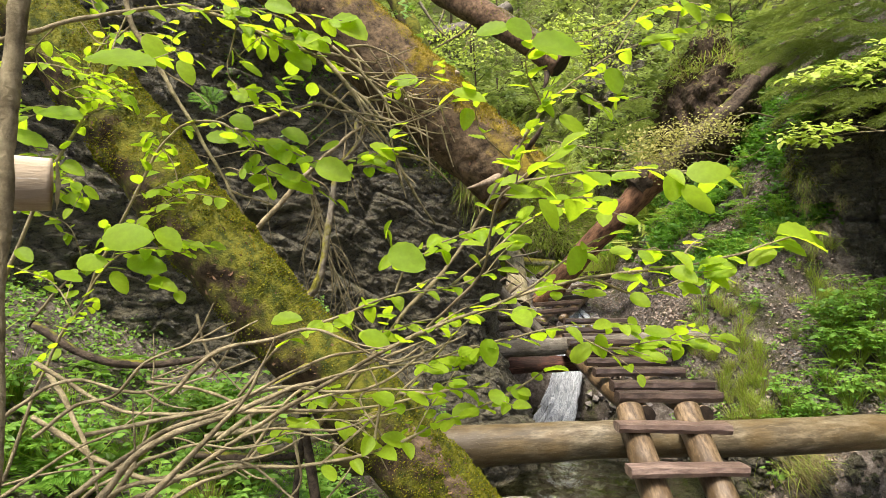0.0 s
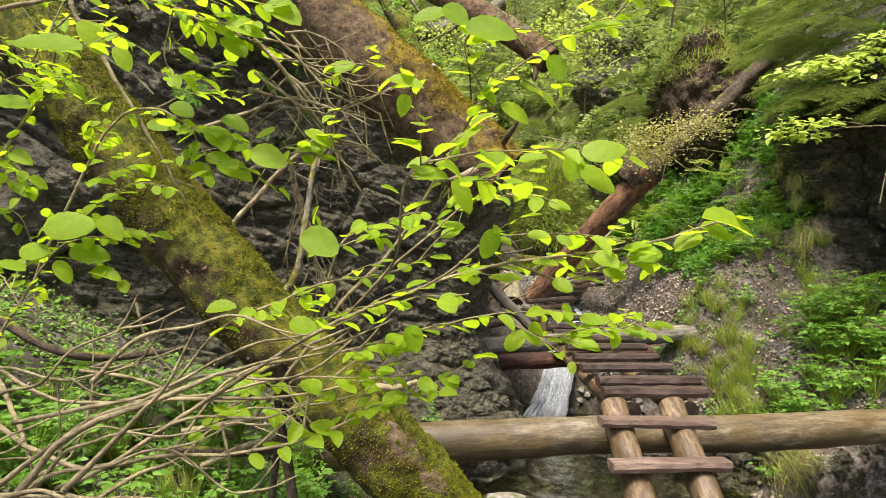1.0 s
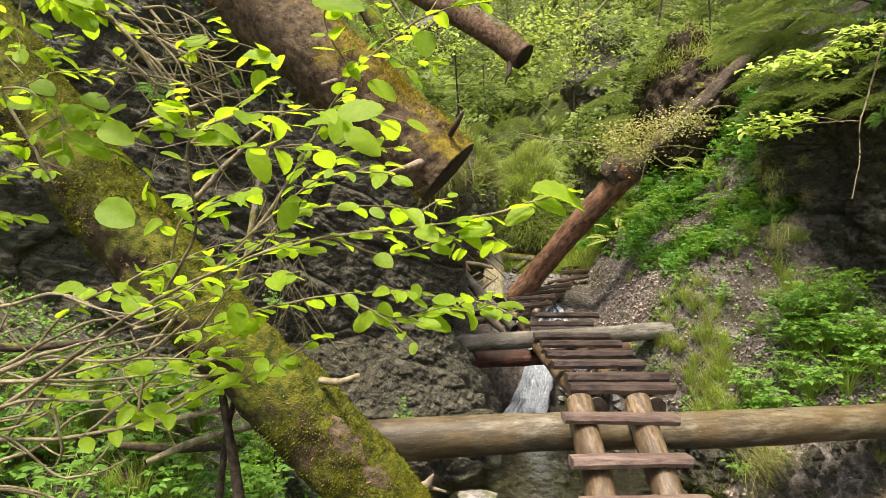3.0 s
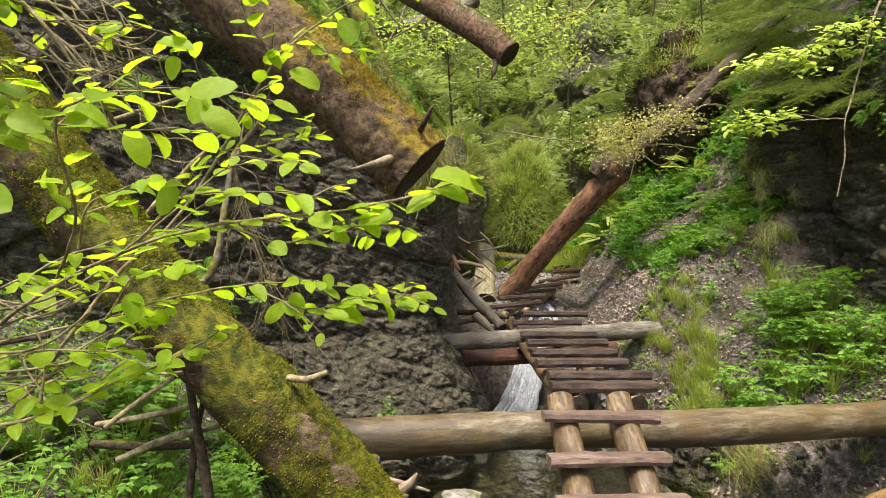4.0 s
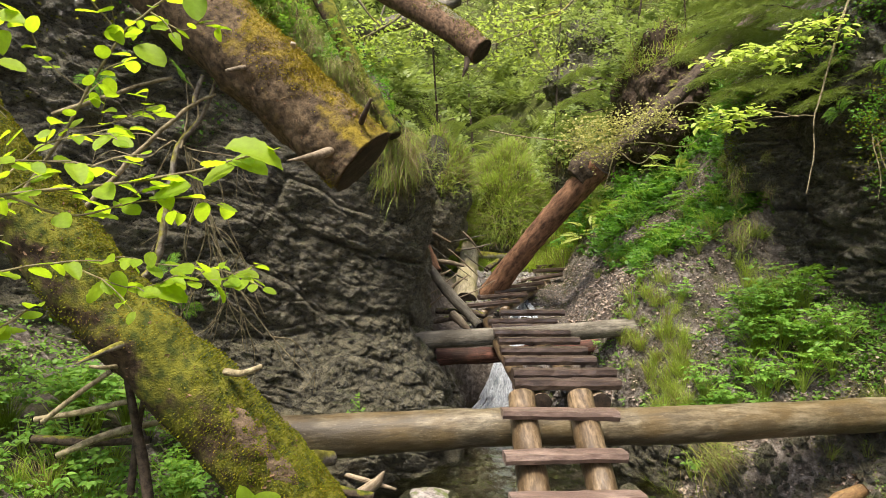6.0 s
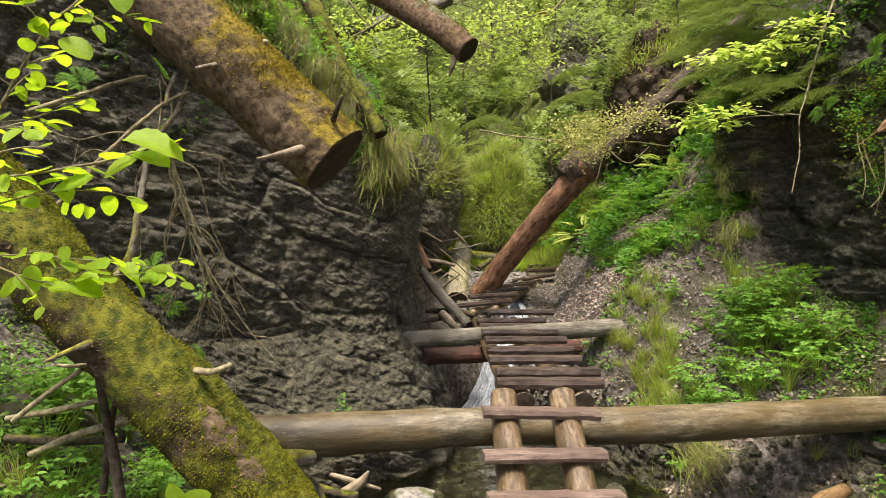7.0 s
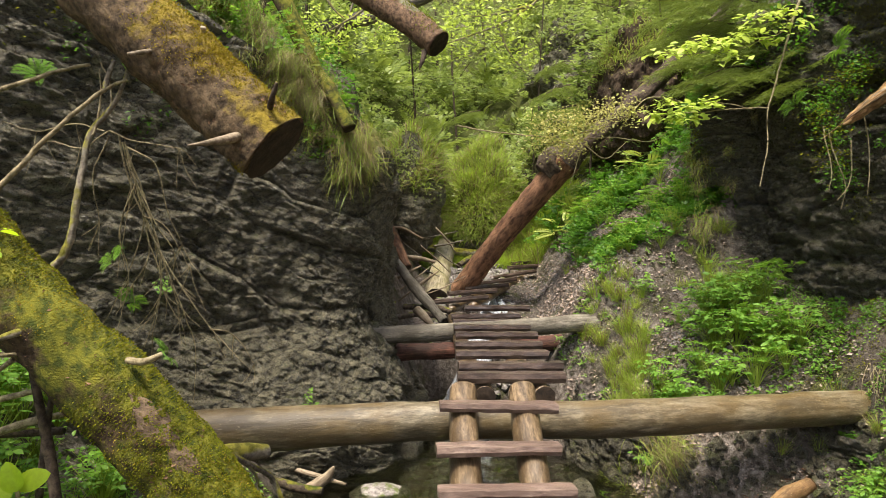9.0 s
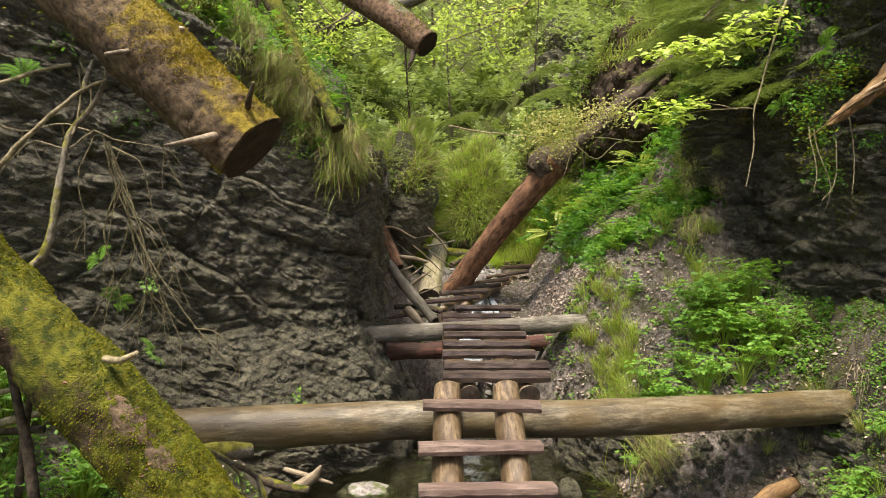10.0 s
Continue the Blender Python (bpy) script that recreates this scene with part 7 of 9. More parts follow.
twig(ob, [(-0.087, 1.183, 1.807), (-0.061, 1.183, 1.804), (-0.036, 1.183, 1.809)], 0.0012, 0.0005, None, 0.045, BARK_TWIG)
twig(ob, [(-0.122, 1.183, 1.895), (-0.092, 1.183, 1.887), (-0.062, 1.183, 1.886)], 0.0012, 0.0005, None, 0.045, BARK_TWIG)
twig(ob, [(-0.160, 1.178, 1.955), (-0.128, 1.178, 1.922), (-0.104, 1.178, 1.890), (-0.063, 1.178, 1.875), (-0.044, 1.178, 1.830)], 0.0020, 0.0006, None, 0.045, BARK_TWIG)
twig(ob, [(-0.063, 1.178, 1.875), (-0.054, 1.178, 1.838), (-0.044, 1.178, 1.809)], 0.0012, 0.0005, None, 0.045, BARK_TWIG)
twig(ob, [(-0.063, 1.178, 1.875), (-0.024, 1.178, 1.857), (0.016, 1.178, 1.846)], 0.0012, 0.0005, None, 0.045, BARK_TWIG)
twig(ob, [(-0.044, 1.178, 1.830), (-0.039, 1.178, 1.803), (-0.034, 1.178, 1.785)], 0.0012, 0.0005, None, 0.045, BARK_TWIG)
twig(ob, [(-0.214, 1.121, 1.845), (-0.168, 1.121, 1.827), (-0.116, 1.121, 1.819), (-0.062, 1.121, 1.808), (-0.016, 1.121, 1.784)], 0.0020, 0.0006, None, 0.045, BARK_TWIG)
twig(ob, [(-0.062, 1.121, 1.808), (-0.043, 1.121, 1.774), (-0.023, 1.121, 1.747)], 0.0012, 0.0005, None, 0.045, BARK_TWIG)
twig(ob, [(-0.168, 1.121, 1.827), (-0.144, 1.121, 1.788), (-0.121, 1.121, 1.757)], 0.0012, 0.0005, None, 0.045, BARK_TWIG)
twig(ob, [(-0.062, 1.121, 1.808), (-0.029, 1.121, 1.821), (0.004, 1.121, 1.841)], 0.0012, 0.0005, None, 0.045, BARK_TWIG)
twig(ob, [(-0.169, 1.166, 1.955), (-0.134, 1.166, 1.957), (-0.100, 1.166, 1.945), (-0.069, 1.166, 1.923), (-0.041, 1.166, 1.896)], 0.0020, 0.0006, None, 0.045, BARK_TWIG)
twig(ob, [(-0.100, 1.166, 1.945), (-0.089, 1.166, 1.915), (-0.078, 1.166, 1.892)], 0.0012, 0.0005, None, 0.045, BARK_TWIG)
twig(ob, [(-0.069, 1.166, 1.923), (-0.061, 1.166, 1.903), (-0.052, 1.166, 1.890)], 0.0012, 0.0005, None, 0.045, BARK_TWIG)
twig(ob, [(-0.134, 1.166, 1.957), (-0.121, 1.166, 1.938), (-0.108, 1.166, 1.926)], 0.0012, 0.0005, None, 0.045, BARK_TWIG)
twig(ob, [(-0.190, 1.146, 1.948), (-0.155, 1.146, 1.922), (-0.114, 1.146, 1.893), (-0.072, 1.146, 1.881), (-0.049, 1.146, 1.833)], 0.0020, 0.0006, None, 0.045, BARK_TWIG)
twig(ob, [(-0.072, 1.146, 1.881), (-0.048, 1.146, 1.882), (-0.023, 1.146, 1.891)], 0.0012, 0.0005, None, 0.045, BARK_TWIG)
twig(ob, [(-0.072, 1.146, 1.881), (-0.047, 1.146, 1.874), (-0.021, 1.146, 1.876)], 0.0012, 0.0005, None, 0.045, BARK_TWIG)
twig(ob, [(-0.072, 1.146, 1.881), (-0.064, 1.146, 1.839), (-0.056, 1.146, 1.805)], 0.0012, 0.0005, None, 0.045, BARK_TWIG)
twig(ob, [(-0.204, 1.120, 1.870), (-0.181, 1.120, 1.850), (-0.153, 1.120, 1.830), (-0.124, 1.120, 1.809), (-0.087, 1.120, 1.802)], 0.0020, 0.0006, None, 0.045, BARK_TWIG)
twig(ob, [(-0.153, 1.120, 1.830), (-0.127, 1.120, 1.795), (-0.101, 1.120, 1.768)], 0.0012, 0.0005, None, 0.045, BARK_TWIG)
twig(ob, [(-0.124, 1.120, 1.809), (-0.102, 1.120, 1.808), (-0.080, 1.120, 1.814)], 0.0012, 0.0005, None, 0.045, BARK_TWIG)
twig(ob, [(-0.087, 1.120, 1.802), (-0.053, 1.120, 1.815), (-0.018, 1.120, 1.836)], 0.0012, 0.0005, None, 0.045, BARK_TWIG)
twig(ob, [(-0.162, 1.140, 1.879), (-0.131, 1.140, 1.852), (-0.106, 1.140, 1.824), (-0.067, 1.140, 1.820), (-0.028, 1.140, 1.809)], 0.0020, 0.0006, None, 0.045, BARK_TWIG)
twig(ob, [(-0.028, 1.140, 1.809), (-0.024, 1.140, 1.764), (-0.020, 1.140, 1.728)], 0.0012, 0.0005, None, 0.045, BARK_TWIG)
twig(ob, [(-0.131, 1.140, 1.852), (-0.093, 1.140, 1.864), (-0.055, 1.140, 1.884)], 0.0012, 0.0005, None, 0.045, BARK_TWIG)
twig(ob, [(-0.131, 1.140, 1.852), (-0.128, 1.140, 1.831), (-0.125, 1.140, 1.817)], 0.0012, 0.0005, None, 0.045, BARK_TWIG)
twig(ob, [(-0.210, 1.171, 1.945), (-0.180, 1.171, 1.940), (-0.150, 1.171, 1.934), (-0.118, 1.171, 1.930), (-0.087, 1.171, 1.919)], 0.0020, 0.0006, None, 0.045, BARK_TWIG)
twig(ob, [(-0.118, 1.171, 1.930), (-0.091, 1.171, 1.893), (-0.065, 1.171, 1.864)], 0.0012, 0.0005, None, 0.045, BARK_TWIG)
twig(ob, [(-0.150, 1.171, 1.934), (-0.139, 1.171, 1.897), (-0.128, 1.171, 1.867)], 0.0012, 0.0005, None, 0.045, BARK_TWIG)
twig(ob, [(-0.118, 1.171, 1.930), (-0.083, 1.171, 1.938), (-0.047, 1.171, 1.954)], 0.0012, 0.0005, None, 0.045, BARK_TWIG)


# ---- dead wood, stubs and single branches ----
def clusters(ob, centres, size, n, spread):
    """Flat layered sprays of lobed leaves, joined into one part."""
    q = np.random.default_rng(len(centres))
    at = np.repeat(np.array(centres), n, 0) + q.normal(0, 1, (len(centres) * n, 3)) * (spread * 0.5, spread * 0.5, spread * 0.16)
    k = len(at)
    way = q.normal(0, 1, (k, 3)) * (1, 0.7, 0.25) + (-0.3, 0, -0.15)
    up = q.normal(0, 0.25, (k, 3)) + (0, -0.35, 1)
    put("leaf_spray", scatter_mesh("leaf_spray", LEAF_V, LEAF_F, at, way, up, size * q.uniform(0.5, 1.0, k), True), LEAF_MAPLE, ob, kind="stuff")


def cloud(ob, centres, spread, n, size, mat, seed):
    """Small leaves gathered about the given places."""
    q = np.random.default_rng(seed)
    at = np.repeat(np.array(centres), n, 0) + q.normal(0, 1, (len(centres) * n, 3)) * (spread * 0.6, spread * 0.6, spread * 0.4)
    k = len(at)
    put("foliage", scatter_mesh("foliage", CHIP_V, CHIP_F, at, q.normal(0, 1, (k, 3)) * (1, 1, 0.5), q.normal(0, 0.5, (k, 3)) + (0, -0.2, 1), size * q.uniform(0.5, 1.1, k)), mat, ob, kind="stuff")


def fuzz(parent, points, n, name, mat, size, level, seed, shape=(CHIP_V, CHIP_F), stand=1.0, rough=0.02, scale=9.0, nseed=0, up_share=0.45):
    """Moss or bark scales standing on a trunk, in patches."""
    q = np.random.default_rng(seed)
    s = smooth_path(points, 400)
    i = q.integers(2, 397, n)
    a = q.uniform(0, 2 * math.pi, n)
    t = np.gradient(s[:, :3], axis=0)[i]
    t /= np.linalg.norm(t, axis=1)[:, None]
    x = np.cross(t, (0, 0, 1.0))
    x /= np.linalg.norm(x, axis=1)[:, None]
    y = np.cross(x, t)
    nrm = np.cos(a)[:, None] * x + np.sin(a)[:, None] * y
    at = s[i, :3] + nrm * s[i, 3:4]
    at += nrm * (vnoise(at, scale, 3, nseed) * rough + np.clip(vnoise(at, 26.0, 2, 17), 0, 1) * 0.02 * bool(stand))[:, None]
    keep = vnoise(at, 5.0, 4, seed + 3) + up_share * nrm[:, 2] + 0.12 * q.normal(0, 1, n) > level
    at, nrm, t = at[keep], nrm[keep], t[keep]
    k = len(at)
    along = q.normal(0, 1, (k, 3))
    way = nrm * stand + along * 0.6 if stand else np.cross(nrm, along)
    up = along if stand else nrm + 0.25 * along
    put(name, scatter_mesh(name, shape[0], shape[1], at - nrm * 0.003, way, up, size * q.uniform(0.5, 1.2, k)), mat, parent, kind="stuff")


FALLEN_LINE = [(0.62, 2.8, -0.3, 0.19), (0.25, 2.93, 0.22, 0.185), (-0.115, 2.95, 0.652, 0.178), (-0.79, 2.91, 1.38, 0.172), (-1.18, 2.9, 1.87, 0.17), (-1.6, 2.9, 2.42, 0.165), (-2.3, 2.95, 3.3, 0.15)]
SAWN_LINE = [(0.36, 3.08, 1.885, 0.172), (0.1, 3.1, 2.12, 0.175), (-0.128, 3.1, 2.335, 0.178), (-0.75, 3.2, 2.92, 0.185), (-1.5, 3.4, 3.65, 0.19)]
fuzz(fallen, FALLEN_LINE, 130000, "moss", MOSS_GREEN, 0.0105, 0.0, 1, nseed=3, rough=0.03, scale=7.0)
fuzz(fallen, FALLEN_LINE, 50000, "moss", MOSS_GOLD, 0.009, 0.2, 2, nseed=3, rough=0.03, scale=7.0)
fuzz(fallen, FALLEN_LINE, 5000, "bark_scale", BARK_SCALE, 0.028, -0.6, 4, stand=0, nseed=3, rough=0.03, scale=7.0, up_share=-0.2)


def bare_patch(parent, points, lo, hi, a0, a1, mat, seed, rough, scale, nseed):
    """A torn-open patch of bare bark lying on a trunk: an uneven shell over part of its surface."""
    s = smooth_path(points, 400)[lo:hi]
    n, k = hi - lo, 30
    t = np.gradient(s[:, :3], axis=0)
    t /= np.linalg.norm(t, axis=1)[:, None]
    x = np.cross(t, (0, 0, 1.0))
    x /= np.linalg.norm(x, axis=1)[:, None]
    y = np.cross(x, t)
    w = np.linspace(-1, 1, n)
    half = (a1 - a0) / 2 * np.sqrt(np.clip(1 - w ** 2, 0, 1)) * (1 + 0.9 * vnoise(s[:, :3], 16.0, 3, seed))
    ang = (a0 + a1) / 2 + half[:, None] * np.linspace(-1, 1, k)[None] + 0.25 * vnoise(s[:, :3], 9.0, 2, seed + 1)[:, None]
    nrm = (np.cos(ang)[:, :, None] * x[:, None] + np.sin(ang)[:, :, None] * y[:, None]).reshape(-1, 3)
    at = np.repeat(s[:, :3], k, 0) + nrm * np.repeat(s[:, 3], k)[:, None]
    edge = np.repeat(1 - np.abs(w), k) * np.tile(1 - np.abs(np.linspace(-1, 1, k)), n)
    at += nrm * (vnoise(at, scale, 3, nseed) * rough + 0.005 * np.clip(edge * 12, 0, 1) - 0.004 + 0.006 * vnoise(at, 45.0, 3, seed))[:, None]
    put("bare_bark", mesh_of("bare_bark", at, grid_faces(n, k)), mat, parent, "torn tan bare bark")


bare_patch(fallen, FALLEN_LINE, 106, 150, 2.15, 2.8, BARK_BARE, 3, 0.03, 7.0, 3)
fuzz(sawn, SAWN_LINE, 44000, "moss", MOSS_GOLD, 0.010, 0.1, 5, nseed=5, rough=0.024, scale=10.0, up_share=0.5)
fuzz(sawn, SAWN_LINE, 8000, "moss", MOSS_GREEN, 0.010, 0.45, 6, nseed=5, rough=0.024, scale=10.0)
fuzz(sawn, SAWN_LINE, 6000, "bark_scale", BARK_SCALE, 0.02, -0.8, 7, stand=0, nseed=5, rough=0.024, scale=10.0)

fuzz(leaning, LEAN_LINE, 3000, "bark_scale", BARK_SCALE, 0.03, -0.5, 8, stand=0, nseed=7, rough=0.02, scale=7.0, up_share=0.0)
fuzz(hanging, HANG_LINE, 2500, "bark_scale", BARK_SCALE, 0.025, -0.1, 9, stand=0, nseed=6, rough=0.014, scale=9.0, up_share=0.0)
fuzz(hanging, HANG_LINE, 6000, "moss", MOSS_GREEN, 0.016, 0.35, 10, nseed=6, rough=0.014, scale=9.0, up_share=0.5)

log('mossy_log', [(-0.484, 6.200, 3.997, 0.0750), (-0.258, 6.100, 3.554, 0.0750), (-0.014, 6.000, 3.026, 0.0680), (0.171, 5.920, 2.761, 0.0620), (0.317, 5.850, 2.467, 0.0560)], 'slim mossy log lying down over the cliff edge', BARK_MOSSY, 20, 50, 0.02, 8.0, 12, (True, True), 'log')
log('fallen_log', [(1.044, 9.200, 0.762, 0.165), (1.126, 10.400, 1.190, 0.16), (1.239, 11.700, 1.596, 0.15)], 'pale log jammed across the upper stream', PALE_LOG, 20, 50, 0.02, 8.0, 13, (True, True), 'log')
log('driftwood_log', [(0.540, 8.500, 1.293, 0.0500), (0.801, 8.100, 0.979, 0.0620), (1.145, 7.600, 0.630, 0.0550)], 'grey broken log slanting beside the ladder', GREY_LOG, 20, 50, 0.015, 8.0, 14, (True, True), 'log')
log('driftwood_log', [(0.365, 9.300, 1.796, 0.0700), (0.502, 9.100, 1.524, 0.0750), (0.662, 8.900, 1.197, 0.0600)], 'red-brown bark log among the driftwood', BARK_RED, 20, 50, 0.02, 8.0, 15, (False, True), 'log')
log('driftwood_log', [(0.785, 11.200, 1.477, 0.0600), (1.295, 11.100, 1.412, 0.0650), (1.842, 11.000, 1.358, 0.0600)], 'mossy log lying across the upper stream', BARK_LICHEN, 20, 50, 0.015, 8.0, 16, (True, True), 'log')
log('driftwood_stick', [(0.373, 9.400, 1.729, 0.0120), (0.554, 9.500, 1.740, 0.0180), (0.852, 9.600, 1.584, 0.0140)], 'thin pale stick in the driftwood pile', PALE_WOOD, 20, 50, 0.01, 8.0, 17, (True, True), 'log', group='driftwood sticks')
log('driftwood_stick', [(0.602, 9.200, 1.334, 0.0300), (0.838, 9.200, 1.311, 0.0300), (1.029, 9.200, 1.265, 0.0200)], 'pale stick in the driftwood pile', PALE_WOOD, 20, 50, 0.01, 8.0, 18, (True, True), 'log', group='driftwood sticks')
log('driftwood_stick', [(1.362, 9.600, 1.210, 0.0400), (1.564, 10.000, 1.324, 0.0400)], 'dark stick wedged under the pale log', BARK_DARK, 20, 50, 0.01, 8.0, 19, (True, True), 'log', group='driftwood sticks')
log('driftwood_stick', [(0.661, 8.200, 0.749, 0.0300), (1.036, 8.000, 0.752, 0.0350), (1.233, 7.900, 0.715, 0.0300)], 'dark brown stick behind the grey log', BARK_DARK, 20, 50, 0.01, 8.0, 20, (True, True), 'log', group='driftwood sticks')
log('driftwood_stick', [(0.598, 7.600, 0.681, 0.0300), (0.843, 7.800, 0.699, 0.0350), (1.165, 7.700, 0.683, 0.0300)], 'dark brown stick behind the grey log', BARK_DARK, 20, 50, 0.01, 8.0, 21, (True, True), 'log', group='driftwood sticks')
log('driftwood_stick', [(0.840, 7.500, 0.778, 0.0500), (0.929, 7.400, 0.701, 0.0450), (1.052, 7.300, 0.579, 0.0200)], 'pale splintered wood slab near the log', PALE_WOOD, 20, 50, 0.01, 8.0, 22, (True, True), 'log', group='driftwood sticks')
log('driftwood_stick', [(0.446, 9.579, 1.628, 0.0081), (0.795, 9.609, 1.361, 0.0081), (1.147, 9.679, 1.091, 0.0040)], 'pale thin stick in the driftwood pile', GREY_LOG, 8, 12, 0.004, 8.0, 140, (True, True), 'log', group='driftwood sticks')
log('driftwood_stick', [(0.291, 9.181, 1.116, 0.0133), (0.486, 9.211, 1.145, 0.0133), (0.680, 9.281, 1.197, 0.0067)], 'pale thin stick in the driftwood pile', PALE_WOOD, 8, 12, 0.004, 8.0, 141, (True, True), 'log', group='driftwood sticks')
log('driftwood_stick', [(1.047, 9.470, 1.422, 0.0099), (1.222, 9.500, 1.280, 0.0099), (1.399, 9.570, 1.183, 0.0049)], 'pale thin stick in the driftwood pile', GREY_LOG, 8, 12, 0.004, 8.0, 142, (True, True), 'log', group='driftwood sticks')
log('driftwood_stick', [(0.135, 8.885, 0.814, 0.0209), (0.491, 8.915, 1.035, 0.0209), (0.848, 8.985, 1.222, 0.0104)], 'pale thin stick in the driftwood pile', PALE_WOOD, 8, 12, 0.004, 8.0, 143, (True, True), 'log', group='driftwood sticks')
log('driftwood_stick', [(0.827, 9.472, 1.487, 0.0109), (1.026, 9.502, 1.318, 0.0109), (1.227, 9.572, 1.119, 0.0055)], 'pale thin stick in the driftwood pile', PALE_WOOD, 8, 12, 0.004, 8.0, 144, (True, True), 'log', group='driftwood sticks')
log('driftwood_stick', [(0.481, 8.450, 0.714, 0.0133), (0.625, 8.480, 0.831, 0.0133), (0.769, 8.550, 0.945, 0.0067)], 'pale thin stick in the driftwood pile', PALE_WOOD, 8, 12, 0.004, 8.0, 145, (True, True), 'log', group='driftwood sticks')
log('driftwood_stick', [(0.294, 8.780, 0.720, 0.0081), (0.637, 8.810, 0.955, 0.0081), (0.983, 8.880, 1.222, 0.0040)], 'pale thin stick in the driftwood pile', PALE_WOOD, 8, 12, 0.004, 8.0, 146, (True, True), 'log', group='driftwood sticks')
log('driftwood_stick', [(1.031, 9.953, 1.748, 0.0156), (1.178, 9.983, 1.601, 0.0156), (1.326, 10.053, 1.390, 0.0078)], 'pale thin stick in the driftwood pile', PALE_WOOD, 8, 12, 0.004, 8.0, 147, (True, True), 'log', group='driftwood sticks')
log('driftwood_stick', [(0.720, 9.217, 1.284, 0.0107), (0.899, 9.247, 1.159, 0.0107), (1.079, 9.317, 1.063, 0.0053)], 'pale thin stick in the driftwood pile', GREY_LOG, 8, 12, 0.004, 8.0, 148, (True, True), 'log', group='driftwood sticks')
log('driftwood_stick', [(0.412, 10.020, 1.513, 0.0088), (0.889, 10.050, 1.605, 0.0088), (1.370, 10.120, 1.705, 0.0044)], 'pale thin stick in the driftwood pile', GREY_LOG, 8, 12, 0.004, 8.0, 149, (True, True), 'log', group='driftwood sticks')
log('driftwood_stick', [(0.833, 8.761, 0.828, 0.0085), (1.131, 8.791, 0.940, 0.0085), (1.434, 8.861, 1.095, 0.0042)], 'pale thin stick in the driftwood pile', PALE_WOOD, 8, 12, 0.004, 8.0, 150, (True, True), 'log', group='driftwood sticks')
log('driftwood_stick', [(1.014, 9.879, 1.483, 0.0131), (1.227, 9.909, 1.515, 0.0131), (1.444, 9.979, 1.571, 0.0066)], 'pale thin stick in the driftwood pile', GREY_LOG, 8, 12, 0.004, 8.0, 151, (True, True), 'log', group='driftwood sticks')
log('driftwood_stick', [(0.732, 8.887, 0.889, 0.0203), (0.899, 8.917, 1.026, 0.0203), (1.067, 8.987, 1.147, 0.0102)], 'pale thin stick in the driftwood pile', PALE_WOOD, 8, 12, 0.004, 8.0, 152, (True, True), 'log', group='driftwood sticks')
log('far_log', [(-0.572, 9.200, 4.406, 0.0900), (-0.128, 9.300, 4.548, 0.1000), (0.476, 9.500, 4.774, 0.1000), (0.946, 9.700, 5.072, 0.1000)], 'pale fallen log high above the stream', GREY_LOG, 20, 50, 0.02, 8.0, 23, (True, True), 'log')
log('mossy_log', [(-0.278, 3.750, 0.284, 0.0500), (-0.098, 3.850, 0.314, 0.0500), (0.057, 4.100, 0.244, 0.0400)], 'low mossy log under the crossing log', BARK_LICHEN, 20, 50, 0.015, 8.0, 24, (True, True), 'log')
log('broken_branch', [(-0.189, 3.300, 0.660, 0.0120), (-0.077, 3.600, 0.434, 0.0150), (-0.001, 3.950, 0.219, 0.0160), (0.065, 4.200, 0.060, 0.0170), (0.133, 4.200, -0.094, 0.0160)], 'bent broken branch beside the mossy trunk', BARK_LICHEN, 12, 40, 0.003, 8.0, 25, (True, True), 'branch')
log('broken_branch', [(-0.050, 3.700, 0.365, 0.0090), (0.017, 4.000, 0.151, 0.0080), (0.056, 4.000, -0.051, 0.0060)], 'short fork of a broken branch', BARK_LICHEN, 10, 24, 0.002, 8.0, 26, (True, True), 'branch')
log('broken_branch', [(0.051, 5.300, -0.432, 0.0500), (0.155, 5.350, -0.371, 0.0450), (0.217, 5.350, -0.318, 0.0300), (0.265, 5.350, -0.248, 0.0040)], 'splintered pale wood end on the bank', PALE_WOOD, 12, 24, 0.012, 8.0, 27, (True, True), 'branch')
log('broken_branch', [(-0.101, 5.500, -0.314, 0.0200), (0.111, 5.450, -0.352, 0.0200), (0.364, 5.300, -0.371, 0.0120)], 'dark stick lying on the stream bank', PALE_WOOD, 10, 24, 0.004, 8.0, 28, (True, True), 'branch')
log('broken_branch', [(-0.184, 5.200, -0.292, 0.0300), (-0.014, 5.200, -0.352, 0.0350), (0.199, 5.200, -0.387, 0.0300)], 'dark rotten branch lying on the bank', BARK_DARK, 12, 24, 0.008, 8.0, 29, (True, True), 'branch')
log('rotten_log', [(3.236, 4.68, -0.39, 0.05), (3.472, 4.75, -0.27, 0.06), (3.678, 4.797, -0.2, 0.045)], 'orange rotten broken log on the slope', ORANGE_WOOD, 16, 30, 0.018, 8.0, 30, (True, True), 'log', cut_mat=ORANGE_WOOD)

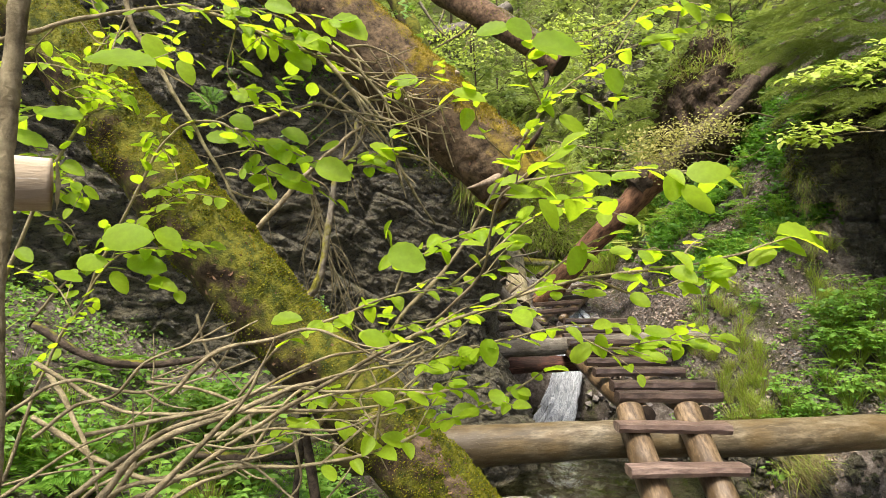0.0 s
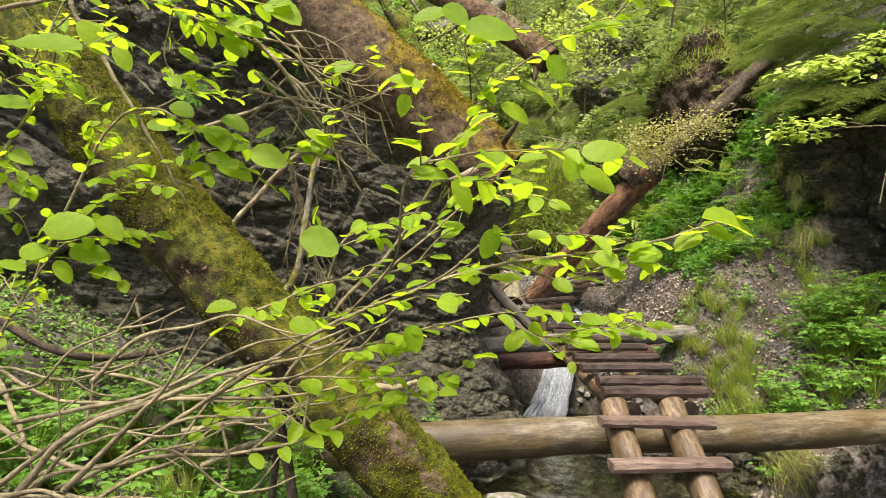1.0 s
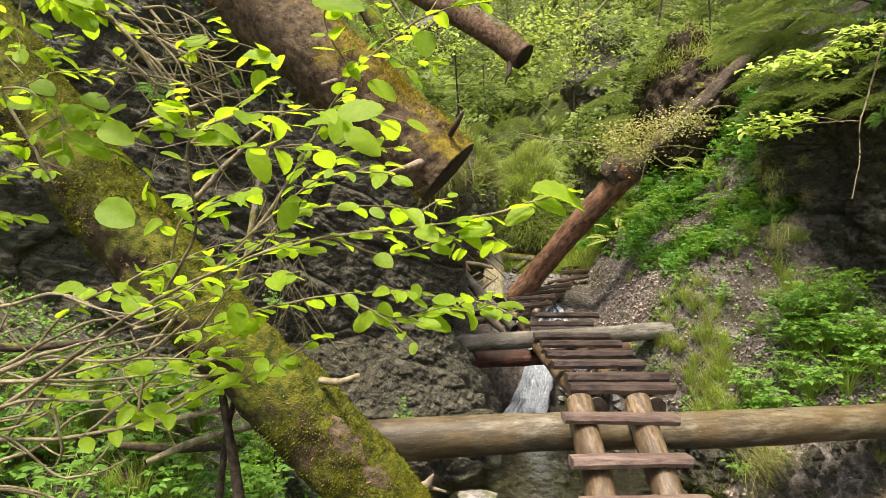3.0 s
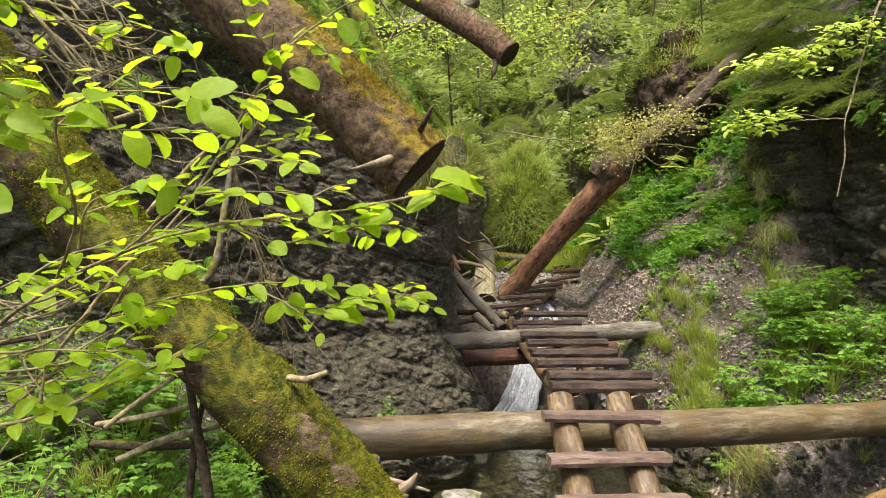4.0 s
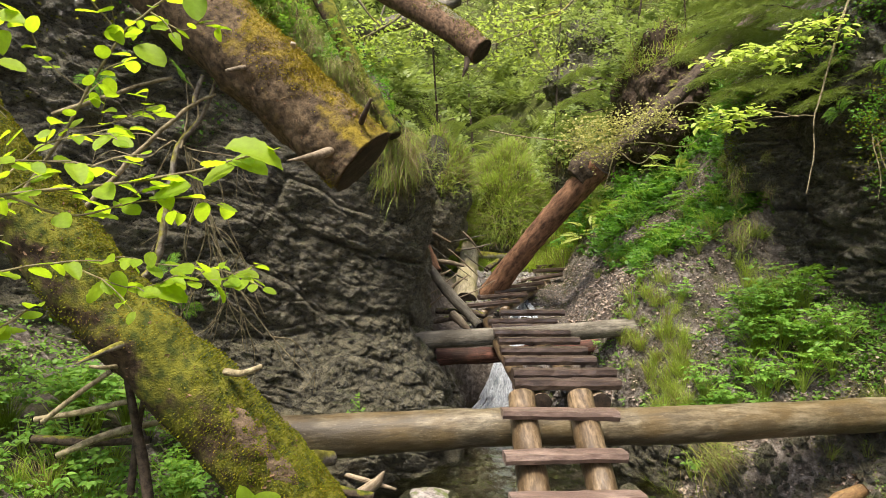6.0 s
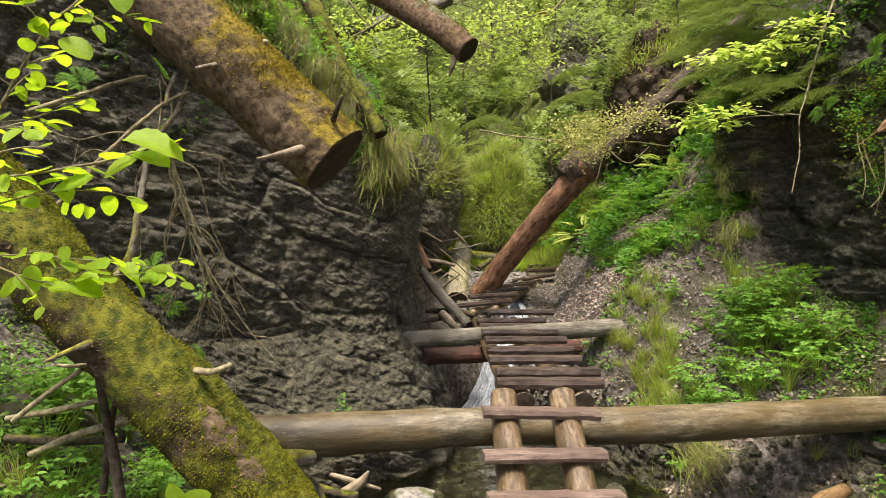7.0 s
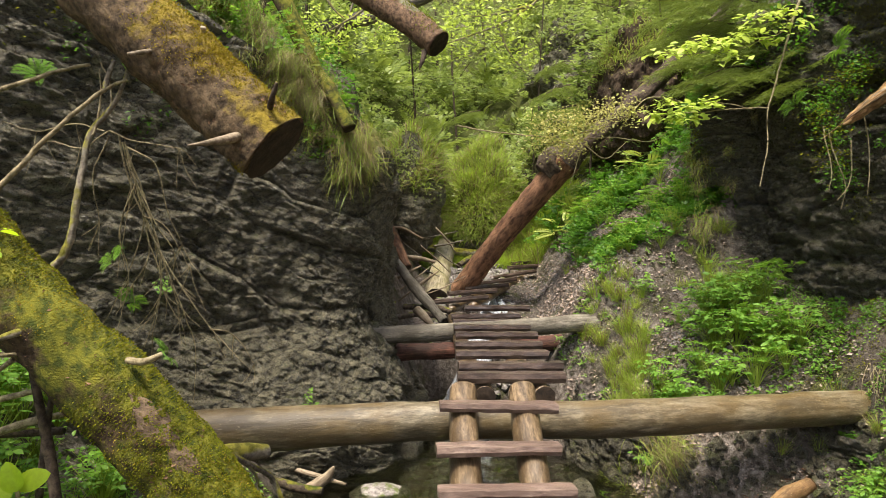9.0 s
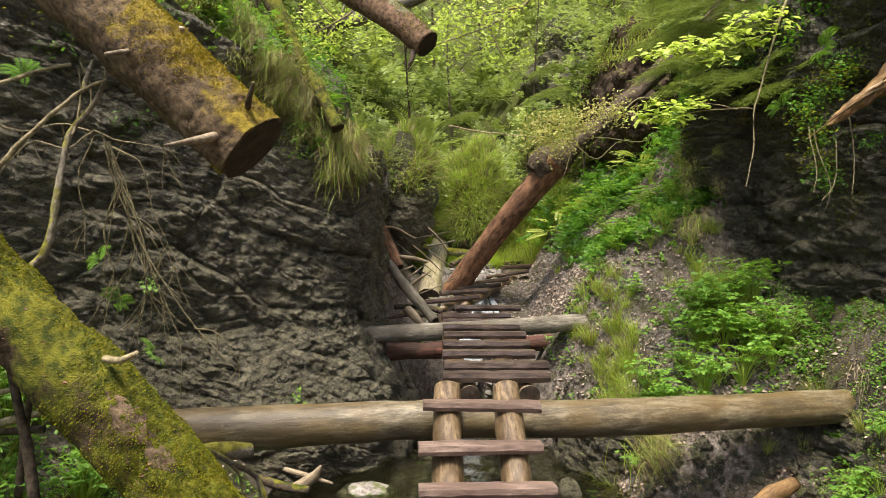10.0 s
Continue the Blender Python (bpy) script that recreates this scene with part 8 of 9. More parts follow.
ob = thing('splintered_snag', 'broken rotten tree stump end with orange splinters', 'dead wood')
along('core', [(4.85, 4.78, 3.08, 0.105), (4.5, 4.82, 2.76, 0.095), (4.28, 4.86, 2.57, 0.07), (4.1, 4.9, 2.43, 0.04), (3.98, 4.93, 2.33, 0.008)], 46, 22, 0.035, 14.0, 60, ORANGE_WOOD, ob)
for k in range(5):
    a = r.uniform(-0.05, 0.05)
    g, u = r.uniform(0.0, 0.3), r.uniform(0.55, 1.08)
    up = 0.03 * math.cos(14 * a) * r.uniform(0.3, 1.0)
    o = Vector((4.5 - g, 4.76 + 0.3 * abs(a), 2.76 - 0.9 * g + up + a))
    e = Vector((4.42 - 0.62 * u, 4.88 + r.uniform(-0.04, 0.04), 2.68 - 0.46 * u + 0.35 * a + 0.4 * up))
    m = o.lerp(e, 0.6) + Vector((0, -0.01, r.uniform(-0.01, 0.025)))
    w = r.uniform(0.005, 0.011)
    along('splinter', [(*o, w), (*m, w * 0.8), (*e, 0.001)], 14, 6, w * 0.4, 30.0, 61 + k, ORANGE_WOOD if k % 3 else PALE_WOOD, ob)

ob = thing('wall_plants', 'green plants and roots hanging from the dark rock wall', 'plants')
twig(ob, [(4.152, 5.000, 2.477), (4.170, 4.950, 2.262), (4.187, 4.950, 2.016), (4.170, 4.950, 1.832)], 0.006, 0.002, None, 0.05, BARK_TWIG)
twig(ob, [(3.976, 5.100, 2.329), (3.998, 5.050, 2.112), (4.073, 5.050, 1.903), (4.040, 5.050, 1.736)], 0.006, 0.002, None, 0.05, BARK_TWIG)
twig(ob, [(3.933, 5.100, 2.350), (3.968, 5.050, 2.028), (3.947, 5.050, 1.861)], 0.006, 0.002, None, 0.05, BARK_TWIG)
twig(ob, [(4.115, 5.050, 2.237), (4.077, 5.000, 1.940), (3.982, 5.000, 1.795)], 0.006, 0.002, None, 0.05, BARK_TWIG)
cloud(ob, [(3.940, 5.150, 2.508), (3.976, 5.100, 2.371), (4.018, 5.100, 2.245), (4.039, 5.100, 2.034), (4.081, 5.100, 1.929), (4.032, 5.200, 2.605), (4.161, 5.200, 2.648), (4.247, 5.200, 2.777), (4.355, 5.200, 2.863), (4.463, 5.200, 2.949), (4.264, 5.300, 2.891), (4.440, 5.300, 3.066), (4.376, 5.000, 2.229)], 0.11, 110, 0.035, LEAF_DARK, 31)
cloud(ob, [(3.940, 5.150, 2.444), (3.997, 5.100, 2.308), (4.026, 5.100, 2.118), (4.291, 5.200, 2.777), (4.484, 5.300, 3.110), (4.118, 5.200, 2.734)], 0.12, 120, 0.03, MOSS_GREEN, 32)

ob = thing('hanging_roots', 'thin dry roots hanging over the log end', 'roots')
twig(ob, [(4.150, 4.860, 0.622), (4.171, 4.840, 0.517), (4.066, 4.840, 0.417)], 0.003, 0.001, None, 0.05, BARK_TWIG)
twig(ob, [(4.195, 4.860, 0.600), (4.220, 4.840, 0.517), (4.187, 4.840, 0.349)], 0.003, 0.001, None, 0.05, BARK_TWIG)
twig(ob, [(4.172, 4.860, 0.616), (4.122, 4.840, 0.517), (4.198, 4.840, 0.384)], 0.003, 0.001, None, 0.05, BARK_TWIG)
twig(ob, [(4.235, 4.860, 0.597), (4.198, 4.840, 0.517), (4.165, 4.840, 0.364)], 0.003, 0.001, None, 0.05, BARK_TWIG)
twig(ob, [(4.158, 4.860, 0.621), (4.141, 4.840, 0.517), (4.156, 4.840, 0.365)], 0.003, 0.001, None, 0.05, BARK_TWIG)
twig(ob, [(4.116, 4.860, 0.623), (4.066, 4.840, 0.517), (4.054, 4.840, 0.352)], 0.003, 0.001, None, 0.05, BARK_TWIG)
twig(ob, [(4.201, 4.860, 0.610), (4.169, 4.840, 0.517), (4.149, 4.840, 0.301)], 0.003, 0.001, None, 0.05, BARK_TWIG)
twig(ob, [(4.131, 4.860, 0.627), (4.124, 4.840, 0.517), (4.177, 4.840, 0.334)], 0.003, 0.001, None, 0.05, BARK_TWIG)
twig(ob, [(4.216, 4.860, 0.593), (4.166, 4.840, 0.517), (4.174, 4.840, 0.365)], 0.003, 0.001, None, 0.05, BARK_TWIG)
log('sawn_branch', [(-0.608, 0.800, 1.683, 0.0360), (-0.561, 0.830, 1.683, 0.0360), (-0.501, 0.860, 1.682, 0.0340)], 'sawn branch with pale bark close by', PEELED_PALE, 20, 30, 0.002, 8.0, 32, (True, True), 'branch', cut_mat=PEELED_PALE)
log('dead_stick', [(-1.079, 3.050, 0.748, 0.0130), (-0.882, 3.050, 0.780, 0.0140), (-0.646, 3.000, 0.838, 0.0120)], 'stick propped under the mossy trunk', BARK_TWIG, 9, 24, 0.003, 8.0, 40, (True, True), 'stick', group='dead sticks')
log('dead_stick', [(-0.988, 2.950, 0.761, 0.0120), (-0.827, 2.920, 0.882, 0.0120), (-0.659, 2.880, 0.993, 0.0100)], 'stick leaning against the mossy trunk', BARK_TWIG, 9, 24, 0.003, 8.0, 41, (True, True), 'stick', group='dead sticks')
log('dead_stick', [(-0.627, 2.950, 0.952, 0.0160), (-0.604, 2.980, 0.753, 0.0200), (-0.586, 3.000, 0.602, 0.0220), (-0.550, 3.000, 0.360, 0.0240)], 'dark dead stem under the mossy trunk', BARK_DARK, 9, 24, 0.003, 8.0, 42, (True, True), 'stick', group='dead sticks')
log('dead_stick', [(-0.617, 3.100, 0.848, 0.0140), (-0.660, 3.120, 0.667, 0.0160), (-0.698, 3.120, 0.339, 0.0180)], 'dark dead stem under the mossy trunk', BARK_DARK, 9, 24, 0.003, 8.0, 43, (True, True), 'stick', group='dead sticks')
log('dead_stick', [(-1.180, 3.200, 0.620, 0.0200), (-0.921, 3.200, 0.607, 0.0240), (-0.661, 3.250, 0.601, 0.0180)], 'rotting stick on the bank plants', BARK_DARK, 9, 24, 0.003, 8.0, 44, (True, True), 'stick', group='dead sticks')
log('dead_stick', [(-1.013, 3.100, 0.573, 0.0150), (-0.790, 3.150, 0.659, 0.0180), (-0.533, 3.200, 0.710, 0.0120)], 'rotting stick on the bank plants', BARK_TWIG, 9, 24, 0.003, 8.0, 45, (True, True), 'stick', group='dead sticks')
log('dead_stick', [(-1.166, 3.300, 1.088, 0.0080), (-1.006, 3.300, 1.053, 0.0080)], 'thin stick lying on the bank', BARK_TWIG, 9, 24, 0.003, 8.0, 46, (True, True), 'stick', group='dead sticks')
log('dead_stick', [(-1.157, 1.900, 1.386, 0.0120), (-0.997, 1.900, 1.295, 0.0130), (-0.859, 1.950, 1.265, 0.0120), (-0.680, 2.000, 1.279, 0.0080)], 'dark rotting stick over the bank plants', BARK_DARK, 10, 30, 0.004, 8.0, 50, (True, True), 'stick', group='dead sticks')
log('dead_stick', [(-1.436, 3.000, 1.401, 0.0220), (-1.410, 3.000, 1.300, 0.0240), (-1.436, 3.000, 1.098, 0.0260)], 'dark rotting stick over the bank plants', BARK_DARK, 10, 30, 0.004, 8.0, 51, (True, True), 'stick', group='dead sticks')


def stub(parent, points, mat, seed=0):
    """A broken branch stub on a trunk."""
    return put("branch_stub", clean_mesh("branch_stub", *tube(points, 14, 10, points[0][3] * 0.2, 30.0, seed)), mat, parent)



stub(sawn, [(0.263, 2.970, 1.927, 0.0240), (0.195, 2.860, 1.885, 0.0160), (0.098, 2.760, 1.849, 0.0030)], PALE_WOOD, 1)
stub(sawn, [(0.366, 2.970, 2.038, 0.0140), (0.396, 2.900, 2.074, 0.0120), (0.423, 2.860, 2.121, 0.0070)], BARK_DARK, 2)
stub(sawn, [(-0.110, 2.950, 2.275, 0.0120), (-0.136, 2.880, 2.248, 0.0100), (-0.162, 2.820, 2.223, 0.0070)], PALE_WOOD, 3)
stub(sawn, [(0.049, 3.050, 2.367, 0.0140), (0.066, 3.030, 2.402, 0.0120)], PALE_WOOD, 4)
stub(fallen, [(-0.529, 2.800, 1.126, 0.0160), (-0.574, 2.720, 1.113, 0.0140), (-0.665, 2.620, 1.066, 0.0060)], BARK_LICHEN, 5)
stub(fallen, [(-0.176, 2.850, 0.993, 0.0160), (-0.089, 2.800, 0.997, 0.0140), (-0.002, 2.750, 1.033, 0.0100)], BARK_TWIG, 6)
stub(fallen, [(-0.596, 2.800, 1.025, 0.0100), (-0.618, 2.720, 1.034, 0.0080), (-0.658, 2.700, 1.042, 0.0060)], BARK_TWIG, 8)
stub(hanging, [(0.955, 6.150, 3.220, 0.0300), (0.936, 6.100, 3.115, 0.0200), (0.906, 6.100, 3.034, 0.0060)], BARK_DARK, 9)

ob = thing('lichen_branch', 'crooked dead branch with yellow lichen before the cliff', 'branch')
twig(ob, [(-0.686, 3.150, 1.319), (-0.605, 3.150, 1.420), (-0.564, 3.150, 1.547), (-0.534, 3.150, 1.724), (-0.507, 3.180, 1.945), (-0.448, 3.200, 2.044), (-0.391, 3.200, 2.118), (-0.329, 3.200, 2.289)], 0.021, 0.009, None, 0.04, BARK_LICHEN)
twig(ob, [(-0.920, 3.050, 1.605), (-0.822, 3.050, 1.710), (-0.694, 3.080, 1.871), (-0.497, 3.100, 2.076), (-0.378, 3.120, 2.171), (-0.303, 3.120, 2.194)], 0.015, 0.006, None, 0.04, BARK_TWIG)
twig(ob, [(-0.403, 3.120, 2.154), (-0.383, 3.120, 2.224), (-0.358, 3.120, 2.279)], 0.014, 0.01, None, 0.04, BARK_LICHEN)
twig(ob, [(-0.432, 3.200, 2.064), (-0.412, 3.200, 2.116), (-0.427, 3.200, 2.219), (-0.463, 3.200, 2.296)], 0.006, 0.003, None, 0.04, BARK_TWIG)
twig(ob, [(-0.486, 3.180, 1.958), (-0.463, 3.200, 2.116), (-0.468, 3.200, 2.270)], 0.006, 0.003, None, 0.04, BARK_TWIG)

ob = thing('dead_branch', 'straight bare dead branch across the dark cliff', 'branch')
twig(ob, [(-1.144, 3.300, 2.137), (-0.985, 3.300, 2.190), (-0.805, 3.350, 2.278), (-0.613, 3.400, 2.346)], 0.013, 0.008, None, 0.04, BARK_TWIG)

ob = thing('dead_branch', 'fan of thin bare twigs hanging before the cliff', 'branch')
twig(ob, [(-0.855, 4.200, 2.128), (-0.837, 4.280, 1.895), (-0.781, 4.360, 1.654), (-0.631, 4.440, 1.293), (-0.400, 4.520, 0.919), (-0.179, 4.600, 0.645)], 0.0066, 0.002, None, 0.04, BARK_TWIG)
twig(ob, [(-0.400, 4.520, 0.919), (-0.375, 4.550, 0.826), (-0.328, 4.570, 0.732)], 0.0035, 0.0014, None, 0.04, BARK_TWIG)
twig(ob, [(-0.631, 4.440, 1.293), (-0.580, 4.470, 1.197), (-0.495, 4.490, 1.101)], 0.0035, 0.0014, None, 0.04, BARK_TWIG)
twig(ob, [(-0.631, 4.440, 1.293), (-0.580, 4.470, 1.210), (-0.494, 4.490, 1.127)], 0.0035, 0.0014, None, 0.04, BARK_TWIG)
twig(ob, [(-0.841, 4.250, 2.101), (-0.804, 4.330, 1.830), (-0.729, 4.410, 1.547), (-0.722, 4.490, 1.181), (-0.808, 4.570, 0.876)], 0.0066, 0.002, None, 0.04, BARK_TWIG)
twig(ob, [(-0.729, 4.410, 1.547), (-0.731, 4.440, 1.422), (-0.725, 4.460, 1.296)], 0.0035, 0.0014, None, 0.04, BARK_TWIG)
twig(ob, [(-0.804, 4.330, 1.830), (-0.848, 4.360, 1.739), (-0.903, 4.380, 1.646)], 0.0035, 0.0014, None, 0.04, BARK_TWIG)
twig(ob, [(-0.808, 4.570, 0.876), (-0.823, 4.600, 0.785), (-0.836, 4.620, 0.695)], 0.0035, 0.0014, None, 0.04, BARK_TWIG)
twig(ob, [(-0.845, 4.300, 2.038), (-0.789, 4.380, 1.798), (-0.693, 4.460, 1.366), (-0.592, 4.540, 1.028), (-0.543, 4.620, 0.755), (-0.588, 4.700, 0.395)], 0.0066, 0.002, None, 0.04, BARK_TWIG)
twig(ob, [(-0.789, 4.380, 1.798), (-0.854, 4.410, 1.719), (-0.942, 4.430, 1.639)], 0.0035, 0.0014, None, 0.04, BARK_TWIG)
twig(ob, [(-0.693, 4.460, 1.366), (-0.673, 4.490, 1.251), (-0.633, 4.510, 1.136)], 0.0035, 0.0014, None, 0.04, BARK_TWIG)
twig(ob, [(-0.592, 4.540, 1.028), (-0.636, 4.570, 0.957), (-0.693, 4.590, 0.885)], 0.0035, 0.0014, None, 0.04, BARK_TWIG)
twig(ob, [(-0.848, 4.350, 1.974), (-0.808, 4.430, 1.620), (-0.914, 4.510, 1.364), (-1.022, 4.590, 1.174)], 0.0066, 0.002, None, 0.04, BARK_TWIG)
twig(ob, [(-0.808, 4.430, 1.620), (-0.808, 4.460, 1.563), (-0.798, 4.480, 1.504)], 0.0035, 0.0014, None, 0.04, BARK_TWIG)
twig(ob, [(-1.022, 4.590, 1.174), (-1.038, 4.620, 1.064), (-1.052, 4.640, 0.954)], 0.0035, 0.0014, None, 0.04, BARK_TWIG)
twig(ob, [(-1.022, 4.590, 1.174), (-1.101, 4.620, 1.038), (-1.210, 4.640, 0.900)], 0.0035, 0.0014, None, 0.04, BARK_TWIG)
twig(ob, [(-0.832, 4.400, 1.835), (-0.792, 4.480, 1.438), (-0.934, 4.560, 1.213), (-1.100, 4.640, 0.981)], 0.0066, 0.002, None, 0.04, BARK_TWIG)
twig(ob, [(-0.792, 4.480, 1.438), (-0.829, 4.510, 1.319), (-0.877, 4.530, 1.198)], 0.0035, 0.0014, None, 0.04, BARK_TWIG)
twig(ob, [(-0.934, 4.560, 1.213), (-0.993, 4.590, 1.158), (-1.072, 4.610, 1.102)], 0.0035, 0.0014, None, 0.04, BARK_TWIG)
twig(ob, [(-0.934, 4.560, 1.213), (-0.940, 4.590, 1.135), (-0.938, 4.610, 1.056)], 0.0035, 0.0014, None, 0.04, BARK_TWIG)
twig(ob, [(-0.925, 4.450, 2.095), (-0.773, 4.530, 1.995), (-0.728, 4.610, 1.702), (-0.661, 4.690, 1.475)], 0.0066, 0.002, None, 0.04, BARK_TWIG)
twig(ob, [(-0.661, 4.690, 1.475), (-0.705, 4.720, 1.388), (-0.764, 4.740, 1.301)], 0.0035, 0.0014, None, 0.04, BARK_TWIG)
twig(ob, [(-0.661, 4.690, 1.475), (-0.610, 4.720, 1.348), (-0.524, 4.740, 1.219)], 0.0035, 0.0014, None, 0.04, BARK_TWIG)
twig(ob, [(-0.661, 4.690, 1.475), (-0.737, 4.720, 1.377), (-0.843, 4.740, 1.278)], 0.0035, 0.0014, None, 0.04, BARK_TWIG)
twig(ob, [(-0.836, 4.500, 1.807), (-0.755, 4.580, 1.362), (-0.823, 4.660, 1.016), (-0.970, 4.740, 0.697)], 0.005, 0.002, None, 0.04, BARK_TWIG)
twig(ob, [(-0.970, 4.740, 0.697), (-0.937, 4.770, 0.591), (-0.876, 4.790, 0.485)], 0.0035, 0.0014, None, 0.04, BARK_TWIG)
twig(ob, [(-0.823, 4.660, 1.016), (-0.898, 4.690, 0.950), (-1.003, 4.710, 0.884)], 0.0035, 0.0014, None, 0.04, BARK_TWIG)
twig(ob, [(-0.970, 4.740, 0.697), (-0.986, 4.770, 0.561), (-1.001, 4.790, 0.426)], 0.0035, 0.0014, None, 0.04, BARK_TWIG)
twig(ob, [(-0.684, 4.200, 1.613), (-0.610, 4.280, 1.335), (-0.567, 4.360, 1.118), (-0.541, 4.440, 0.820)], 0.005, 0.002, None, 0.04, BARK_TWIG)
twig(ob, [(-0.567, 4.360, 1.118), (-0.520, 4.390, 1.032), (-0.439, 4.410, 0.945)], 0.0035, 0.0014, None, 0.04, BARK_TWIG)
twig(ob, [(-0.610, 4.280, 1.335), (-0.675, 4.310, 1.238), (-0.764, 4.330, 1.140)], 0.0035, 0.0014, None, 0.04, BARK_TWIG)
twig(ob, [(-0.567, 4.360, 1.118), (-0.567, 4.390, 0.981), (-0.558, 4.410, 0.843)], 0.0035, 0.0014, None, 0.04, BARK_TWIG)
twig(ob, [(-0.859, 4.250, 2.101), (-0.840, 4.330, 1.865), (-0.909, 4.410, 1.620), (-1.008, 4.490, 1.254)], 0.005, 0.002, None, 0.04, BARK_TWIG)
twig(ob, [(-0.840, 4.330, 1.865), (-0.869, 4.360, 1.786), (-0.902, 4.380, 1.706)], 0.0035, 0.0014, None, 0.04, BARK_TWIG)
twig(ob, [(-0.840, 4.330, 1.865), (-0.826, 4.360, 1.815), (-0.794, 4.380, 1.763)], 0.0035, 0.0014, None, 0.04, BARK_TWIG)
twig(ob, [(-0.840, 4.330, 1.865), (-0.812, 4.360, 1.773), (-0.760, 4.380, 1.680)], 0.0035, 0.0014, None, 0.04, BARK_TWIG)
twig(ob, [(-0.827, 4.300, 1.933), (-0.717, 4.380, 1.619), (-0.620, 4.460, 1.402), (-0.703, 4.540, 1.177)], 0.005, 0.002, None, 0.04, BARK_TWIG)
twig(ob, [(-0.620, 4.460, 1.402), (-0.615, 4.490, 1.329), (-0.600, 4.510, 1.254)], 0.0035, 0.0014, None, 0.04, BARK_TWIG)
twig(ob, [(-0.717, 4.380, 1.619), (-0.681, 4.410, 1.574), (-0.617, 4.430, 1.528)], 0.0035, 0.0014, None, 0.04, BARK_TWIG)
twig(ob, [(-0.703, 4.540, 1.177), (-0.719, 4.570, 1.066), (-0.734, 4.590, 0.955)], 0.0035, 0.0014, None, 0.04, BARK_TWIG)
twig(ob, [(-0.990, 4.350, 2.187), (-1.206, 4.430, 2.091), (-1.466, 4.510, 2.140), (-1.696, 4.590, 2.001)], 0.005, 0.002, None, 0.04, BARK_TWIG)
twig(ob, [(-1.696, 4.590, 2.001), (-1.777, 4.620, 1.907), (-1.885, 4.640, 1.811)], 0.0035, 0.0014, None, 0.04, BARK_TWIG)
twig(ob, [(-1.206, 4.430, 2.091), (-1.259, 4.460, 1.968), (-1.327, 4.480, 1.843)], 0.0035, 0.0014, None, 0.04, BARK_TWIG)
twig(ob, [(-1.466, 4.510, 2.140), (-1.462, 4.540, 2.081), (-1.441, 4.560, 2.021)], 0.0035, 0.0014, None, 0.04, BARK_TWIG)
twig(ob, [(-1.012, 4.400, 2.195), (-0.864, 4.480, 2.135), (-0.635, 4.560, 2.110), (-0.549, 4.640, 2.008)], 0.005, 0.002, None, 0.04, BARK_TWIG)
twig(ob, [(-0.635, 4.560, 2.110), (-0.596, 4.590, 1.979), (-0.529, 4.610, 1.845)], 0.0035, 0.0014, None, 0.04, BARK_TWIG)
twig(ob, [(-0.635, 4.560, 2.110), (-0.652, 4.590, 1.979), (-0.669, 4.610, 1.845)], 0.0035, 0.0014, None, 0.04, BARK_TWIG)
twig(ob, [(-0.864, 4.480, 2.135), (-0.918, 4.510, 2.042), (-0.990, 4.530, 1.946)], 0.0035, 0.0014, None, 0.04, BARK_TWIG)
twig(ob, [(-1.034, 4.450, 2.167), (-1.181, 4.530, 1.920), (-1.181, 4.610, 1.626), (-1.295, 4.690, 1.437)], 0.005, 0.002, None, 0.04, BARK_TWIG)
twig(ob, [(-1.181, 4.610, 1.626), (-1.226, 4.640, 1.524), (-1.283, 4.660, 1.421)], 0.0035, 0.0014, None, 0.04, BARK_TWIG)
twig(ob, [(-1.181, 4.610, 1.626), (-1.244, 4.640, 1.578), (-1.327, 4.660, 1.530)], 0.0035, 0.0014, None, 0.04, BARK_TWIG)
twig(ob, [(-1.181, 4.610, 1.626), (-1.197, 4.640, 1.512), (-1.210, 4.660, 1.397)], 0.0035, 0.0014, None, 0.04, BARK_TWIG)
twig(ob, [(-1.093, 4.500, 2.212), (-1.316, 4.580, 2.263), (-1.622, 4.660, 2.238), (-1.899, 4.740, 2.310)], 0.005, 0.002, None, 0.04, BARK_TWIG)
twig(ob, [(-1.622, 4.660, 2.238), (-1.668, 4.690, 2.099), (-1.723, 4.710, 1.957)], 0.0035, 0.0014, None, 0.04, BARK_TWIG)
twig(ob, [(-1.316, 4.580, 2.263), (-1.311, 4.610, 2.152), (-1.289, 4.630, 2.038)], 0.0035, 0.0014, None, 0.04, BARK_TWIG)
twig(ob, [(-1.316, 4.580, 2.263), (-1.312, 4.610, 2.201), (-1.293, 4.630, 2.138)], 0.0035, 0.0014, None, 0.04, BARK_TWIG)
twig(ob, [(-0.752, 4.200, 1.853), (-0.889, 4.280, 1.545), (-0.870, 4.360, 1.261), (-0.987, 4.440, 0.893)], 0.005, 0.002, None, 0.04, BARK_TWIG)
twig(ob, [(-0.889, 4.280, 1.545), (-0.888, 4.310, 1.428), (-0.874, 4.330, 1.310)], 0.0035, 0.0014, None, 0.04, BARK_TWIG)
twig(ob, [(-0.987, 4.440, 0.893), (-0.942, 4.470, 0.816), (-0.863, 4.490, 0.740)], 0.0035, 0.0014, None, 0.04, BARK_TWIG)
twig(ob, [(-0.870, 4.360, 1.261), (-0.910, 4.390, 1.207), (-0.959, 4.410, 1.154)], 0.0035, 0.0014, None, 0.04, BARK_TWIG)
twig(ob, [(-0.703, 4.250, 1.510), (-0.646, 4.330, 1.192), (-0.801, 4.410, 0.933)], 0.005, 0.002, None, 0.04, BARK_TWIG)
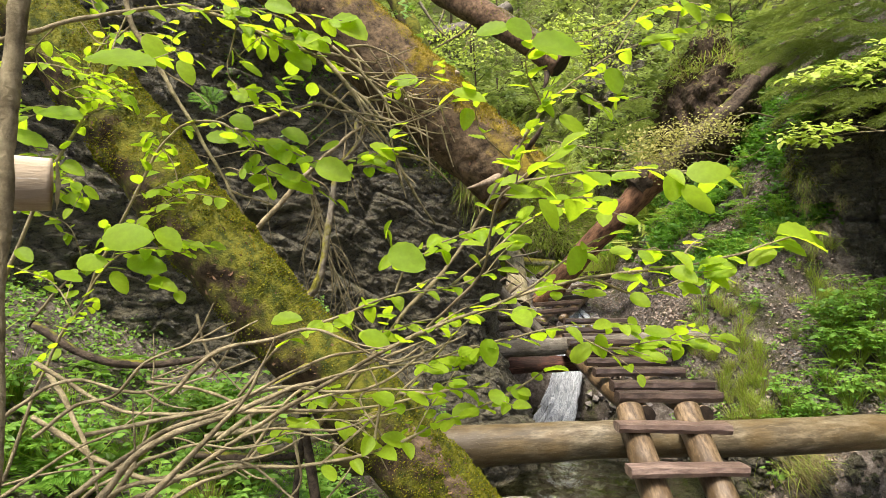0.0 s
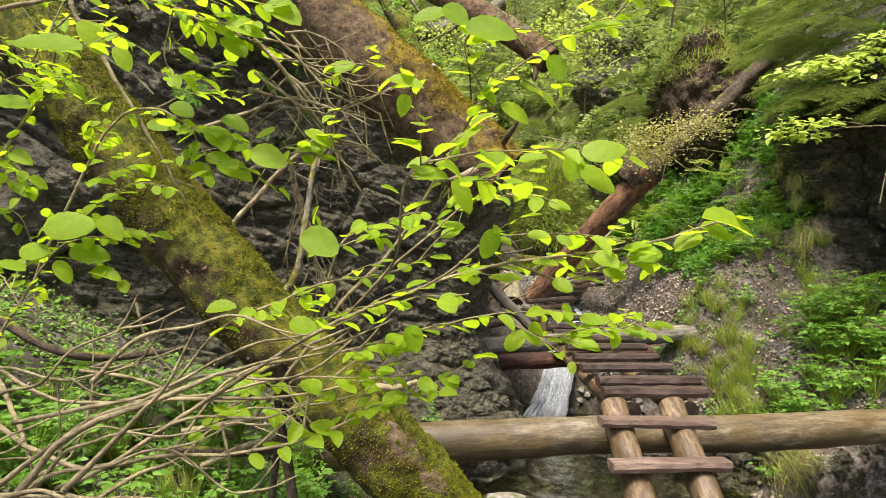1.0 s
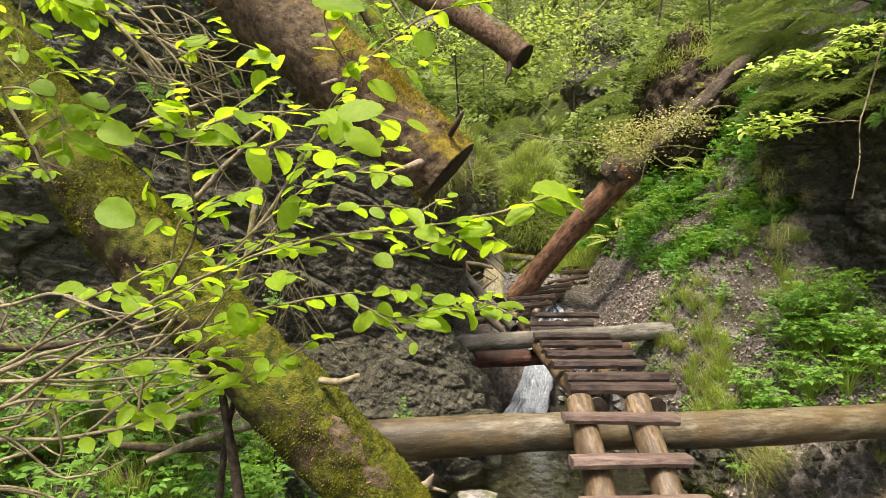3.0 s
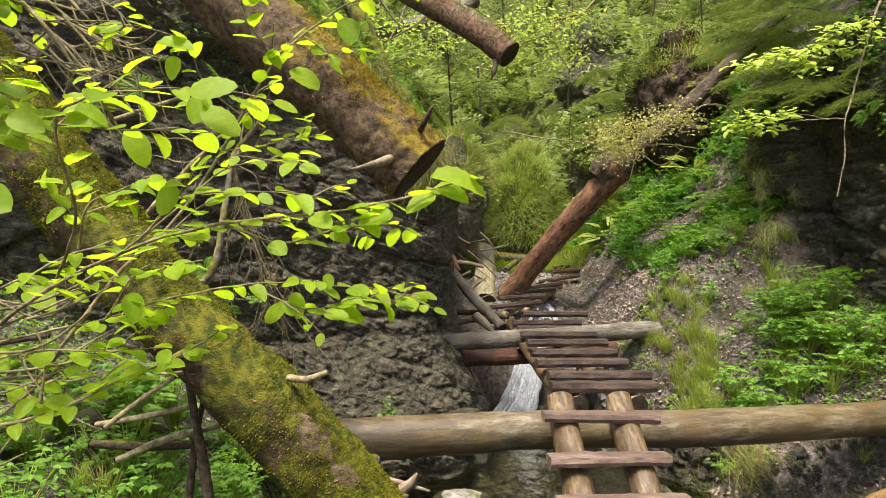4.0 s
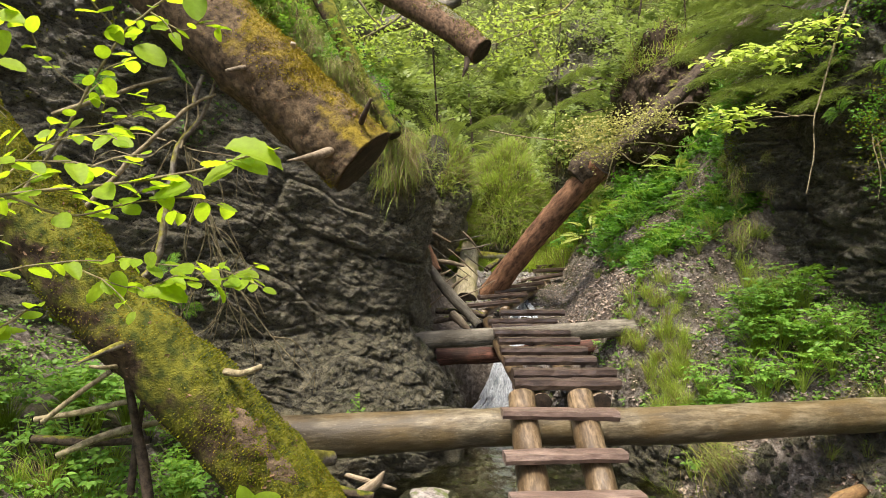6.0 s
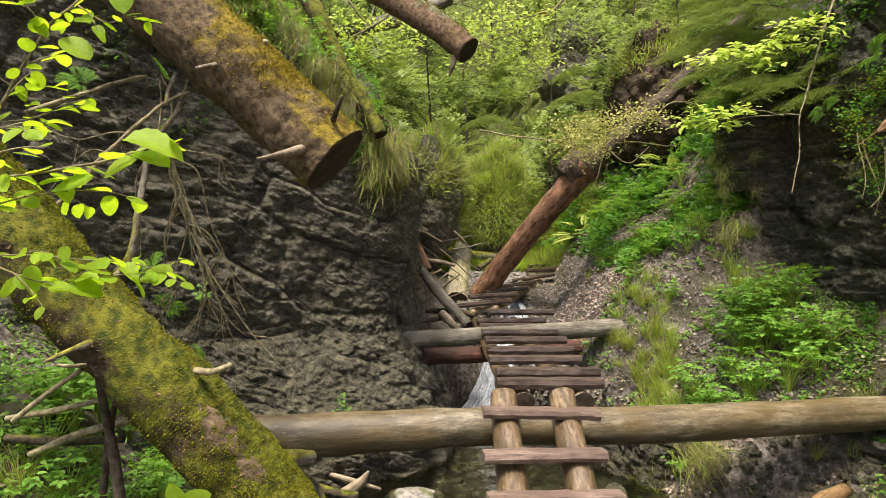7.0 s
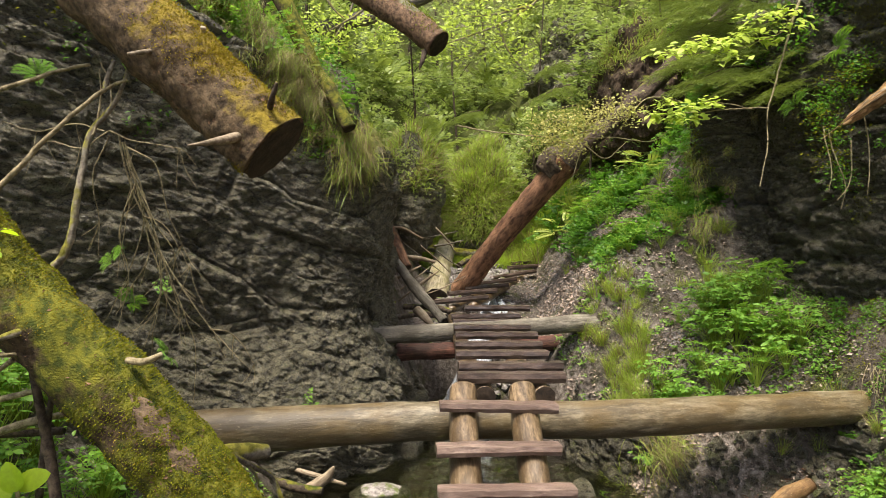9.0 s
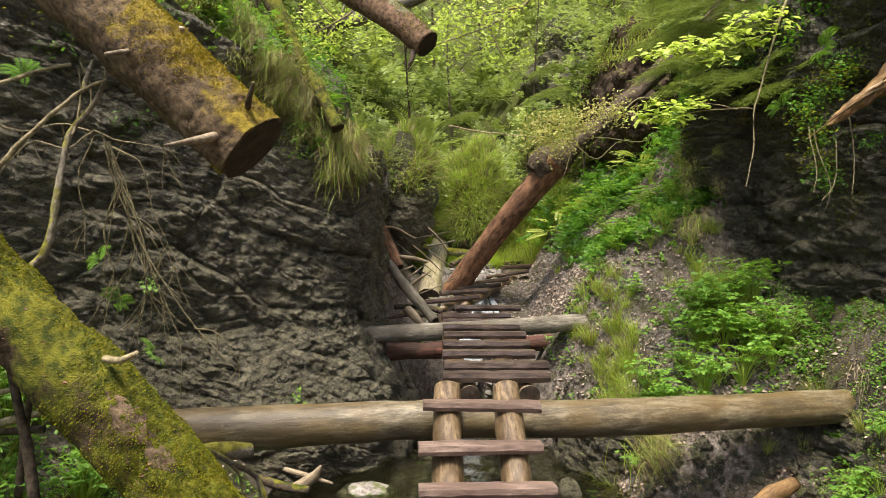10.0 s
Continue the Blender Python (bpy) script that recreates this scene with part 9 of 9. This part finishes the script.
twig(ob, [(-0.646, 4.330, 1.192), (-0.719, 4.360, 1.073), (-0.821, 4.380, 0.953)], 0.0035, 0.0014, None, 0.04, BARK_TWIG)
twig(ob, [(-0.646, 4.330, 1.192), (-0.604, 4.360, 1.122), (-0.531, 4.380, 1.051)], 0.0035, 0.0014, None, 0.04, BARK_TWIG)
twig(ob, [(-0.646, 4.330, 1.192), (-0.608, 4.360, 1.078), (-0.542, 4.380, 0.964)], 0.0035, 0.0014, None, 0.04, BARK_TWIG)
twig(ob, [(-0.336, 4.300, 0.947), (-0.216, 4.380, 0.901), (-0.109, 4.460, 0.707)], 0.005, 0.002, None, 0.04, BARK_TWIG)
twig(ob, [(-0.109, 4.460, 0.707), (-0.120, 4.490, 0.627), (-0.131, 4.510, 0.548)], 0.0035, 0.0014, None, 0.04, BARK_TWIG)
twig(ob, [(-0.216, 4.380, 0.901), (-0.231, 4.410, 0.811), (-0.247, 4.430, 0.722)], 0.0035, 0.0014, None, 0.04, BARK_TWIG)
twig(ob, [(-0.109, 4.460, 0.707), (-0.151, 4.490, 0.633), (-0.208, 4.510, 0.561)], 0.0035, 0.0014, None, 0.04, BARK_TWIG)
twig(ob, [(-0.777, 4.350, 1.653), (-0.664, 4.430, 1.584), (-0.545, 4.510, 1.327)], 0.005, 0.002, None, 0.04, BARK_TWIG)
twig(ob, [(-0.545, 4.510, 1.327), (-0.514, 4.540, 1.181), (-0.458, 4.560, 1.035)], 0.0035, 0.0014, None, 0.04, BARK_TWIG)
twig(ob, [(-0.545, 4.510, 1.327), (-0.598, 4.540, 1.208), (-0.671, 4.560, 1.087)], 0.0035, 0.0014, None, 0.04, BARK_TWIG)
twig(ob, [(-0.545, 4.510, 1.327), (-0.607, 4.540, 1.277), (-0.692, 4.560, 1.227)], 0.0035, 0.0014, None, 0.04, BARK_TWIG)

ob = thing('leafy_branch', 'thin bare stem standing close by', 'branch', 'leafy shrub branches')
twig(ob, [(-0.389, 0.620, 1.861), (-0.398, 0.620, 1.767), (-0.403, 0.620, 1.674), (-0.411, 0.620, 1.559), (-0.414, 0.620, 1.361)], 0.0065, 0.004, None, 0.04, BARK_TWIG)

ob = thing('broad_leaf_plant', 'pale broad young leaves of a low plant', 'plant')
twig(ob, [(0.367, 1.250, 0.955), (0.377, 1.250, 1.011), (0.375, 1.250, 1.058)], 0.003, 0.002, None, 0.05, BARK_TWIG)
big_leaves(ob, [(0.383, 1.240, 1.043, 0.366, 1.230, 1.097, 0.8), (0.375, 1.250, 1.049, 0.434, 1.240, 1.075, 0.9), (0.367, 1.250, 1.030, 0.318, 1.240, 1.062, 0.6)])

ob = thing('maple_branch', 'slender branch with bright yellow-green leaves', 'branch')
twig(ob, [(4.088, 5.500, 3.714), (3.952, 5.450, 3.423), (3.805, 5.400, 3.022), (3.729, 5.400, 2.737), (3.671, 5.400, 2.537), (3.667, 5.400, 2.247), (3.609, 5.400, 1.936)], 0.011, 0.004, None, 0.05, BARK_TWIG)
twig(ob, [(3.671, 5.400, 2.550), (3.470, 5.400, 2.550), (3.154, 5.400, 2.518), (2.735, 5.400, 2.482)], 0.005, 0.002, None, 0.05, BARK_TWIG)
twig(ob, [(3.872, 5.400, 3.271), (3.756, 5.400, 3.137), (3.586, 5.400, 3.070), (3.372, 5.400, 3.003), (2.984, 5.400, 2.967), (2.833, 5.400, 2.993)], 0.005, 0.002, None, 0.05, BARK_TWIG)
twig(ob, [(3.854, 5.400, 3.227), (3.695, 5.350, 3.275), (3.539, 5.300, 3.280)], 0.005, 0.002, None, 0.05, BARK_TWIG)
twig(ob, [(3.542, 5.400, 2.545), (3.342, 5.350, 2.570), (3.101, 5.300, 2.581)], 0.005, 0.002, None, 0.05, BARK_TWIG)
clusters(ob, [(2.784, 5.400, 2.491), (2.911, 5.380, 2.474), (3.014, 5.360, 2.528), (3.125, 5.360, 2.550), (3.222, 5.360, 2.585), (2.962, 5.400, 2.447), (2.856, 5.350, 2.569), (2.873, 5.400, 2.980), (2.984, 5.400, 3.003), (3.087, 5.400, 3.047), (3.177, 5.380, 3.077), (3.252, 5.400, 2.994), (3.341, 5.400, 3.057), (3.452, 5.400, 3.115)], 0.085, 24, 0.12)
clusters(ob, [(3.533, 5.400, 3.173), (3.631, 5.400, 3.102), (3.729, 5.400, 3.093), (3.584, 5.350, 3.262), (3.704, 5.350, 3.262), (3.832, 5.400, 3.307), (3.890, 5.400, 3.204), (3.408, 5.400, 2.937), (3.148, 5.420, 2.473)], 0.085, 24, 0.12)

ob = thing('pale_shrub', 'small shrub with pale olive leaves on the trunk', 'shrub')
twig(ob, [(2.705, 7.900, 2.640), (2.584, 7.800, 2.832), (2.370, 7.700, 2.910), (2.193, 7.600, 2.828)], 0.009, 0.003, None, 0.05, BARK_TWIG)
twig(ob, [(2.738, 7.900, 2.686), (2.811, 7.800, 2.929), (3.010, 7.700, 3.071), (3.171, 7.600, 3.081)], 0.009, 0.003, None, 0.05, BARK_TWIG)
twig(ob, [(2.672, 7.900, 2.620), (2.455, 7.800, 2.670), (2.242, 7.700, 2.610)], 0.009, 0.003, None, 0.05, BARK_TWIG)
twig(ob, [(2.803, 7.900, 2.719), (3.103, 7.800, 2.716), (3.458, 7.700, 2.656), (3.645, 7.600, 2.766)], 0.009, 0.003, None, 0.05, BARK_TWIG)
twig(ob, [(2.770, 7.900, 2.640), (2.973, 7.800, 2.476), (3.106, 7.700, 2.559), (3.202, 7.700, 2.655)], 0.009, 0.003, None, 0.05, BARK_TWIG)
twig(ob, [(2.738, 7.900, 2.653), (2.649, 7.800, 2.379), (2.562, 7.700, 2.176)], 0.009, 0.003, None, 0.05, BARK_TWIG)
twig(ob, [(2.705, 7.900, 2.784), (2.876, 7.800, 2.800), (3.106, 7.700, 2.911), (3.426, 7.700, 2.975)], 0.009, 0.003, None, 0.05, BARK_TWIG)
cloud(ob, [(2.306, 7.700, 2.719), (2.434, 7.700, 2.846), (2.605, 7.750, 2.920), (2.766, 7.750, 2.984), (2.306, 7.700, 2.610), (2.498, 7.700, 2.687), (2.690, 7.700, 2.783), (2.850, 7.700, 2.847), (3.010, 7.700, 2.975), (3.138, 7.700, 3.039), (2.562, 7.700, 2.559), (3.250, 7.650, 2.965), (2.233, 7.650, 2.837)], 0.19, 170, 0.045, LEAF_PALE, 3)

ob = thing('dead_branch', 'thin bare twig reaching over the far slope', 'branch')
twig(ob, [(1.301, 8.300, 2.947), (1.718, 8.200, 2.854), (2.112, 8.100, 2.797), (2.429, 8.000, 2.748)], 0.009, 0.006, None, 0.05, BARK_TWIG)

ob = thing('dead_branch', 'pale crooked dead twig by the leaning trunk', 'branch')
twig(ob, [(3.887, 7.900, 3.146), (3.654, 7.800, 3.170), (3.459, 7.800, 3.157), (3.297, 7.800, 3.027)], 0.012, 0.006, None, 0.05, BARK_TWIG)

ob = thing('leafy_bough', 'leafy bough with bright spring leaves overhead', 'branch', 'leafy boughs')
twig(ob, [(2.655, 8.500, 4.973), (2.217, 8.400, 4.443), (1.791, 8.300, 4.165), (1.238, 8.200, 3.927), (1.035, 8.200, 3.825)], 0.02, 0.006, None, 0.05, BARK_LICHEN)
twig(ob, [(2.217, 8.400, 4.443), (1.791, 8.300, 4.302), (1.442, 8.200, 4.233)], 0.02, 0.006, None, 0.05, BARK_LICHEN)
twig(ob, [(1.791, 8.300, 4.165), (1.928, 8.300, 3.856), (2.135, 8.300, 3.581)], 0.02, 0.006, None, 0.05, BARK_LICHEN)
cloud(ob, [(1.103, 8.300, 3.888), (1.240, 8.300, 3.992), (1.378, 8.300, 3.820), (1.516, 8.300, 4.061), (1.653, 8.300, 3.924), (1.791, 8.300, 4.199), (1.928, 8.300, 4.062), (2.066, 8.300, 4.303), (1.447, 8.300, 4.302), (1.653, 8.300, 4.371), (1.240, 8.300, 4.198), (2.135, 8.300, 3.822), (1.928, 8.300, 3.718)], 0.2, 70, 0.075, LEAF_MAPLE, 7)

ob = thing('leafy_bough', 'bare dark branches crossing high above the stream', 'branch', 'leafy boughs')
twig(ob, [(-0.262, 7.500, 4.359), (-0.076, 7.500, 4.081), (0.047, 7.500, 3.957)], 0.02, 0.006, None, 0.05, BARK_LICHEN)
twig(ob, [(0.489, 7.400, 4.321), (0.245, 7.400, 4.015), (0.000, 7.400, 3.862), (-0.183, 7.400, 3.770)], 0.02, 0.006, None, 0.05, BARK_LICHEN)
twig(ob, [(0.306, 7.400, 4.260), (0.611, 7.400, 4.108), (0.245, 7.400, 3.893)], 0.02, 0.006, None, 0.05, BARK_LICHEN)

ob = thing('leafy_bough', 'leafy bough with bright spring leaves overhead', 'branch', 'leafy boughs')
twig(ob, [(0.084, 8.800, 4.947), (-0.062, 8.800, 4.510), (-0.265, 8.700, 4.114)], 0.02, 0.006, None, 0.05, BARK_LICHEN)
twig(ob, [(0.521, 8.800, 4.948), (0.375, 8.800, 4.438), (0.239, 8.700, 4.115)], 0.02, 0.006, None, 0.05, BARK_LICHEN)
cloud(ob, [(-0.339, 8.300, 4.058), (-0.133, 8.300, 4.195), (0.004, 8.300, 3.990), (0.141, 8.300, 4.265), (0.278, 8.300, 3.921), (0.484, 8.300, 4.059), (0.416, 8.300, 4.334), (-0.202, 8.300, 3.852), (-0.408, 8.300, 4.263)], 0.2, 70, 0.075, LEAF_MAPLE, 9)
